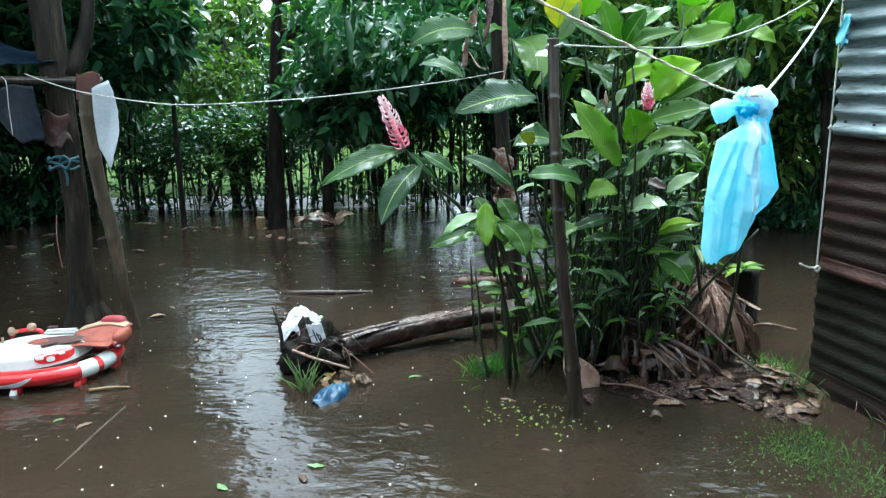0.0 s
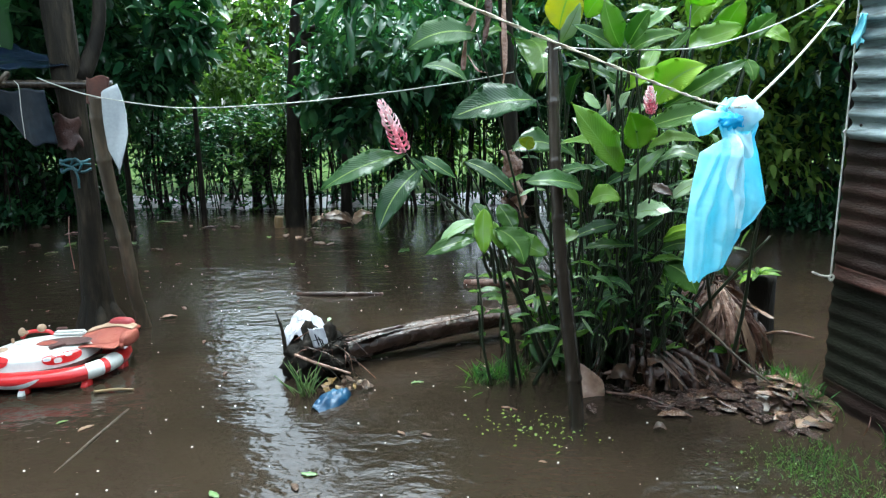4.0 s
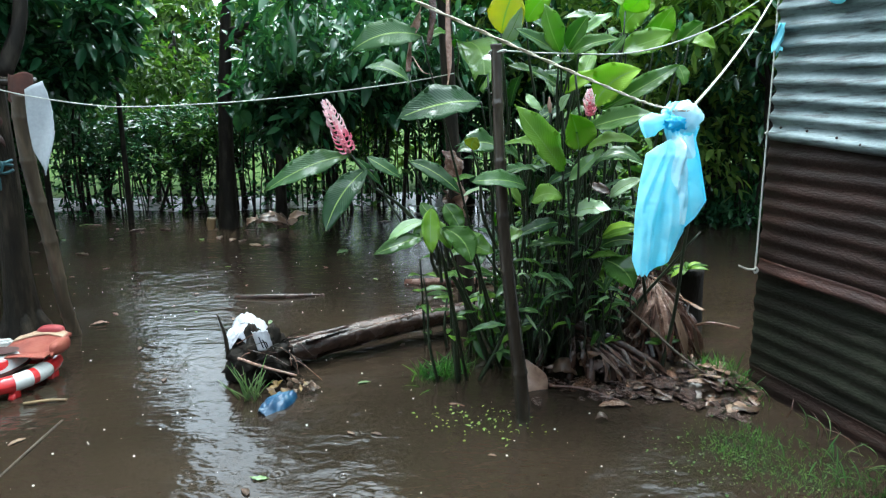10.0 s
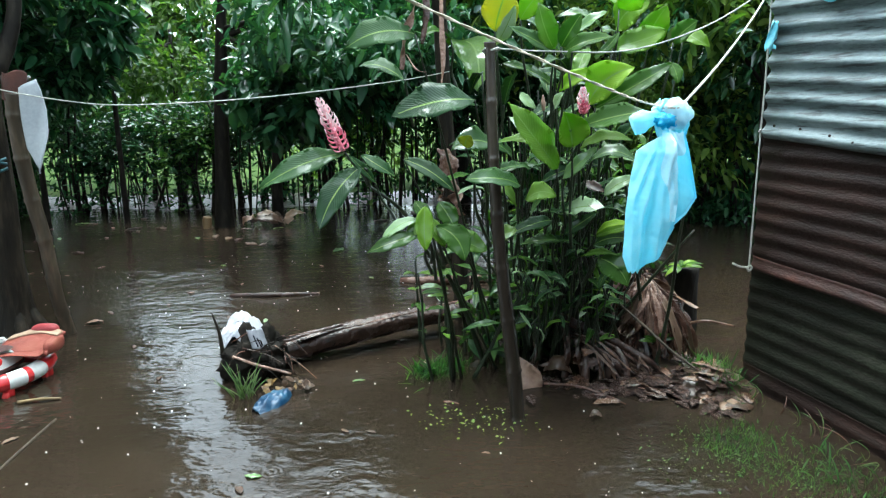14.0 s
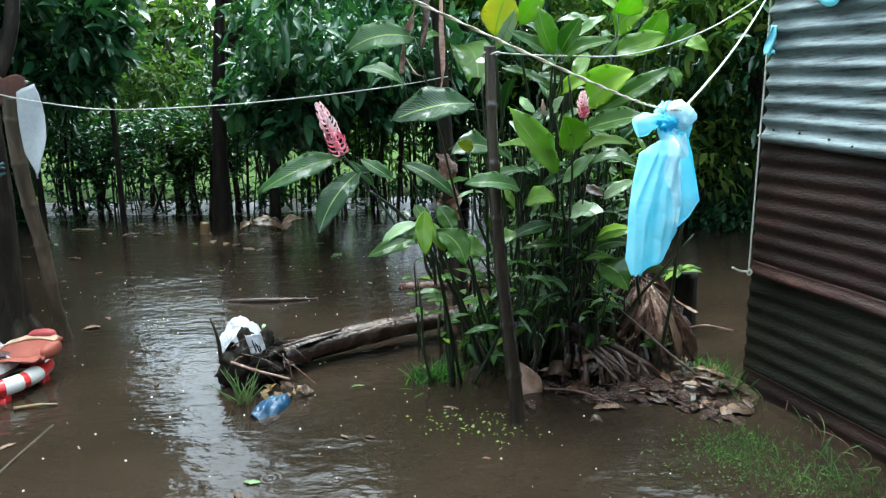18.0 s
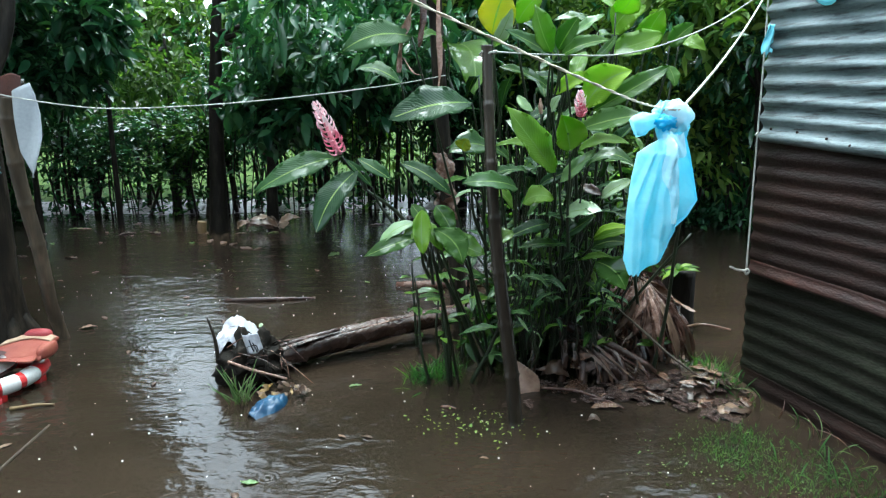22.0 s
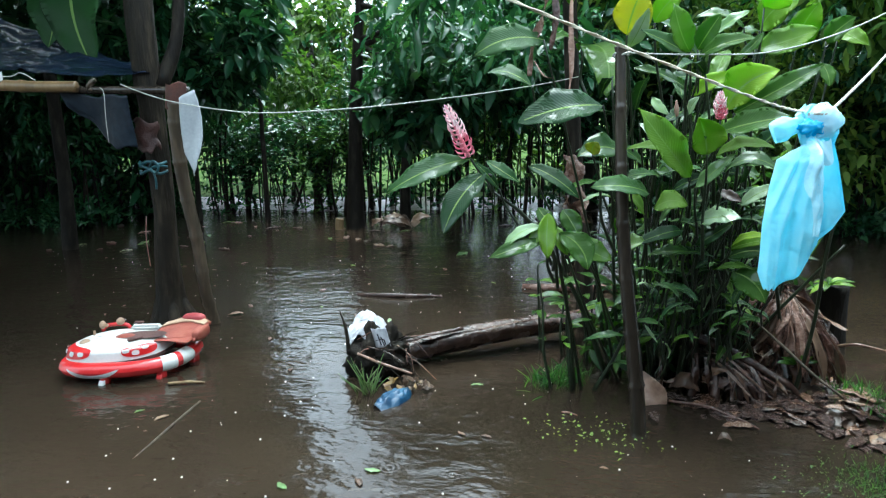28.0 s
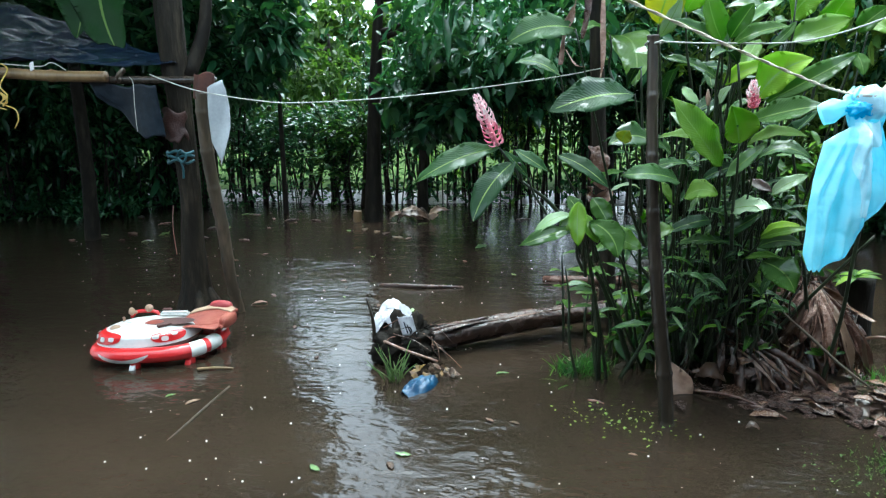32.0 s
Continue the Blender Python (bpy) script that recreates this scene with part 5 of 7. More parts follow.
# narrow wet leaves tangled through the lower clump, pale ones standing for glints
for k in range(64):
    p = Vector((rnd.uniform(0.62, 1.2), rnd.uniform(3.05, 3.4), rnd.uniform(0.28, 1.0)))
    a = rnd.uniform(0, 2 * math.pi)
    long = rnd.uniform(0.08, 0.17)
    d = Vector((math.cos(a), math.sin(a) * 0.5 - 0.3, rnd.uniform(-0.7, 0.6))).normalized()
    if (p + d * long).x > 1.25:
        continue
    part("leaf", leaf_blade(p, p + d * long, long * rnd.uniform(0.14, 0.26), rnd.uniform(0.1, 0.3), 0.35, (rnd.uniform(-0.5, 0.5), -0.3, 0.9), 0.08, 1500 + k, nu=4, nv=8), (M_DEEPGINGER, M_PALELEAF, M_DEEPGINGER, M_GINGER)[k % 4], ginger)
    ginger_stem(p + Vector((rnd.uniform(-0.04, 0.04), 0.08, -0.2)), p, 0.004, 0.02, 1600 + k)
# low shoots near the trunk
for k in range(6):
    foot = Vector((rnd.uniform(0.2, 0.55), rnd.uniform(3.3, 3.9), 0.0))
    head = foot + Vector((rnd.uniform(-0.1, 0.1), rnd.uniform(-0.1, 0.05), rnd.uniform(0.35, 0.7)))
    ginger_stem(foot, head, 0.007, 0.02, 300 + k)
    for j in range(4):
        p = foot.lerp(head, 0.45 + 0.18 * j)
        a = rnd.uniform(0, 2 * math.pi)
        long = rnd.uniform(0.09, 0.17)
        part("leaf", leaf_blade(p, p + Vector((math.cos(a), math.sin(a) * 0.7, rnd.uniform(-0.3, 0.3))) * long, long * 0.3, 0.1, 0.2, (0, -0.3, 0.95), 0.05, 400 + k * 5 + j, nu=4, nv=8), M_GINGER, ginger)

bract_mesh = leaf_blade((0, 0, 0), (0, 0, 1), 0.46, 0.2, 0.5, (0, -1, 0), 0.02, 3, 0.03, nu=4, nv=6)
bract_mesh.materials.append(M_PINK)
pale_bract_mesh = bract_mesh.copy()
pale_bract_mesh.materials.clear()
pale_bract_mesh.materials.append(M_PALEPINK)


def flower(base, tip, radius, rows, around, long, mesh, label, tip_mesh=None):
    """A spike of overlapping bracts round a core."""
    base, tip = Vector(base), Vector(tip)
    axis = (tip - base).normalized()
    f = part("flower", tube([base, base.lerp(tip, 0.5), tip], [0.008, 0.010, 0.004], 8, 0.05, 5), M_PINK, ginger, label)
    q = axis.to_track_quat("Z", "Y").to_matrix().to_4x4()
    for r in range(rows):
        g = (r + 0.5) / rows
        p = base.lerp(tip, g * 0.97)
        rad = radius * math.sin(math.pi * (0.22 + 0.74 * g)) ** 0.8
        for k in range(around):
            a = 2 * math.pi * (k / around + 0.38 * r)
            size = long * (0.62 + 0.6 * math.sin(math.pi * min(1, 0.15 + 0.8 * g)) - 0.25 * g) * rnd.uniform(0.85, 1.15)
            lean = 66 - 34 * g + rnd.uniform(-8, 8)
            m = Matrix.Translation(p) @ q @ Matrix.Rotation(a, 4, "Z") @ Matrix.Rotation(radians(lean), 4, "X") @ Matrix.Scale(size, 4)
            b = new("bract", tip_mesh if tip_mesh and g + rnd.uniform(-0.25, 0.25) > 0.4 else mesh)
            b.parent = f
            b.matrix_local = m
    return f


flower((-0.125, 3.2, 1.162), (-0.228, 3.18, 1.392), 0.026, 12, 5, 0.046, bract_mesh, "pink flower spike with a pale tip", pale_bract_mesh)
flower((0.861, 2.85, 1.318), (0.849, 2.83, 1.42), 0.03, 10, 7, 0.027, bract_mesh, "plump pink flower head with a pale tip", pale_bract_mesh)
part("bud", tube([(0.731, 3.0, 1.33), (0.728, 3.0, 1.36), (0.726, 3.0, 1.395)], [0.007, 0.011, 0.003], 8, 0.15, 7), M_PALEDRY, ginger, "withered tan flower bud")
ginger_stem((0.9, 3.5, 0.0), (0.861, 2.85, 1.318), 0.008, 0.03, 95)
ginger_stem((0.85, 3.55, 0.0), (0.731, 3.0, 1.33), 0.007, 0.03, 96)

# dark undergrowth in the clump
undergrowth = thing("undergrowth", (0.98, 3.75, 0.0), "dense leafy undergrowth behind the ginger", "shrub")
urng = np.random.default_rng(91)
upl, uwa, usz = [], [], []
for c, sp, n in (((0.98, 3.8, 0.42), (0.3, 0.2, 0.36), 130), ((1.3, 4.0, 0.55), (0.26, 0.2, 0.3), 80), ((0.72, 3.75, 0.2), (0.2, 0.2, 0.16), 40), ((1.2, 3.9, 0.95), (0.3, 0.3, 0.3), 60)):
    a, b, c2 = sprays(urng, c, sp, n, 6, 0.1, -0.1, 0.16)
    upl.append(a), uwa.append(b), usz.append(c2)
part("foliage", leaf_cloud(np.concatenate(upl), np.concatenate(uwa), np.concatenate(usz), 0.36, 0.3, seed=92), M_HEDGE, undergrowth)
for k in range(16):
    foot = Vector((1.05 + rnd.gauss(0, 0.2), 3.82 + rnd.gauss(0, 0.08), -0.02))
    part("stem", tube([foot, foot + Vector((rnd.gauss(0, 0.05), 0, 0.4)), foot + Vector((rnd.gauss(0, 0.14), 0.05, rnd.uniform(0.7, 1.2)))], [0.008, 0.006, 0.003], 6, 0.1, k), M_BARK, undergrowth)


# ---- ropes ----
def rope(name, points, r, mat, label, category="rope", sides=7, steps=10):
    ob = part(name, tube(points, r, sides, 0.06, len(points), steps), mat)
    return tagged(ob, label, category)


def sagging(a, b, sag, n=6):
    a, b = Vector(a), Vector(b)
    return [a.lerp(b, i / n) - Vector((0, 0, sag * 4 * (i / n) * (1 - i / n))) for i in range(n + 1)]


def twisted(name, points, r, mat, label, turns):
    """Two strands laid round each other."""
    t = thing(name, points[0], label, "rope")
    line = smooth_path(points, 40)
    for s in (0, 1):
        pts = []
        for i, c in enumerate(line):
            d = (line[min(i + 1, len(line) - 1)] - line[max(i - 1, 0)]).normalized()
            x = d.cross(Vector((0, 0, 1))).normalized()
            y = x.cross(d)
            a = turns * 2 * math.pi * i / len(line) + math.pi * s
            pts.append(c + (x * math.cos(a) + y * math.sin(a)) * r * 0.9)
        part("strand", tube(pts, r, 6, 0.05, s, 2), mat, t)
    return t


KNOT = (0.708, 1.63, 1.350)
twisted("clothesline", [KNOT, (0.60, 1.545, 1.372), (0.33, 1.33, 1.452), (0.02, 1.08, 1.55), (-0.60, 0.58, 1.745), (-1.8, -0.37, 2.11)], 0.0015, M_OLDROPE, "yellowed twisted clothesline rope running past overhead", 16)
house_post = part("house_post", tube([(-1.8, -0.4, 0.0), (-1.8, -0.4, 1.1), (-1.8, -0.4, 2.35)], 0.05, 12, 0.05, 5), M_PALEBARK)
tagged(house_post, "rough wooden house post holding the clothesline", "post")
rope("clothesline", sagging((0.752, 1.63, 1.352), (1.755, 3.15, 1.86), 0.03), 0.0034, M_ROPE, "pale nylon line tied from the bag to the shed corner")
rope("clothesline", [(0.50, 2.905, 1.575), (0.75, 2.94, 1.565), (1.1, 3.02, 1.575), (1.45, 3.09, 1.68), (1.755, 3.15, 1.85)], 0.003, M_ROPE, "pale nylon line between the bamboo pole and the shed corner")
rope("clothesline", [(0.47, 2.92, 1.56), (0.52, 2.885, 1.575), (0.525, 2.93, 1.57), (0.47, 2.945, 1.565), (0.47, 2.9, 1.575)], 0.004, M_ROPE, "pale nylon line wound round the pole")
rope("clothesline", [(-2.30, 4.03, 1.56), (-2.2, 4.0, 1.525), (-1.95, 3.93, 1.455), (-1.6, 3.9, 1.395), (-1.317, 3.9, 1.375), (-0.8, 3.93, 1.395), (-0.3, 3.97, 1.44), (0.149, 4.05, 1.497), (0.42, 4.25, 1.55)], 0.003, M_ROPE, "thin pale clothesline across the flooded yard")
rope("string", [(-2.396, 3.97, 1.542), (-2.375, 3.97, 1.507), (-2.38, 3.97, 1.368), (-2.379, 3.97, 1.216)], 0.0022, M_ROPE, "loose end of pale string hanging from the beam", "string")
rope("string", [(1.752, 3.148, 1.88), (1.752, 3.142, 1.5), (1.748, 3.136, 1.22), (1.745, 3.130, 0.9), (1.742, 3.125, 0.60)], 0.004, M_ROPE, "pale string hanging down the shed corner", "string")
rope("string", [(1.742, 3.127, 0.60), (1.70, 3.12, 0.605), (1.655, 3.11, 0.625)], 0.005, M_ROPE, "knotted end of the pale string", "string")
rope("string", [(1.742, 3.118, 0.612), (1.75, 3.115, 0.6), (1.742, 3.118, 0.585), (1.733, 3.12, 0.598), (1.742, 3.118, 0.612)], 0.005, M_ROPE, "knot in the pale string", "string")
rope("string", [(1.752, 3.13, 1.222), (1.745, 3.13, 1.235), (1.735, 3.13, 1.225)], 0.004, M_ROPE, "small knot in the pale string", "string")
def rag_scrap(u, v):
    wide = 0.008 + 0.042 * math.sin(math.pi * min(1.0, 0.1 + 0.62 * v))
    return (1.742 - 0.012 * v + wide * (u - 0.5), 3.085 - 0.008 * math.sin(u * 8 + v * 6), 1.695 - 0.125 * v + 0.012 * math.sin(u * 9) * v)


rag = part("rag", sheet(rag_scrap, 14, 18, 0.001), M_CYANRAG)
tagged(rag, "small scrap of pale blue plastic tied to the string", "rag")

# ---- blue bag ----
M_BAG = material("cyan_film", [(0.26, 0.70, 0.86), (0.42, 0.82, 0.92), (0.74, 0.93, 0.97)], scale=6, rough=(0.16, 0.32), bump=0.45, bump_scale=30, spec=0.7)
M_KNOT = material("bunched_film", [(0.06, 0.5, 0.78), (0.14, 0.62, 0.85), (0.3, 0.76, 0.92)], scale=12, rough=(0.15, 0.32), bump=0.6, bump_scale=60)
M_PALEFILM = material("whitish_film", [(0.45, 0.78, 0.9), (0.7, 0.9, 0.95), (0.86, 0.96, 0.98)], scale=12, rough=(0.15, 0.3), bump=0.5, bump_scale=50)
for m, tint, share in ((M_BAG, (0.42, 0.88, 1.0, 1), 0.45), (M_KNOT, (0.15, 0.7, 1.0, 1), 0.5), (M_PALEFILM, (0.7, 0.95, 1.0, 1), 0.5)):
    nd, ln = m.node_tree.nodes, m.node_tree.links
    film = nd.new("ShaderNodeBsdfTranslucent")
    film.inputs[0].default_value = tint
    film_mix = nd.new("ShaderNodeMixShader")
    film_mix.inputs[0].default_value = share
    ln.new(nd["Principled BSDF"].outputs[0], film_mix.inputs[1])
    ln.new(film.outputs[0], film_mix.inputs[2])
    ln.new(film_mix.outputs[0], nd["Material Output"].inputs[0])

bag = thing("bag", (0.72, 1.63, 1.355), "thin sky-blue plastic bag knotted to the clothesline", "bag")
BODY = [(1.365, 0.703, 0.744), (1.345, 0.685, 0.762), (1.306, 0.694, 0.772), (1.284, 0.701, 0.766), (1.254, 0.656, 0.776), (1.20, 0.646, 0.789), (1.15, 0.64, 0.80), (1.11, 0.637, 0.778), (1.065, 0.637, 0.733), (1.017, 0.635, 0.715), (0.981, 0.648, 0.668)]


def row_at(rows, v):
    f = v * (len(rows) - 1)
    k = min(int(f), len(rows) - 2)
    return [a + (b - a) * (f - k) for a, b in zip(rows[k], rows[k + 1])]


def crease(x, z, x0, z0, x1, z1, wide):
    """1 on the line from (x0, z0) to (x1, z1), falling off on both sides like a sharp fold."""
    f = max(0.0, min(1.0, (z0 - z) / (z0 - z1)))
    return max(0.0, 1 - abs(x - (x0 + (x1 - x0) * f)) / (wide * (0.35 + 0.65 * f)))


def film_body(u, v):
    z, x0, x1 = row_at(BODY, v)
    a = 2 * math.pi * u
    cx, half = (x0 + x1) / 2, (x1 - x0) / 2
    x = cx + half * math.cos(a)
    front = -1 if math.sin(a) < 0 else 1
    flat = 0.12 + 0.45 * (1 - v) ** 3 + 0.16 * math.sin(math.pi * v)
    y = half * flat * math.sin(a)
    # folds fanning out from the knot
    fold = 0.045 * crease(x, z, 0.715, 1.30, 0.722, 1.08, 0.045) - 0.03 * max(0.0, min(1.0, (x - 0.737 - 0.05 * (1.3 - z)) / 0.008)) + 0.022 * crease(x, z, 0.705, 1.30, 0.665, 1.10, 0.022) - 0.016 * crease(x, z, 0.733, 1.30, 0.752, 1.10, 0.02) + 0.016 * crease(x, z, 0.695, 1.29, 0.648, 1.15, 0.012) + 0.012 * crease(x, z, 0.722, 1.30, 0.70, 1.16, 0.010)
    top = max(0.0, min(1.0, (1.31 - z) / 0.03))
    y -= fold * top * abs(math.sin(a)) ** 0.5
    crumple = 0.0045 * noise.noise(Vector((x * 38, z * 30, 3 * front))) + 0.004 * abs(noise.noise(Vector((x * 80 + z * 30, z * 60, 5 * front))))
    pleat = 0.006 * math.sin(a * 9 + 3 * noise.noise(Vector((a, v * 3, 1)))) * max(0.0, 1 - 2.2 * v)
    return (x, 1.63 + y + (crumple + pleat) * abs(math.sin(a)) ** 0.4, z + 0.003 * math.sin(a * 5 + v * 9))


part("body", sheet(film_body, 120, 90), M_BAG, bag)


def front_fold(u, v):
    """Doubled film hung from the knot over the bag's front, whitened for its highlight."""
    z = 1.295 - 0.19 * v
    k = next(i for i in range(len(BODY) - 1) if BODY[i + 1][0] <= z)
    h = (k + (BODY[k][0] - z) / (BODY[k][0] - BODY[k + 1][0])) / (len(BODY) - 1)
    left, right = row_at(BODY, h)[1:]
    x = 0.722 + 0.004 * v + (u - 0.55) * (0.016 + 0.03 * math.sin(math.pi * min(1, 0.25 + 0.75 * v)) ** 1.2) + 0.003 * math.sin(v * 11)
    cx, half = (left + right) / 2, (right - left) / 2
    share = max(-0.98, min(0.98, (x - cx) / half))
    q = film_body(1 - math.acos(share) / (2 * math.pi), h)
    return (x, min(q[1], 1.618) - 0.005 - 0.004 * math.sin(u * 9 + 2 * v), z)


part("fold", sheet(front_fold, 16, 40), M_PALEFILM, bag, "doubled film hanging from the knot, whitened as a highlight")


def crumpled(centre, size, seed, amount=0.35):
    """A small wad of film with sharp facets."""
    def fn(u, v):
        a, b = 2 * math.pi * u, math.pi * (v - 0.5)
        d = Vector((math.cos(a) * math.cos(b), math.sin(a) * math.cos(b), math.sin(b)))
        r = 1 + amount * (abs(noise.noise(d * 2.2 + Vector((seed, 0, 0)))) * 2 - 0.5) + 0.3 * amount * noise.noise(d * 6 + Vector((0, seed, 0)))
        return tuple(centre[i] + size[i] * d[i] * r for i in range(3))
    return sheet(fn, 36, 20, uv=False)


def film_ear(u, v):
    a = 2 * math.pi * u
    c = Vector((0.705, 1.622, 1.334)).lerp(Vector((0.638, 1.612, 1.309)), v)
    w = 0.010 + 0.016 * v ** 0.8
    if v > 0.85:
        w *= 1 - 0.25 * (v - 0.85) / 0.15
    r = 1 + 0.25 * noise.noise(Vector((math.cos(a) * 2, math.sin(a) * 2, v * 4)))
    return (c.x - 0.008 * v * math.cos(a), c.y + w * 0.55 * math.sin(a) * r, c.z + w * math.cos(a) * r)


part("knot", crumpled((0.711, 1.610, 1.322), (0.026, 0.016, 0.017), 3), M_KNOT, bag, "tightly bunched deep blue film")
part("wad", crumpled((0.734, 1.617, 1.333), (0.036, 0.019, 0.034), 7, 0.2), M_PALEFILM, bag, "whitish wad of film round the knot")
part("handle", sheet(film_ear, 28, 18), M_BAG, bag, "loose ear of film sticking out beside the knot")


def tuck(u, v):
    a = math.pi * (0.1 + 0.8 * u)
    r = 0.016 * (1 - 0.3 * v)
    return (0.728 + 0.012 * v + 0.016 * math.cos(a), 1.603 - r * math.sin(a) * (1 + 0.3 * math.sin(9 * u + 5 * v)), 1.305 - 0.048 * v - 0.012 * math.sin(math.pi * u))


part("fold", sheet(tuck, 18, 14), M_PALEFILM, bag, "crumpled tuck below the knot")
rope("knot", [(0.70, 1.622, 1.345), (0.715, 1.606, 1.348), (0.74, 1.606, 1.346), (0.755, 1.63, 1.352), (0.73, 1.65, 1.35), (0.705, 1.64, 1.349)], 0.004, M_ROPE, "loop of rope knotted through the bag", "rope")

# ---- wall top sheeting and nails ----
tarp = part("tarp", sheet(lambda u, v: tuple(CORNER + AWAY * (0.2 + 0.38 * u) + OUT * (0.04 + 0.03 * v + 0.01 * math.sin(u * 21)) + Vector((0, 0, 1.94 - (0.09 + 0.11 * math.sin(math.pi * u) ** 0.7 + 0.012 * math.sin(u * 17)) * v))), 40, 8, 0.001), M_CYANRAG)
tagged(tarp, "edge of a pale blue tarpaulin hanging over the shed wall", "tarp")
nail = bmesh.new()
bmesh.ops.create_uvsphere(nail, u_segments=8, v_segments=5, radius=0.006)
nail_mesh = bpy.data.meshes.new("nail_head")
nail.to_mesh(nail_mesh)
nail.free()
nail_mesh.materials.append(M_RUST)
rnd = random.Random(5)
for k in range(34):
    s, z = 0.1 + 0.14 * (k // 2) + rnd.uniform(-0.03, 0.03), (1.256, 1.864)[k % 2] - 0.06 * 0.1 * (k // 2)
    p = CORNER + AWAY * s + OUT * 0.036
    n = new("nail_head", nail_mesh)
    n.parent = shed
    n.matrix_parent_inverse = Matrix.Translation(-shed.location)
    n.location = (p.x, p.y, z - 0.06 * s + 0.012 * rnd.uniform(-1, 1))


# ---- baby walker ----
WX, WY = -2.03, 3.45
walker = thing("baby_walker", (WX, WY, 0.0), "red and white plastic baby walker sitting in the flood", "baby walker")


def ring_point(a, b, r, z, tube_a=0.335, tube_b=0.26):
    """A point on the walker's base tube: a round it, b round the tube."""
    ca, sa = math.cos(a), math.sin(a)
    k = (abs(ca) ** 2.6 + abs(sa) ** 2.6) ** (-1 / 2.6)
    out = Vector((ca * k * tube_a, sa * k * tube_b, 0))
    n = Vector((ca / tube_a, sa / tube_b, 0)).normalized()
    q = out + n * (r * math.cos(b)) + Vector((0, 0, z + r * 0.9 * math.sin(b)))
    return (WX + q.x + 0.06 * q.y, WY + q.y + 0.14 * q.x, q.z)


def ring_sheet(a0, a1, b0, b1, r, nu, nv):
    return sheet(lambda u, v: ring_point(radians(a0 + (a1 - a0) * u), radians(b0 + (b1 - b0) * v), r, 0.075), nu, nv, uv=False)


base_ring = part("base_ring", ring_sheet(0, 360, 0, 360, 0.05, 72, 14), M_RED, walker, "glossy red base ring")
for a0, a1 in ((-40, -25), (-19, 0)):
    part("stripe", ring_sheet(a0, a1, -100, 200, 0.0515, 8, 14), M_WHITE, base_ring, "white band")


def smile(u, v):
    a = -124 + 50 * u
    w = math.sin(math.pi * u) ** 0.6
    mid = 22 - 62 * math.sin(math.pi * u)
    return ring_point(radians(a), radians(mid + (v - 0.5) * 46 * w), 0.0515, 0.075)


part("smile", sheet(smile, 20, 5, uv=False), M_WHITE, base_ring, "white crescent marking")


def tray_point(a, f, proud=0.0, grow=1.0):
    """A point on the moulded tray: a round it, f from its foot over the shoulder to the middle."""
    ca, sa = math.cos(a), math.sin(a)
    k = (abs(ca) ** 2.4 + abs(sa) ** 2.4) ** (-1 / 2.4)
    if f < 0.2:
        w, z = 1.0 - 0.25 * f, 0.118 + 0.25 * f
    else:
        q = (f - 0.2) / 0.8
        w, z = 0.95 * (1 - q ** 1.4), 0.168 + 0.034 * math.sin(min(1, q * 1.6) * math.pi / 2)
    x, y = ca * k * (0.285 * w + proud) * grow - 0.06, sa * k * (0.235 * w + proud) * grow - 0.015
    return (WX + x + 0.06 * y, WY + y + 0.14 * x, z + proud * 0.9)


def tray_patch(a0, a1, f0, f1, mat, name, label, proud=0.003, parent=None, blob=True):
    """A rounded coloured patch lying on the tray."""
    def fn(u, v):
        if not blob:
            return tray_point(radians(a0 + (a1 - a0) * u), f0 + (f1 - f0) * v, proud)
        t, r = 2 * math.pi * u, v
        c, d = math.cos(t), math.sin(t)
        k = (abs(c) ** 3 + abs(d) ** 3) ** (-1 / 3)
        return tray_point(radians((a0 + a1) / 2 + (a1 - a0) / 2 * c * k * r), (f0 + f1) / 2 + (f1 - f0) / 2 * d * k * r, proud)
    return part(name, sheet(fn, 30, 6, uv=False), mat, parent or tray, label)


tray = part("tray", sheet(lambda u, v: tray_point(2 * math.pi * u, v), 64, 24, uv=False), M_WHITE, walker, "white moulded play tray")
# Dark band in place of the shade in the gap under the tray.
part("tray_rim", sheet(lambda u, v: (lambda p: (p[0], p[1], 0.10 + 0.018 * v))(tray_point(2 * math.pi * u, 0.0, 0.006)), 64, 2, uv=False), M_DARKHOLE, tray, "dark strip painted as the shaded gap under the tray")
tray_patch(188, 262, 0.04, 0.42, M_RED, "panel", "red panel with white spots")
tray_patch(298, 342, 0.05, 0.36, M_RED, "panel", "red panel with white spots")
for a, f in ((204, 0.24), (220, 0.18), (236, 0.15), (250, 0.17), (303, 0.2), (314, 0.3), (325, 0.22), (313, 0.13)):
    tray_patch(a - 4, a + 4, f - 0.055, f + 0.055, M_WHITE, "spot", "white spot", 0.006)


def flat_patch(cx, cy, rx, ry, z, mat, name, label, lift=0.0):
    def fn(u, v):
        a, r = 2 * math.pi * u, math.sqrt(v)
        x, y = cx + rx * r * math.cos(a), cy + ry * r * math.sin(a)
        return (WX + x + 0.06 * y, WY + y + 0.14 * x, z + lift * (1 - v))
    return part(name, sheet(fn, 28, 5, uv=False), mat, tray, label)


# Flat dark patch stands in for the shaded hollow of the seat.
flat_patch(0.07, -0.01, 0.15, 0.08, 0.2035, M_DARKHOLE, "seat_opening", "dark red patch standing for the shaded seat opening")
flat_patch(-0.02, -0.03, 0.055, 0.04, 0.205, M_CLOTH, "seat_fold", "red seat fabric", 0.012)
part("grip", rounded_box((0.19, 0.055, 0.03), (WX + 0.03, WY + 0.12, 0.214), 0.012, 0.14), M_WHITE, tray, "white raised grip")
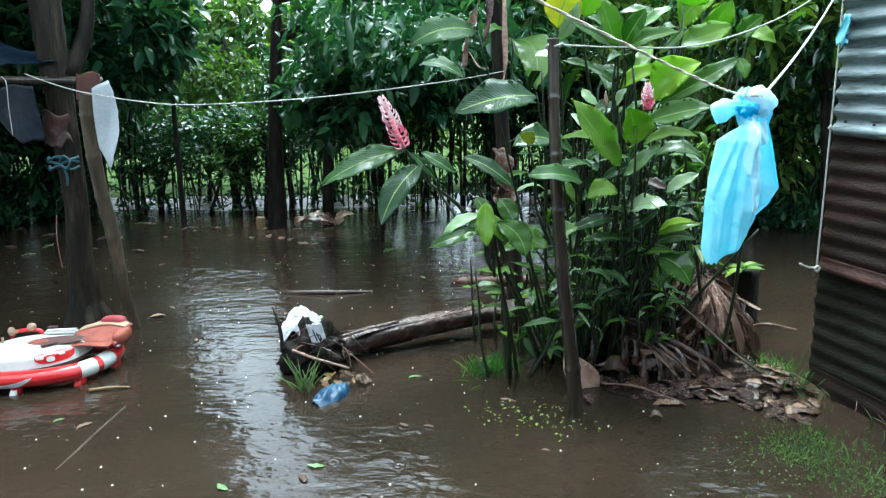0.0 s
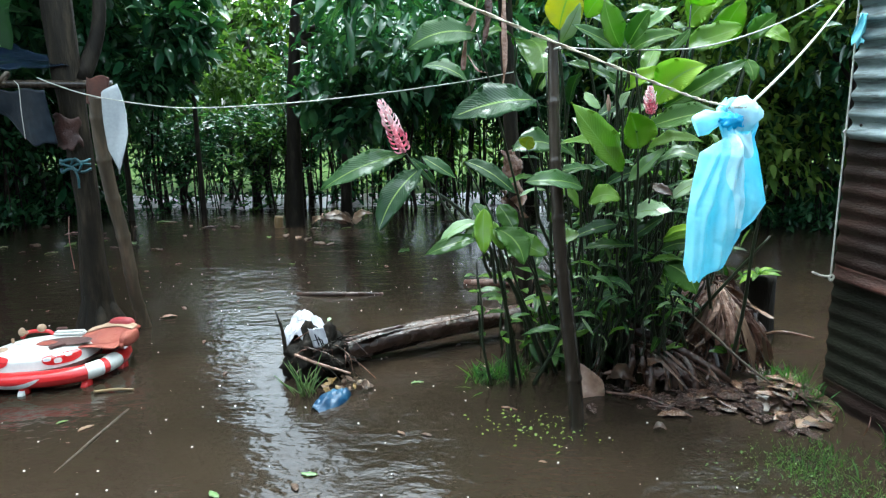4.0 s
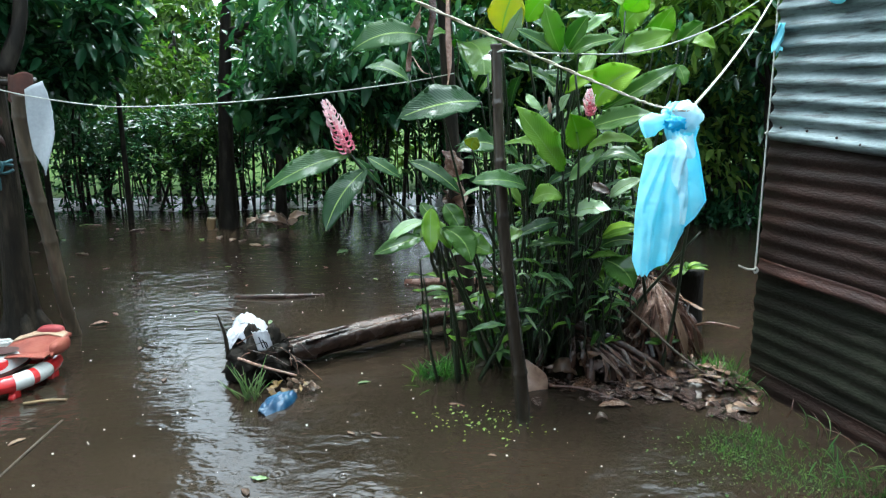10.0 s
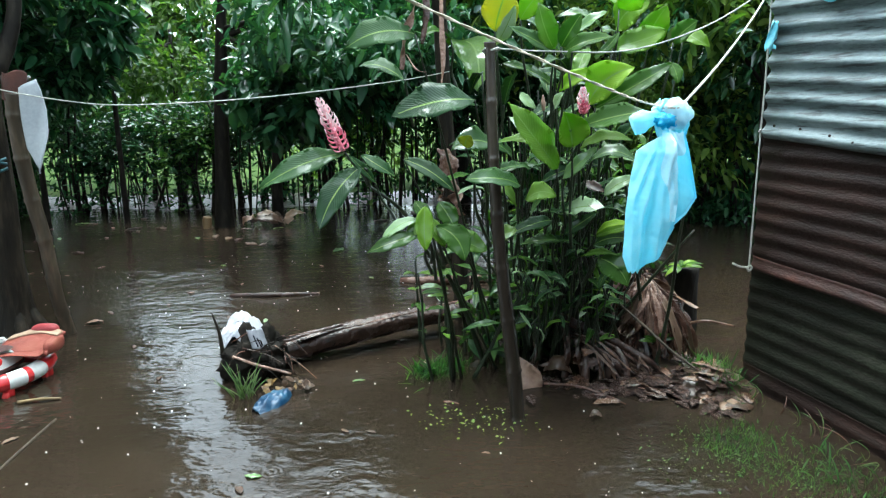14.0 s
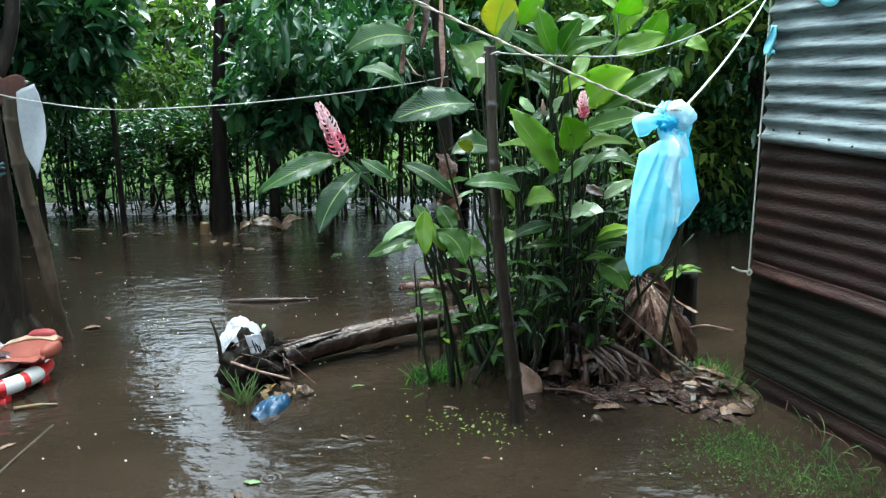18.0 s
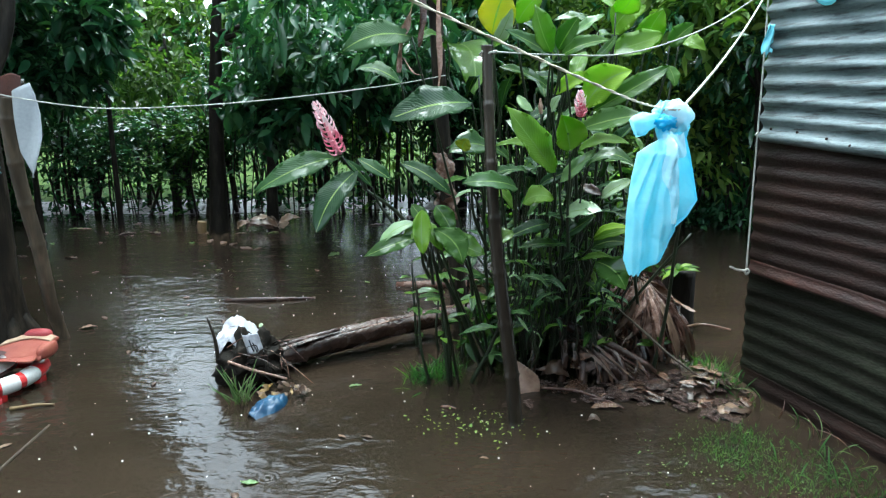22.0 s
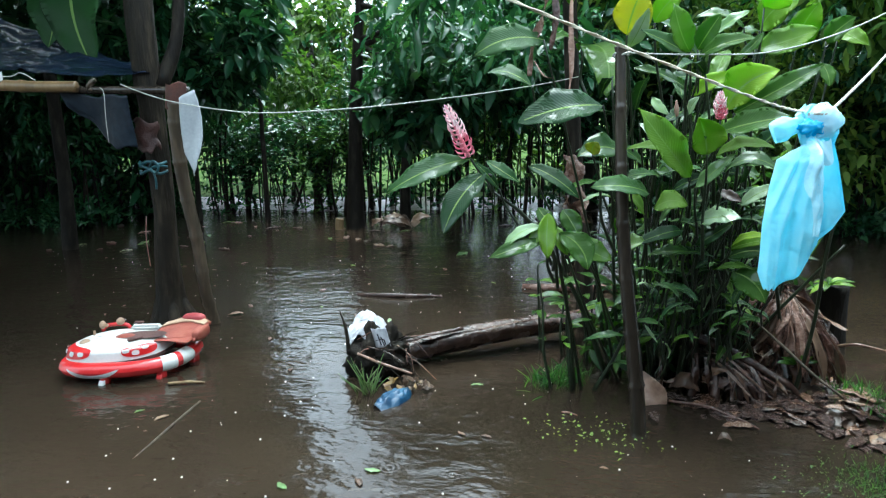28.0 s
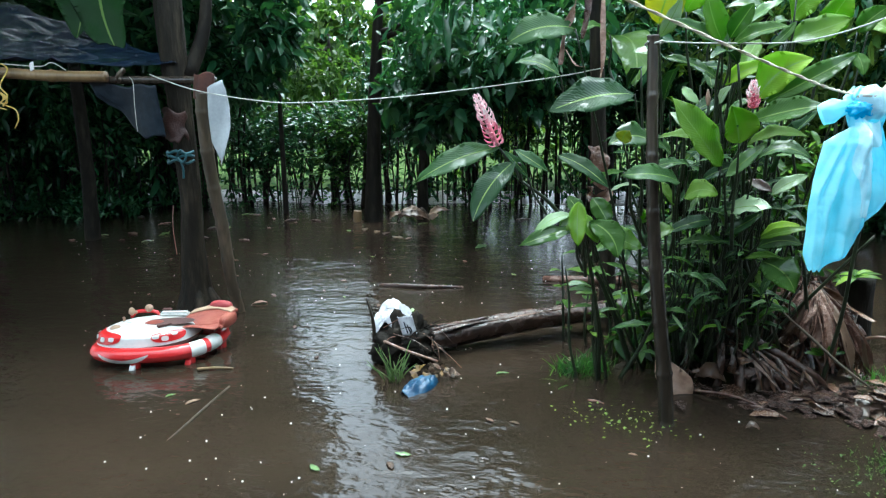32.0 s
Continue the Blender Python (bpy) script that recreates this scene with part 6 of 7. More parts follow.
part("lever", rounded_box((0.03, 0.09, 0.012), (WX + 0.08, WY - 0.09, 0.209), 0.004, -0.6), M_DARKHOLE, tray, "dark fold lever")
part("buckle", rounded_box((0.06, 0.03, 0.012), (WX - 0.04, WY + 0.15, 0.232), 0.004, 0.1), M_DARKHOLE, tray, "dark buckle")


def ball(centre, r, flat=1.0, n=14):
    bm = bmesh.new()
    bmesh.ops.create_uvsphere(bm, u_segments=n, v_segments=n // 2 + 2, radius=r)
    bmesh.ops.scale(bm, vec=(1, 1, flat), verts=bm.verts)
    bmesh.ops.translate(bm, vec=centre, verts=bm.verts)
    for f in bm.faces:
        f.smooth = True
    return bm


toy_bar = part("toy_bar", tube([(WX - 0.27, WY + 0.10, 0.19), (WX - 0.23, WY + 0.11, 0.222), (WX - 0.12, WY + 0.13, 0.222), (WX - 0.09, WY + 0.14, 0.19)], 0.012, 8), M_RED, tray, "red toy bar")
part("toy_ball", ball((WX - 0.15, WY + 0.12, 0.245), 0.026, 0.9), M_TAN, toy_bar, "peach toy ball")
part("toy_figure", ball((WX - 0.25, WY + 0.08, 0.232), 0.02, 1.3), M_TAN, toy_bar, "peach toy figure")
part("toy_figure", rounded_box((0.05, 0.02, 0.02), (WX - 0.23, WY + 0.07, 0.232), 0.006, 0.3), M_TAN, toy_bar, "peach toy figure")
part("toy_peg", tube([(WX - 0.24, WY - 0.02, 0.19), (WX - 0.24, WY - 0.02, 0.226)], 0.008, 8), M_TAN, tray, "peach toy peg")
part("toy_button", ball((WX - 0.22, WY - 0.14, 0.196), 0.032, 0.55), M_TAN, tray, "peach round toy button")


def pillow(u, v, c, size):
    """A soft cushion with rounded corners."""
    a, b = 2 * math.pi * u, math.pi * (v - 0.5)
    d = [math.cos(a) * math.cos(b), math.sin(a) * math.cos(b), math.sin(b)]
    k = sum(abs(t) ** 3 for t in d) ** (-1 / 3)
    return tuple(c[i] + size[i] * d[i] * k for i in range(3))


def seat_back(u, v):
    """A wide padded flap, open to the front, sagging between its raised ends."""
    x = 0.12 + 0.28 * u
    y = -0.03 + 0.22 * v + 0.05 * math.sin(math.pi * u)
    z = 0.165 + 0.055 * math.sin(math.pi * 0.55 * v) + 0.022 * math.sin(math.pi * u) * v + 0.006 * noise.noise(Vector((u * 6, v * 6, 3)))
    return (WX + x + 0.06 * y, WY + y + 0.14 * x, z)


back = part("seat_back", sheet(seat_back, 30, 16, 0.02), M_CLOTH, walker, "padded faded red seat back")
part("band", sheet(lambda u, v: tuple(Vector(seat_back(0.02 + 0.96 * u, 0.62 + 0.3 * v)) + Vector((0, -0.004, 0.006))), 24, 5, 0.004), M_TAN, back, "tan band across the seat back")
part("crest", sheet(lambda u, v: pillow(u, v, (WX + 0.29, WY + 0.25, 0.225), (0.078, 0.04, 0.042)), 28, 18, uv=False), M_REDCLOTH, back, "red padded head rest")
part("side_pad", sheet(lambda u, v: pillow(u, v, (WX + 0.39, WY + 0.14, 0.18), (0.033, 0.09, 0.04)), 24, 16, uv=False), M_CLOTH, back, "padded side of the seat back")
part("seat_cloth", sheet(lambda u, v: (WX + 0.12 + 0.26 * u, WY - 0.06 + 0.14 * v + 0.03 * u, 0.172 + 0.012 * math.sin(4 * u + 3 * v) + 0.01 * u), 12, 8, 0.006), M_CLOTH, walker, "crumpled red seat cloth")
for a in (-92, -40, 20, 90, 150):
    p = Vector(ring_point(radians(a), 0, 0.0, 0.02))
    caster = part("caster", tube([(p.x, p.y, 0.06), (p.x, p.y, 0.0)], 0.03, 12), M_RED, walker, "red caster housing")
    part("wheel", tube([(p.x - 0.016, p.y - 0.012, -0.005), (p.x + 0.016, p.y - 0.012, -0.005)], 0.034, 16), M_WHITE if a == -92 else M_RED, caster, "small plastic wheel")

walker.scale = (0.87, 0.9, 0.92)


# ---- shelter cloths ----
def drape(fn, mat, name, label, category, nu=16, nv=16):
    return tagged(part(name, sheet(fn, nu, nv, 0.0015), mat), label, category)


drape(lambda u, v: (-1.985 + 0.12 * u - 0.02 * v, 3.985 - 0.02 * math.sin(5 * u), 1.555 - 0.14 * v - 0.01 * math.sin(7 * u)), M_ORANGE, "cloth", "faded orange cloth tied over the beam end", "cloth")
def torn(u, v):
    """Straight along the prop, bulging on the free side, torn to a point below."""
    left = -1.892 + 0.004 * v if v < 0.7 else -1.889 + 0.055 * (v - 0.7) / 0.3
    right = (-1.80, -1.772, -1.76, -1.762, -1.795, -1.832)
    k = min(int(v * 5), 4)
    edge = right[k] + (right[k + 1] - right[k]) * (v * 5 - k) + 0.006 * noise.noise(Vector((v * 14, 2, 0)))
    return (left + (edge - left) * u, 3.95 - 0.012 * math.sin(4 * u + 5 * v) - 0.01 * v, 1.515 - 0.5 * v - 0.045 * (1 - u) * (1 - v))


drape(torn, M_GREYFILM, "plastic_scrap", "torn white plastic hanging from the beam end", "plastic", 14, 24)
drape(lambda u, v: (-2.285 + 0.16 * u + 0.012 * math.sin(9 * v), 4.098 - 0.03 * math.sin(math.pi * u) + 0.003 * math.sin(14 * v + 5 * u), 1.345 - (0.19 + 0.05 * noise.noise(Vector((u * 4, 1, 2)))) * v + 0.02 * math.sin(6 * u) * (1 - v)), M_DARKCLOTH, "cloth", "orange cloth, coloured as in shade, bound round the post", "cloth")
for k, (z, dip) in enumerate(((1.085, 0.012), (1.055, -0.01), (1.03, 0.016))):
    rope("rag", [(-2.30, 4.15, z), (-2.27, 4.105, z - dip), (-2.21, 4.092, z + dip * 0.5), (-2.15, 4.105, z - dip), (-2.12, 4.15, z)], 0.009, M_TEAL, "teal rag wound round the post", "rag", 8, 6)
rope("rag", [(-2.20, 4.085, 1.06), (-2.165, 4.07, 1.095), (-2.135, 4.075, 1.06), (-2.16, 4.075, 1.02), (-2.195, 4.08, 1.05)], 0.008, M_TEAL, "looped knot of the teal rag", "rag", 8, 6)
rope("rag", [(-2.18, 4.085, 1.03), (-2.165, 4.08, 0.98), (-2.17, 4.085, 0.92)], 0.007, M_TEAL, "loose end of the teal rag", "rag", 8, 6)
drape(lambda u, v: (-2.70 + 0.47 * u + 0.03 * v * (1 - u), 4.0 + 0.03 * math.sin(5 * u) + 0.06 * v, 1.515 - 0.03 * u - (0.09 + 0.22 * min(1.0, u * 1.6)) * v + 0.012 * math.sin(9 * u + 6 * v) + 0.02 * noise.noise(Vector((u * 5, v * 3, 3)))), M_NAVY, "sheeting", "dark blue plastic sagging under the beam", "plastic sheet", 28, 18)
drape(lambda u, v: (-4.05 + 0.72 * u + 0.16 * u * v, 3.74 + 0.06 * u - 0.05 * v, 1.745 - 0.075 * u - 0.19 * v * u ** 1.5 + 0.012 * math.sin(9 * u)), M_WHITE, "plastic_scrap", "white plastic sheet folded over the bamboo beam", "plastic", 24, 10)
rope("rope", [(-3.17, 3.83, 1.56), (-3.14, 3.80, 1.63), (-3.11, 3.86, 1.60), (-3.14, 3.82, 1.50), (-3.10, 3.82, 1.44), (-3.15, 3.82, 1.40), (-3.06, 3.82, 1.36), (-3.05, 3.82, 1.30), (-3.08, 3.82, 1.25)], 0.0042, M_YELLOW, "yellow rope tied round the bamboo beam")
rope("rope", [(-3.15, 3.80, 1.60), (-3.17, 3.81, 1.50), (-3.13, 3.82, 1.43), (-3.17, 3.82, 1.38), (-3.12, 3.82, 1.36)], 0.004, M_YELLOW, "yellow rope tied round the bamboo beam")
rope("string", [(-2.285, 4.13, 0.74), (-2.295, 4.12, 0.6), (-2.28, 4.11, 0.42)], 0.0025, M_DRYFIBRE, "loose string hanging down the post", "string")
rope("lashing", [(-2.50, 4.02, 1.52), (-2.47, 3.97, 1.55), (-2.45, 3.99, 1.585), (-2.48, 4.05, 1.58), (-2.51, 4.03, 1.54), (-2.46, 3.975, 1.53)], 0.011, M_OLDBAMBOO, "brown strip lashed round the beam end", "lashing", 7, 5)
rope("string", [(-3.30, 3.92, 1.645), (-3.1, 3.92, 1.625), (-2.95, 3.94, 1.615), (-2.88, 3.95, 1.635), (-2.80, 3.96, 1.59)], 0.003, M_ROPE, "pale string lying along the beam", "string")
drape(lambda u, v: (-3.02 + 0.03 * u, 3.935 - 0.012 * math.sin(3 * u), 1.625 - 0.05 * v + 0.02 * u), M_WHITE, "plastic_scrap", "scrap of white plastic on the beam", "plastic", 6, 6)

rope("rope", [(-3.19, 3.80, 1.47), (-3.12, 3.80, 1.45), (-3.10, 3.81, 1.40), (-3.18, 3.81, 1.41), (-3.16, 3.80, 1.47), (-3.09, 3.80, 1.43), (-3.13, 3.81, 1.38)], 0.0042, M_YELLOW, "tangled yellow rope end under the beam")

box = thing("crate", (-3.28, 3.43, -0.05), "green plastic crate half sunk in the flood", "crate")
for dx, dy, sx, sy in ((0, -0.055, 0.17, 0.01), (0, 0.055, 0.17, 0.01), (-0.08, 0, 0.01, 0.11), (0.08, 0, 0.01, 0.11)):
    part("side", rounded_box((sx, sy, 0.11), (-3.28 + dx, 3.43 + dy, 0.005), 0.003), M_GREENBOX, box)
    part("rim", rounded_box((sx + 0.014, sy + 0.012, 0.012), (-3.28 + dx, 3.43 + dy, 0.064), 0.003), M_GREENBOX, box)
part("bottom", rounded_box((0.17, 0.11, 0.01), (-3.28, 3.43, -0.046), 0.003), M_GREENBOX, box)

# ---- rubbish at the end of the trunk ----
rnd = random.Random(15)
roots = thing("root_ball", (-0.62, 3.45, -0.05), "dark tangled root ball of the fallen trunk", "roots")


def clod(u, v):
    a, b = 2 * math.pi * u, math.pi * (v - 0.5)
    d = Vector((math.cos(a) * math.cos(b), math.sin(a) * math.cos(b), math.sin(b)))
    r = 1 + 0.35 * noise.noise(d * 2.2) + 0.2 * noise.noise(d * 6) + 0.12 * noise.noise(d * 15)
    return (-0.66 + 0.15 * d.x * r, 3.49 + 0.15 * d.y * r, 0.09 + 0.16 * d.z * r)


part("clod", sheet(clod, 60, 36, uv=False), M_BARK, roots, "black clod of earth and rotten roots")
for k in range(60):
    a = rnd.uniform(0, 2 * math.pi)
    c = Vector((-0.62 + 0.13 * math.cos(a), 3.45 + 0.11 * math.sin(a), rnd.uniform(0.04, 0.22)))
    e = c + Vector((rnd.uniform(-0.13, 0.22), rnd.uniform(-0.14, 0.06), rnd.uniform(-0.14, 0.1)))
    e.z = max(e.z, -0.01)
    part("root", tube([c, c.lerp(e, 0.5) + Vector((rnd.uniform(-0.03, 0.03), 0, rnd.uniform(0, 0.04))), e], [0.004, 0.003, 0.001], 5, 0.1, k, 4), (M_BARK, M_LOG, M_BARK, M_LOG, M_DRYFIBRE)[k % 5], roots)

def crumple(u, v):
    x, y = -0.815 + 0.215 * u + 0.02 * noise.noise(Vector((v * 4, u, 3))), 3.62 - 0.2 * v
    z = 0.15 + 0.155 * (1 - 0.75 * ((u - 0.48) * 1.9) ** 2) * (1 - 0.8 * ((v - 0.45) * 1.6) ** 2)
    return (x, y, z + 0.04 * noise.noise(Vector((u * 4, v * 4, 1))) + 0.018 * noise.noise(Vector((u * 14, v * 14, 4))))


cover = part("plastic_scrap", sheet(crumple, 34, 28, 0.0015), M_CRINKLE)
tagged(cover, "crumpled white plastic draped on the root ball", "plastic")
flap = part("plastic_scrap", sheet(lambda u, v: (-0.655 + 0.075 * u + 0.025 * v, 3.37 - 0.015 * math.sin(5 * u), 0.285 - 0.10 * v + 0.012 * noise.noise(Vector((u * 5, v * 5, 7)))), 14, 14, 0.0015), M_CRINKLE)
tagged(flap, "dirty white plastic flap hanging off the root ball", "plastic")
for k in range(3):
    part("smudge", sheet(lambda u, v: (-0.64 + 0.018 * k + 0.006 * u + 0.02 * v, 3.3645 - 0.015 * math.sin(5 * (0.14 * k)), 0.27 - 0.012 * (k % 3) - (0.05 + 0.01 * (k % 2)) * v), 2, 6, 0.001), M_BLACK, flap, "dark print mark")
for k in range(30):
    p = Vector((-0.48 + rnd.uniform(-0.09, 0.13), 3.24 + rnd.uniform(-0.03, 0.06), rnd.uniform(0.0, 0.06)))
    flake = part("debris", leaf_blade(p, p + Vector((rnd.uniform(-0.05, 0.05), rnd.uniform(-0.04, 0.02), rnd.uniform(-0.01, 0.04))), rnd.uniform(0.014, 0.036), 0.05, 0.2, (0, -0.6, 0.8), 0.12, k, nu=3, nv=6), M_OCHRE if k % 3 == 1 else M_DRYLEAF)
    tagged(flake, "ochre flake of sodden debris by the roots", "debris", "debris by the roots")


def blue_film(u, v):
    p = Vector((-0.56, 3.03, 0)) + Vector((0.115, 0.20, 0)) * u + Vector((0.045, -0.035, 0)) * (v - 0.5) * 2 * (0.7 + 0.5 * math.sin(math.pi * u))
    z = -0.012 + (0.042 + 0.022 * u) * math.sin(math.pi * min(1, max(0, v))) ** 0.7 * math.sin(math.pi * (0.12 + 0.76 * u)) ** 0.6
    return (p.x, p.y, z + 0.016 * noise.noise(Vector((u * 4, v * 4, 2))) + 0.008 * noise.noise(Vector((u * 11, v * 11, 5))))


blue_scrap = part("plastic_bag", sheet(blue_film, 34, 26, 0.001), M_BLUE)
tagged(blue_scrap, "crumpled blue plastic bag floating by the roots", "bag")
stick = part("stick", tube([(-0.72, 3.33, 0.16), (-0.6, 3.30, 0.125), (-0.43, 3.27, 0.085)], [0.008, 0.008, 0.006], 8, 0.15, 4), M_DRYFIBRE)
tagged(stick, "broken pale stick lying across the roots", "stick")
stick = part("stick", tube([(-0.79, 3.42, 0.12), (-0.80, 3.42, 0.25), (-0.83, 3.42, 0.36)], [0.012, 0.009, 0.003], 7, 0.15, 5), M_PALEBARK)
tagged(stick, "thin upright twig beside the white plastic", "stick")


# ---- dry heap under the ginger ----
heap = thing("banana_stump", (1.42, 3.6, 0.0), "collapsed banana stump wrapped in dry brown leaves", "stump")
part("stump", tube([(1.42, 3.62, -0.05), (1.41, 3.61, 0.2), (1.385, 3.58, 0.42)], [0.17, 0.11, 0.03], 14, 0.2, 3), M_LOG, heap)
rnd = random.Random(8)
for k in range(110):
    a = rnd.uniform(-math.pi, math.pi)
    h = rnd.choice((0.46, 0.44, 0.4, 0.32, 0.24))
    w = 0.03 + 0.28 * (0.48 - h)
    top = Vector((1.40 - 0.04 * (h - 0.2) + w * math.cos(a), 3.58 + w * math.sin(a), h + rnd.uniform(-0.02, 0.03)))
    spread = w + rnd.uniform(0.05, 0.2)
    foot = Vector((1.42 + spread * math.cos(a + rnd.gauss(0, 0.3)), 3.56 + spread * 0.8 * math.sin(a + rnd.gauss(0, 0.3)), max(0.02, h - rnd.uniform(0.12, 0.36))))
    m1 = top.lerp(foot, 0.35) + Vector((rnd.gauss(0, 0.025), rnd.gauss(0, 0.025), rnd.gauss(0, 0.02)))
    m2 = top.lerp(foot, 0.7) + Vector((rnd.gauss(0, 0.03), rnd.gauss(0, 0.03), rnd.gauss(0, 0.02)))
    strip([top, m1, m2, foot], rnd.choice((0.014, 0.024, 0.036, 0.055)), 500 + k, M_DRYFIBRE if k % 3 else M_LITTER, heap, "dry_leaf")
for k in range(9):
    f = k / 8
    a = Vector((0.96 + 0.36 * f + rnd.gauss(0, 0.015), 3.36 - 0.06 * f, 0.20 - 0.10 * f))
    e = a + Vector((rnd.uniform(-0.02, 0.06), rnd.uniform(-0.10, -0.04), -a.z + rnd.uniform(-0.02, 0.03)))
    strip([a, a.lerp(e, 0.5) + Vector((rnd.gauss(0, 0.015), -0.02, 0.01)), e], rnd.uniform(0.012, 0.035), 600 + k, M_LITTER if k % 3 else M_LOG, heap, "dry_leaf")
for k in range(9):
    a = Vector((0.95 + rnd.uniform(-0.02, 0.04), 3.41, 0.20 + rnd.uniform(-0.02, 0.02)))
    e = Vector((1.16 + 0.028 * k, 3.20 + 0.012 * k, rnd.uniform(0.02, 0.06)))
    strip([a, a.lerp(e, 0.4) + Vector((0, 0, 0.03 + rnd.uniform(-0.01, 0.02))), a.lerp(e, 0.75) + Vector((0, 0, 0.02)), e], rnd.uniform(0.012, 0.026), 660 + k, (M_LITTER, M_LOG, M_DRYFIBRE)[k % 3], heap, "dry_leaf")
for k in range(24):
    f = (k * 7 % 24) / 23
    e = Vector((1.25 + 0.42 * f + rnd.gauss(0, 0.015), 3.44 - 0.24 * math.sin(math.pi * f) * 0.5 + rnd.gauss(0, 0.015), 0.30 - 0.27 * f ** 0.8 + rnd.gauss(0, 0.03)))
    part("dry_leaf", leaf_blade((1.385 + rnd.gauss(0, 0.012), 3.50 + rnd.gauss(0, 0.012), 0.475 + rnd.gauss(0, 0.012)), e, rnd.uniform(0.03, 0.06), rnd.uniform(0.08, 0.18), 0.9, (0.1, -0.85, 0.5), 0.12, 1700 + k, 0.001, 0.65, 6, 14), (M_DRYFIBRE, M_DRYLEAF, M_DRYFIBRE)[k % 3], heap)
part("dead_stalk", tube([(0.79, 3.37, 0.20), (0.785, 3.33, 0.12), (0.775, 3.3, 0.02)], [0.012, 0.016, 0.012], 8, 0.2, 63), M_LITTER, heap)
for k in range(10):
    c = Vector((0.85 + rnd.uniform(-0.04, 0.34), 3.38 + rnd.uniform(-0.05, 0.05), rnd.uniform(0.02, 0.1)))
    part("dry_leaf", leaf_blade(c, c + Vector((rnd.uniform(-0.1, 0.1), -0.06, rnd.uniform(-0.05, 0.06))), rnd.uniform(0.03, 0.06), 0.25, 0.5, (0, -0.7, 0.7), 0.12, 640 + k, nu=4, nv=8), M_LITTER if k % 2 else M_LOG, heap)
part("root", tube([(0.93, 3.47, 0.27), (1.118, 3.4, 0.198), (1.252, 3.35, 0.136), (1.36, 3.3, 0.08), (1.42, 3.28, 0.02)], [0.035, 0.028, 0.02, 0.016, 0.01], 9, 0.25, 81, 8), M_LOG, heap, "dark root arching out of the clump")
for k, (a, b) in enumerate((((1.03, 3.42, 0.19), (1.03, 3.28, -0.02)), ((1.10, 3.4, 0.17), (1.155, 3.31, -0.01)), ((1.2, 3.36, 0.13), (1.24, 3.26, 0.0)), ((0.96, 3.45, 0.22), (0.93, 3.33, -0.02)))):
    part("root", tube([a, Vector(a).lerp(Vector(b), 0.5) + Vector((0.01, -0.015, 0.02)), b], [0.024, 0.02, 0.024], 8, 0.25, 83 + k), M_LOG, heap)
part("dry_leaf", leaf_blade((0.83, 3.36, 0.02), (0.97, 3.32, 0.02), 0.1, 0.5, -0.3, (0, -0.5, 0.85), 0.05, 87, nu=6, nv=12), M_DRYLEAF, heap, "arched brown leaf sheath")
dark_stump = part("tree_stump", tube([(1.87, 4.15, -0.1), (1.865, 4.15, 0.15), (1.87, 4.14, 0.36)], [0.12, 0.10, 0.095], 16, 0.12, 13), M_BARK)
tagged(dark_stump, "dark cut tree stump standing in the water", "stump")
sprout = thing("seedling", (1.8, 4.1, 0.3), "light green seedling growing on the dark stump", "plant")
for k in range(9):
    a = k * 0.7
    p = Vector((1.82, 4.06, 0.37))
    part("leaf", leaf_blade(p, p + Vector((0.13 * math.cos(a), -0.03 + 0.08 * math.sin(a), 0.04 * math.sin(k))), 0.032, 0.15, 0.2, (0, -0.4, 0.9), 0.04, 700 + k, nu=4, nv=8), M_LIME if k % 2 else M_GINGER, sprout)
part("stem", tube([(1.83, 4.08, 0.34), (1.82, 4.06, 0.38)], 0.005, 6), M_STEM, sprout)
fern = thing("fern", (1.4, 3.4, 0.05), "small green fern sprouting from the dry heap", "fern")
for k in range(6):
    a = 0.4 + k * 0.5
    p = Vector((1.40, 3.33, 0.17))
    part("leaf", leaf_blade(p, p + Vector((0.10 * math.cos(a), -0.02, 0.06 * math.sin(a))), 0.024, 0.12, 0.2, (0, -0.8, 0.5), 0.08, 720 + k, nu=4, nv=8), M_GINGER, fern)


def loose_stick(points, r, mat, label):
    ob = part("stick", tube(points, r, 7, 0.12, 6), mat)
    tagged(ob, label, "stick")


loose_stick([(1.19, 3.38, 0.385), (1.33, 3.31, 0.26), (1.45, 3.22, 0.15), (1.62, 3.12, 0.03)], [0.004, 0.007, 0.007, 0.004], M_OLDBAMBOO, "long thin twig leaning on the dry heap")
loose_stick([(0.80, 3.2, 0.02), (0.95, 3.13, 0.03), (1.09, 3.03, 0.01)], [0.008, 0.007, 0.005], M_DRYFIBRE, "bent twig at the edge of the litter")
loose_stick([(1.0, 3.06, 0.02), (1.08, 3.03, 0.015), (1.13, 2.96, 0.01)], [0.006, 0.006, 0.004], M_DRYFIBRE, "short twig at the edge of the litter")
loose_stick([(1.86, 4.0, 0.03), (1.95, 3.95, 0.06), (2.1, 3.9, 0.04)], [0.01, 0.009, 0.006], M_LITTER, "stick lying between stump and shed")
loose_stick([(-1.44, 3.04, 0.0), (-1.44, 2.74, 0.004), (-1.45, 2.44, -0.004)], [0.005, 0.005, 0.003], M_OLDBAMBOO, "straight bamboo splinter lying in the shallow water")
loose_stick([(-1.70, 3.21, 0.01), (-1.6, 3.235, 0.012), (-1.52, 3.25, 0.006)], [0.009, 0.009, 0.006], M_BAMBOO, "tan stick floating beside the walker")
loose_stick([(-1.15, 5.0, 0.0), (-0.85, 4.955, 0.014), (-0.5, 5.0, 0.002)], [0.018, 0.02, 0.012], M_LOG, "dark branch floating in the flood")
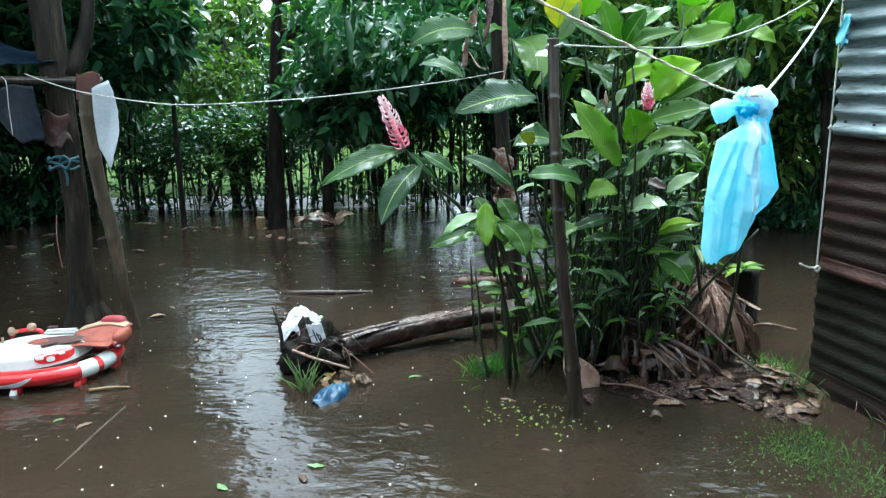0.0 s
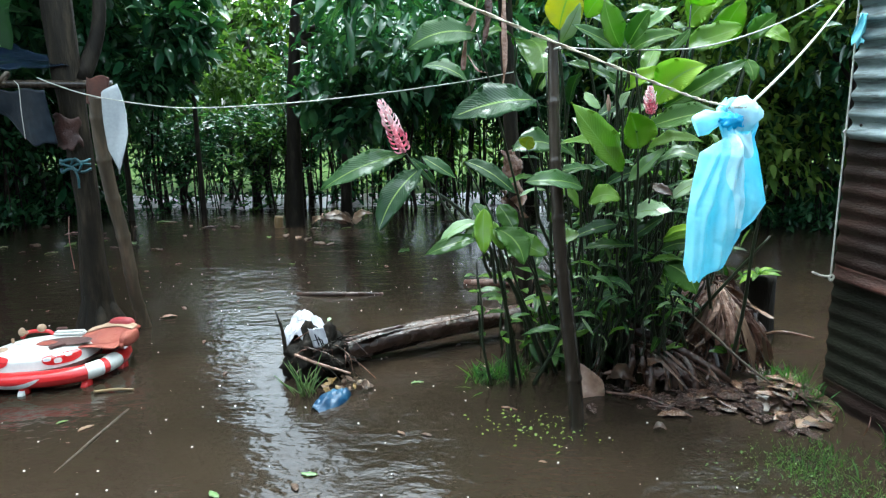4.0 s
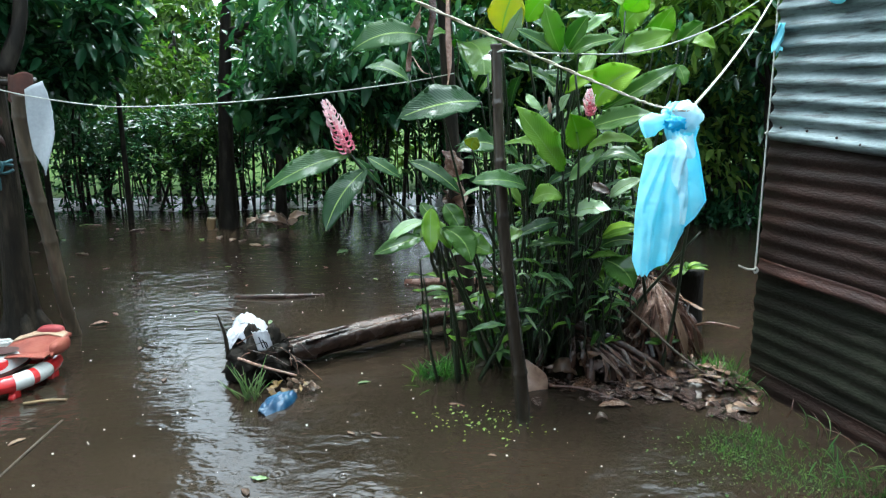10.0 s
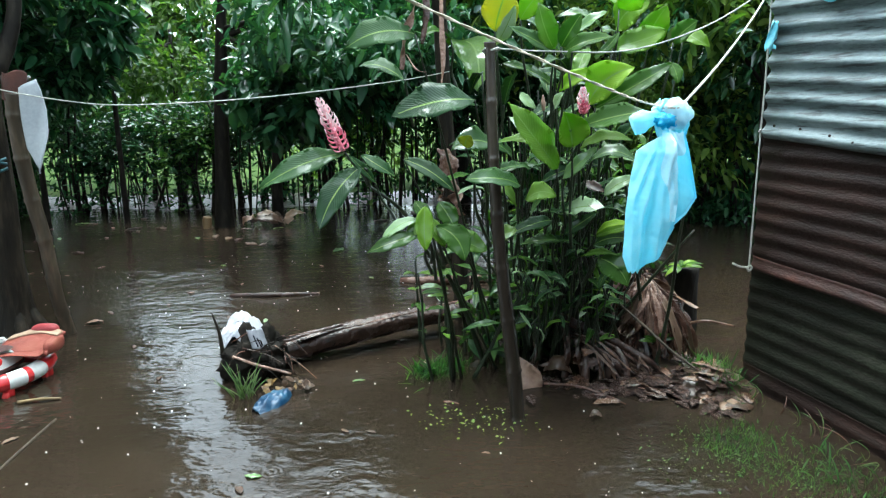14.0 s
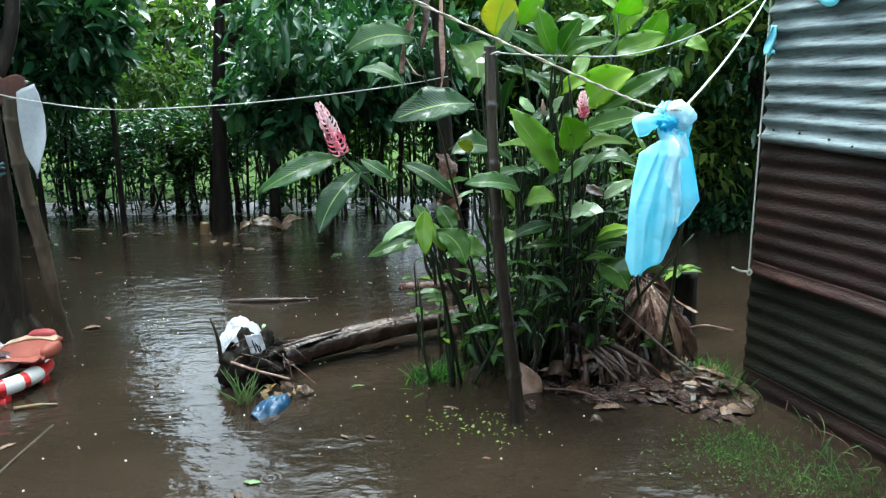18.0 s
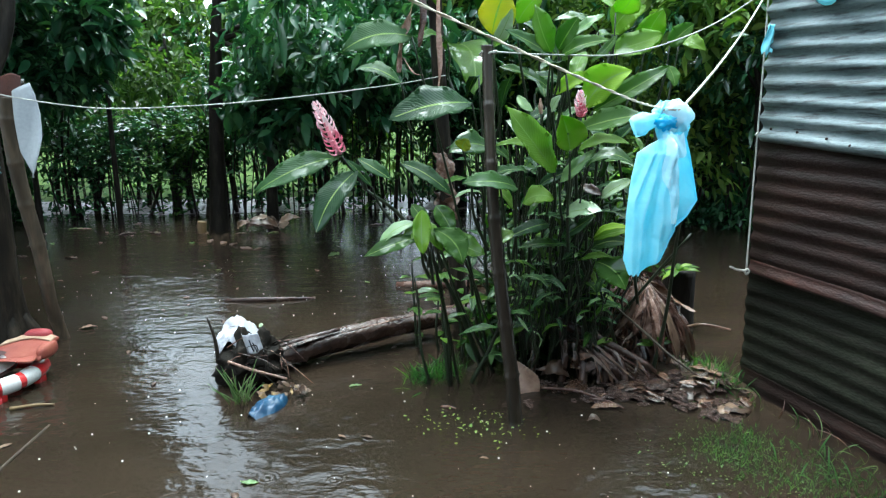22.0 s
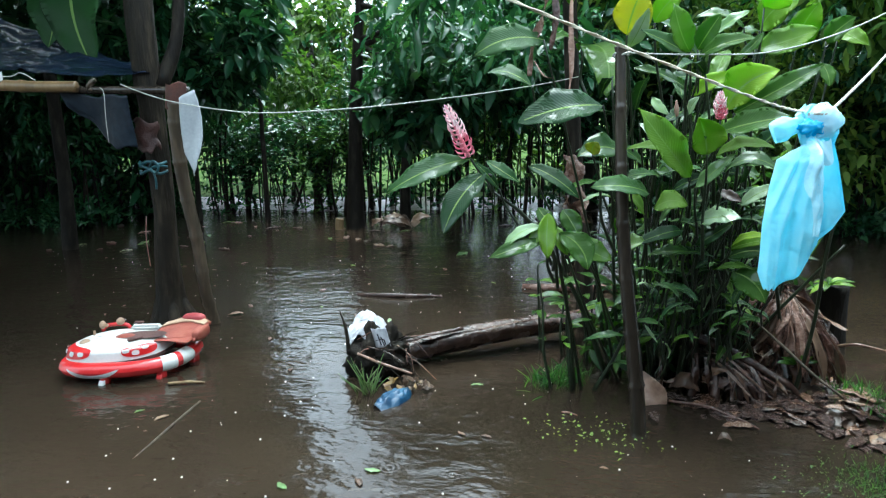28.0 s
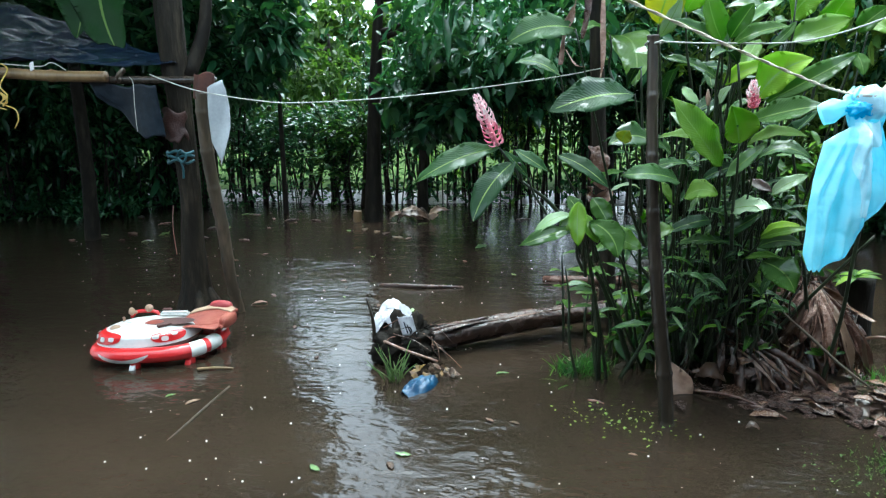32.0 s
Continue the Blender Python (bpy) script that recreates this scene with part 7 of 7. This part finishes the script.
loose_stick([(0.30, 3.07, 0.004), (0.335, 3.06, 0.006), (0.37, 3.04, 0.004)], [0.004, 0.005, 0.003], M_DRYFIBRE, "pale twig floating in the flood")
loose_stick([(0.1, 5.3, 0.0), (0.5, 5.2, 0.03), (1.0, 5.25, 0.02)], [0.03, 0.035, 0.03], M_DRYFIBRE, "pale branch lying in the water behind the trunk")

# the big curled leaf, and the litter round the heap
litter = thing("leaf_litter", (1.3, 3.1, 0.0), "wet brown fallen leaves piled at the foot of the heap", "leaf litter")
part("leaf", leaf_blade((0.645, 3.33, 0.135), (0.79, 3.2, -0.01), 0.14, 0.12, 0.5, (-0.45, -0.7, 0.6), 0.07, 44, belly=0.7), M_PALEDRY, litter, "large curled tan dead leaf")
leaf_kinds = []
for k in range(6):
    me = leaf_blade((-0.5, 0, 0), (0.5, 0, 0), 0.32 + 0.05 * k, 0.08, 0.16 - 0.07 * k, (0, 0, 1), 0.05, k, 0.012, nu=4, nv=10)
    me.materials.append((M_LITTER, M_LOG, M_LOG, M_LITTER, M_LOG, M_DRYLEAF)[k])
    leaf_kinds.append(me)
rnd = random.Random(23)
for k in range(140):
    if k < 70:
        x, y = 1.25 + rnd.gauss(0, 0.19), 3.14 + rnd.gauss(0, 0.06)
    elif k < 105:
        x, y = 1.56 + rnd.gauss(0, 0.08), 3.05 + rnd.gauss(0, 0.1)
    elif k < 130:
        x, y = 1.72 + rnd.gauss(0, 0.1), 3.55 + rnd.gauss(0, 0.12)
    else:
        x, y = 0.98 + rnd.gauss(0, 0.12), 3.3 + rnd.gauss(0, 0.1)
    if y > 3.1 and x > 1.72 - 0.2 * (y - 3.1):
        x -= 0.2
    z = max(-0.004, ground_height(x, y) + 0.004) + rnd.uniform(0, 0.012)
    b = new("leaf", leaf_kinds[5 if 70 <= k < 105 and k % 8 == 0 else k % 5])
    b.parent = litter
    b.matrix_parent_inverse = Matrix.Translation(-litter.location)
    b.matrix_basis = Matrix.Translation((x, y, z)) @ Euler((rnd.gauss(0, 0.14), rnd.gauss(0, 0.1), rnd.uniform(0, 6.3))).to_matrix().to_4x4() @ Matrix.Scale(rnd.uniform(0.06, 0.16), 4)
part("leaf", leaf_blade((0.93, 2.85, 0.012), (0.985, 2.84, 0.012), 0.035, 0.3, 0.3, (0, -0.4, 0.9), 0.1, 43, nu=4, nv=8), M_DRYLEAF, litter)

# ---- grass and weeds ----
rng = np.random.default_rng(3)


def blades(n, spots, spread, size, label, name, seed, slim=0.05, rise=1.0, mat=None, flat=0.0):
    r = np.random.default_rng(seed)
    c = np.asarray(spots, float)[r.integers(0, len(spots), n)]
    x = c[:, 0] + r.normal(0, spread[0], n)
    y = c[:, 1] + r.normal(0, spread[1], n)
    keep = x < 1.74 - 0.2275 * (y - 3.16) if flat == 0.0 else x < 1.70 - 0.2275 * (y - 3.16)
    x, y = x[keep], y[keep]
    n = len(x)
    z = np.array([max(-0.02, ground_height(a, b)) for a, b in zip(x, y)])
    if flat:
        z = np.full(n, 0.004) + r.uniform(0, 0.004, n)
    way = np.stack([r.normal(0, 0.5, n), r.normal(0, 0.5, n), np.full(n, rise) * r.uniform(0.4, 1.2, n)], 1)
    me = leaf_cloud(np.stack([x, y, z], 1), way, size * r.uniform(0.4, 1.3, n), slim, 0.3 if not flat else 0.0, seed=seed)
    ob = part(name, me, mat or M_GRASS)
    return tagged(ob, label, name.replace("_", " "), kind="stuff")


blades(1700, [(1.49, 2.63), (1.36, 2.56), (1.60, 2.62), (1.45, 2.46), (1.42, 2.58), (1.54, 2.66)], (0.06, 0.075), 0.05, "short green grass standing in shallow water by the shed", "grass", 71, 0.06)
blades(2000, [(1.57, 2.4), (1.66, 2.36), (1.64, 2.24), (1.75, 2.24), (1.49, 2.25), (1.7, 2.1), (1.8, 2.1)], (0.085, 0.085), 0.05, "short green grass standing in shallow water by the shed", "grass", 76, 0.06)
blades(500, [(1.5, 2.45), (1.6, 2.75), (1.7, 2.5)], (0.16, 0.2), 0.05, "scattered grass blades in the shallows", "grass", 77, 0.05)
blades(200, [(1.66, 3.22), (1.62, 3.3), (1.7, 3.1)], (0.06, 0.08), 0.11, "grass tuft at the shed corner", "grass", 72, 0.05)
blades(260, [(0.30, 3.45), (0.22, 3.38), (0.36, 3.5)], (0.06, 0.05), 0.13, "thin weeds rising from the water by the trunk", "weeds", 73, 0.05)
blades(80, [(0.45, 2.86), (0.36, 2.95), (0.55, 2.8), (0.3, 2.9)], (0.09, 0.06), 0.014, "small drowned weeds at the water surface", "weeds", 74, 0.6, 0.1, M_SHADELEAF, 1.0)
# Pale scraps take the place of whitish glints on the water.
blades(36, [(0.45, 2.86), (0.55, 2.75), (0.38, 2.8)], (0.09, 0.07), 0.016, "pale leaf scraps standing in for glints round the pole", "weeds", 78, 0.5, 0.1, M_PALELEAF, 1.0)
blades(520, [(1.3, 2.62), (1.38, 2.45), (1.45, 2.6), (1.56, 2.45), (1.5, 2.35), (1.25, 2.4), (1.6, 2.3)], (0.11, 0.12), 0.010, "small round leaves floating among the grass", "weeds", 75, 0.7, 0.1, M_TUFT, 1.0)
tuft = thing("grass_tuft", (-0.62, 3.2, 0.0), "tuft of long green grass beside the root ball", "grass")
for k in range(24):
    a = rnd.uniform(0, 2 * math.pi)
    p = Vector((-0.64 + rnd.uniform(-0.05, 0.05), 3.2 + rnd.uniform(-0.03, 0.03), -0.01))
    e = p + Vector((0.10 * math.cos(a), 0.06 * math.sin(a) - 0.02, rnd.uniform(0.08, 0.22)))
    part("blade", leaf_blade(p, e, 0.006, 0.12, 0.2, (0, -0.6, 0.8), 0.0, k, nu=2, nv=8), M_TUFT, tuft)
weed = thing("weed", (1.74, 2.3, 0.0), "low grassy weed growing by the shed foot", "weed")
for k in range(26):
    p = Vector((1.70 + rnd.gauss(0, 0.07), 2.32 + rnd.gauss(0, 0.12), 0.0))
    a = rnd.uniform(0, 6.3)
    part("blade", leaf_blade(p, p + Vector((0.07 * math.cos(a), 0.07 * math.sin(a), rnd.uniform(0.03, 0.11))), 0.006, 0.15, 0.2, (0, -0.3, 0.9), 0.05, 900 + k, nu=2, nv=8), M_GRASS, weed)
edge_tuft = thing("grass_tuft", (1.72, 2.95, 0.0), "arching grass blades against the shed wall", "grass")
for k in range(22):
    s = rnd.uniform(0.1, 1.0)
    p = CORNER + AWAY * s + OUT * rnd.uniform(0.05, 0.12) + Vector((0, 0, 0.0))
    e = p + Vector((rnd.uniform(-0.14, 0.06), rnd.uniform(-0.1, 0.1), rnd.uniform(0.05, 0.14)))
    part("blade", leaf_blade(p, e, 0.0045, 0.3, 0.2, (0, -0.6, 0.8), 0.0, k, nu=2, nv=8), M_TUFT if k % 3 else M_DRYFIBRE, edge_tuft)

# ---- floating leaves and bubbles ----
float_mesh = leaf_blade((-0.5, 0, 0), (0.5, 0, 0), 0.4, 0.04, 0.05, (0, 0, 1), 0.06, 2, 0.02, nu=2, nv=6)
float_mesh.materials.append(M_DRYLEAF)
pale_float = float_mesh.copy()
pale_float.materials.clear()
pale_float.materials.append(M_PALELEAF)
rnd = random.Random(31)
for k in range(130):
    if k < 70:
        y = rnd.uniform(6.5, 8.9)
        x = rnd.uniform(-0.75, 0.45) * y
        s = rnd.uniform(0.06, 0.22)
    else:
        y = rnd.uniform(2.3, 6.2)
        x = rnd.uniform(-0.7, 0.35) * y
        s = rnd.uniform(0.02, 0.07)
    if math.hypot(x - WX, y - WY) < 0.55 or math.hypot(x + 0.62, y - 3.4) < 0.4:
        continue
    ob = new("floating_leaf", pale_float if k % 4 == 0 else float_mesh)
    ob.matrix_basis = Matrix.Translation((x, y, 0.004)) @ Euler((rnd.gauss(0, 0.05), rnd.gauss(0, 0.05), rnd.uniform(0, 6.3))).to_matrix().to_4x4() @ Matrix.Scale(s, 4)
    tagged(ob, "pale fallen leaf floating on the flood" if k % 4 == 0 else "brown fallen leaf floating on the flood", "leaf", "floating leaves")
ob = new("floating_leaf", leaf_blade((-1.93, 4.42, 0.004), (-1.83, 4.46, 0.006), 0.045, 0.1, 0.1, (0, 0, 1), 0.05, 3, nu=4, nv=8))
ob.data.materials.append(M_PALEDRY)
tagged(ob, "yellow fallen leaf floating on the flood", "leaf", "floating leaves")

vs, fs = [], []
for k in range(420):
    y = rnd.uniform(1.6, 6.5)
    x = rnd.uniform(-0.75, 0.5) * y
    if x > 1.2 or math.hypot(x - WX, y - WY) < 0.5:
        continue
    r = rnd.choice((0.0012, 0.002, 0.003, 0.0045))
    b0 = len(vs)
    vs.append((x, y, r * 1.1))
    for ring, zz in ((0.75, 0.75), (1.0, 0.0)):
        for i in range(7):
            a = 2 * math.pi * i / 7
            vs.append((x + r * ring * math.cos(a), y + r * ring * math.sin(a), r * zz))
    for i in range(7):
        fs.append((b0, b0 + 1 + i, b0 + 1 + (i + 1) % 7))
        fs.append((b0 + 1 + i, b0 + 8 + i, b0 + 8 + (i + 1) % 7, b0 + 1 + (i + 1) % 7))
M_FROTH = material("froth", [(0.5, 0.5, 0.48), (0.7, 0.7, 0.68), (0.85, 0.85, 0.83)], scale=20, rough=(0.1, 0.3), bump=0)
bubbles = part("froth", mesh_of("froth", vs, fs), M_FROTH)
tagged(bubbles, "rain splashes and bubbles dotting the flood", "bubbles", kind="stuff")

# ---- far bank details ----
jar = part("bucket", tube([(-2.12, 7.9, -0.02), (-2.12, 7.9, 0.07), (-2.11, 7.9, 0.13)], [0.05, 0.055, 0.05], 14, 0.04, 5), M_BAMBOO)
tagged(jar, "dull yellow-brown plastic bucket at the foot of the tree", "bucket")
for k in range(10):
    c = Vector((-1.7 + rnd.uniform(-0.1, 0.5), 8.0 + rnd.uniform(-0.2, 0.2), 0.03))
    part("leaf", leaf_blade(c, c + Vector((rnd.uniform(-0.3, 0.3), rnd.uniform(-0.1, 0.1), 0.08)), 0.12, 0.2, 0.3, (0, -0.5, 0.8), 0.08, k, nu=4, nv=8), M_DRYLEAF, litter)

# ---- vine on the far end of the beam ----
vine = thing("vine", (-4.0, 3.75, 1.72), "green climbing vine hanging from the beam", "vine")
part("stem", tube([(-4.3, 3.8, 1.8), (-4.0, 3.72, 1.77), (-3.8, 3.68, 1.74)], 0.006, 6), M_STEM, vine)
for k, (a, b) in enumerate((((-3.86, 3.68, 1.77), (-3.62, 3.64, 1.50)), ((-3.9, 3.68, 1.74), (-3.74, 3.66, 1.46)), ((-4.05, 3.7, 1.78), (-3.95, 3.66, 1.5)))):
    part("leaf", leaf_blade(a, b, 0.11, 0.08, 0.2, (0.3, -0.9, 0.3), 0.05, 930 + k), M_GINGER, vine)
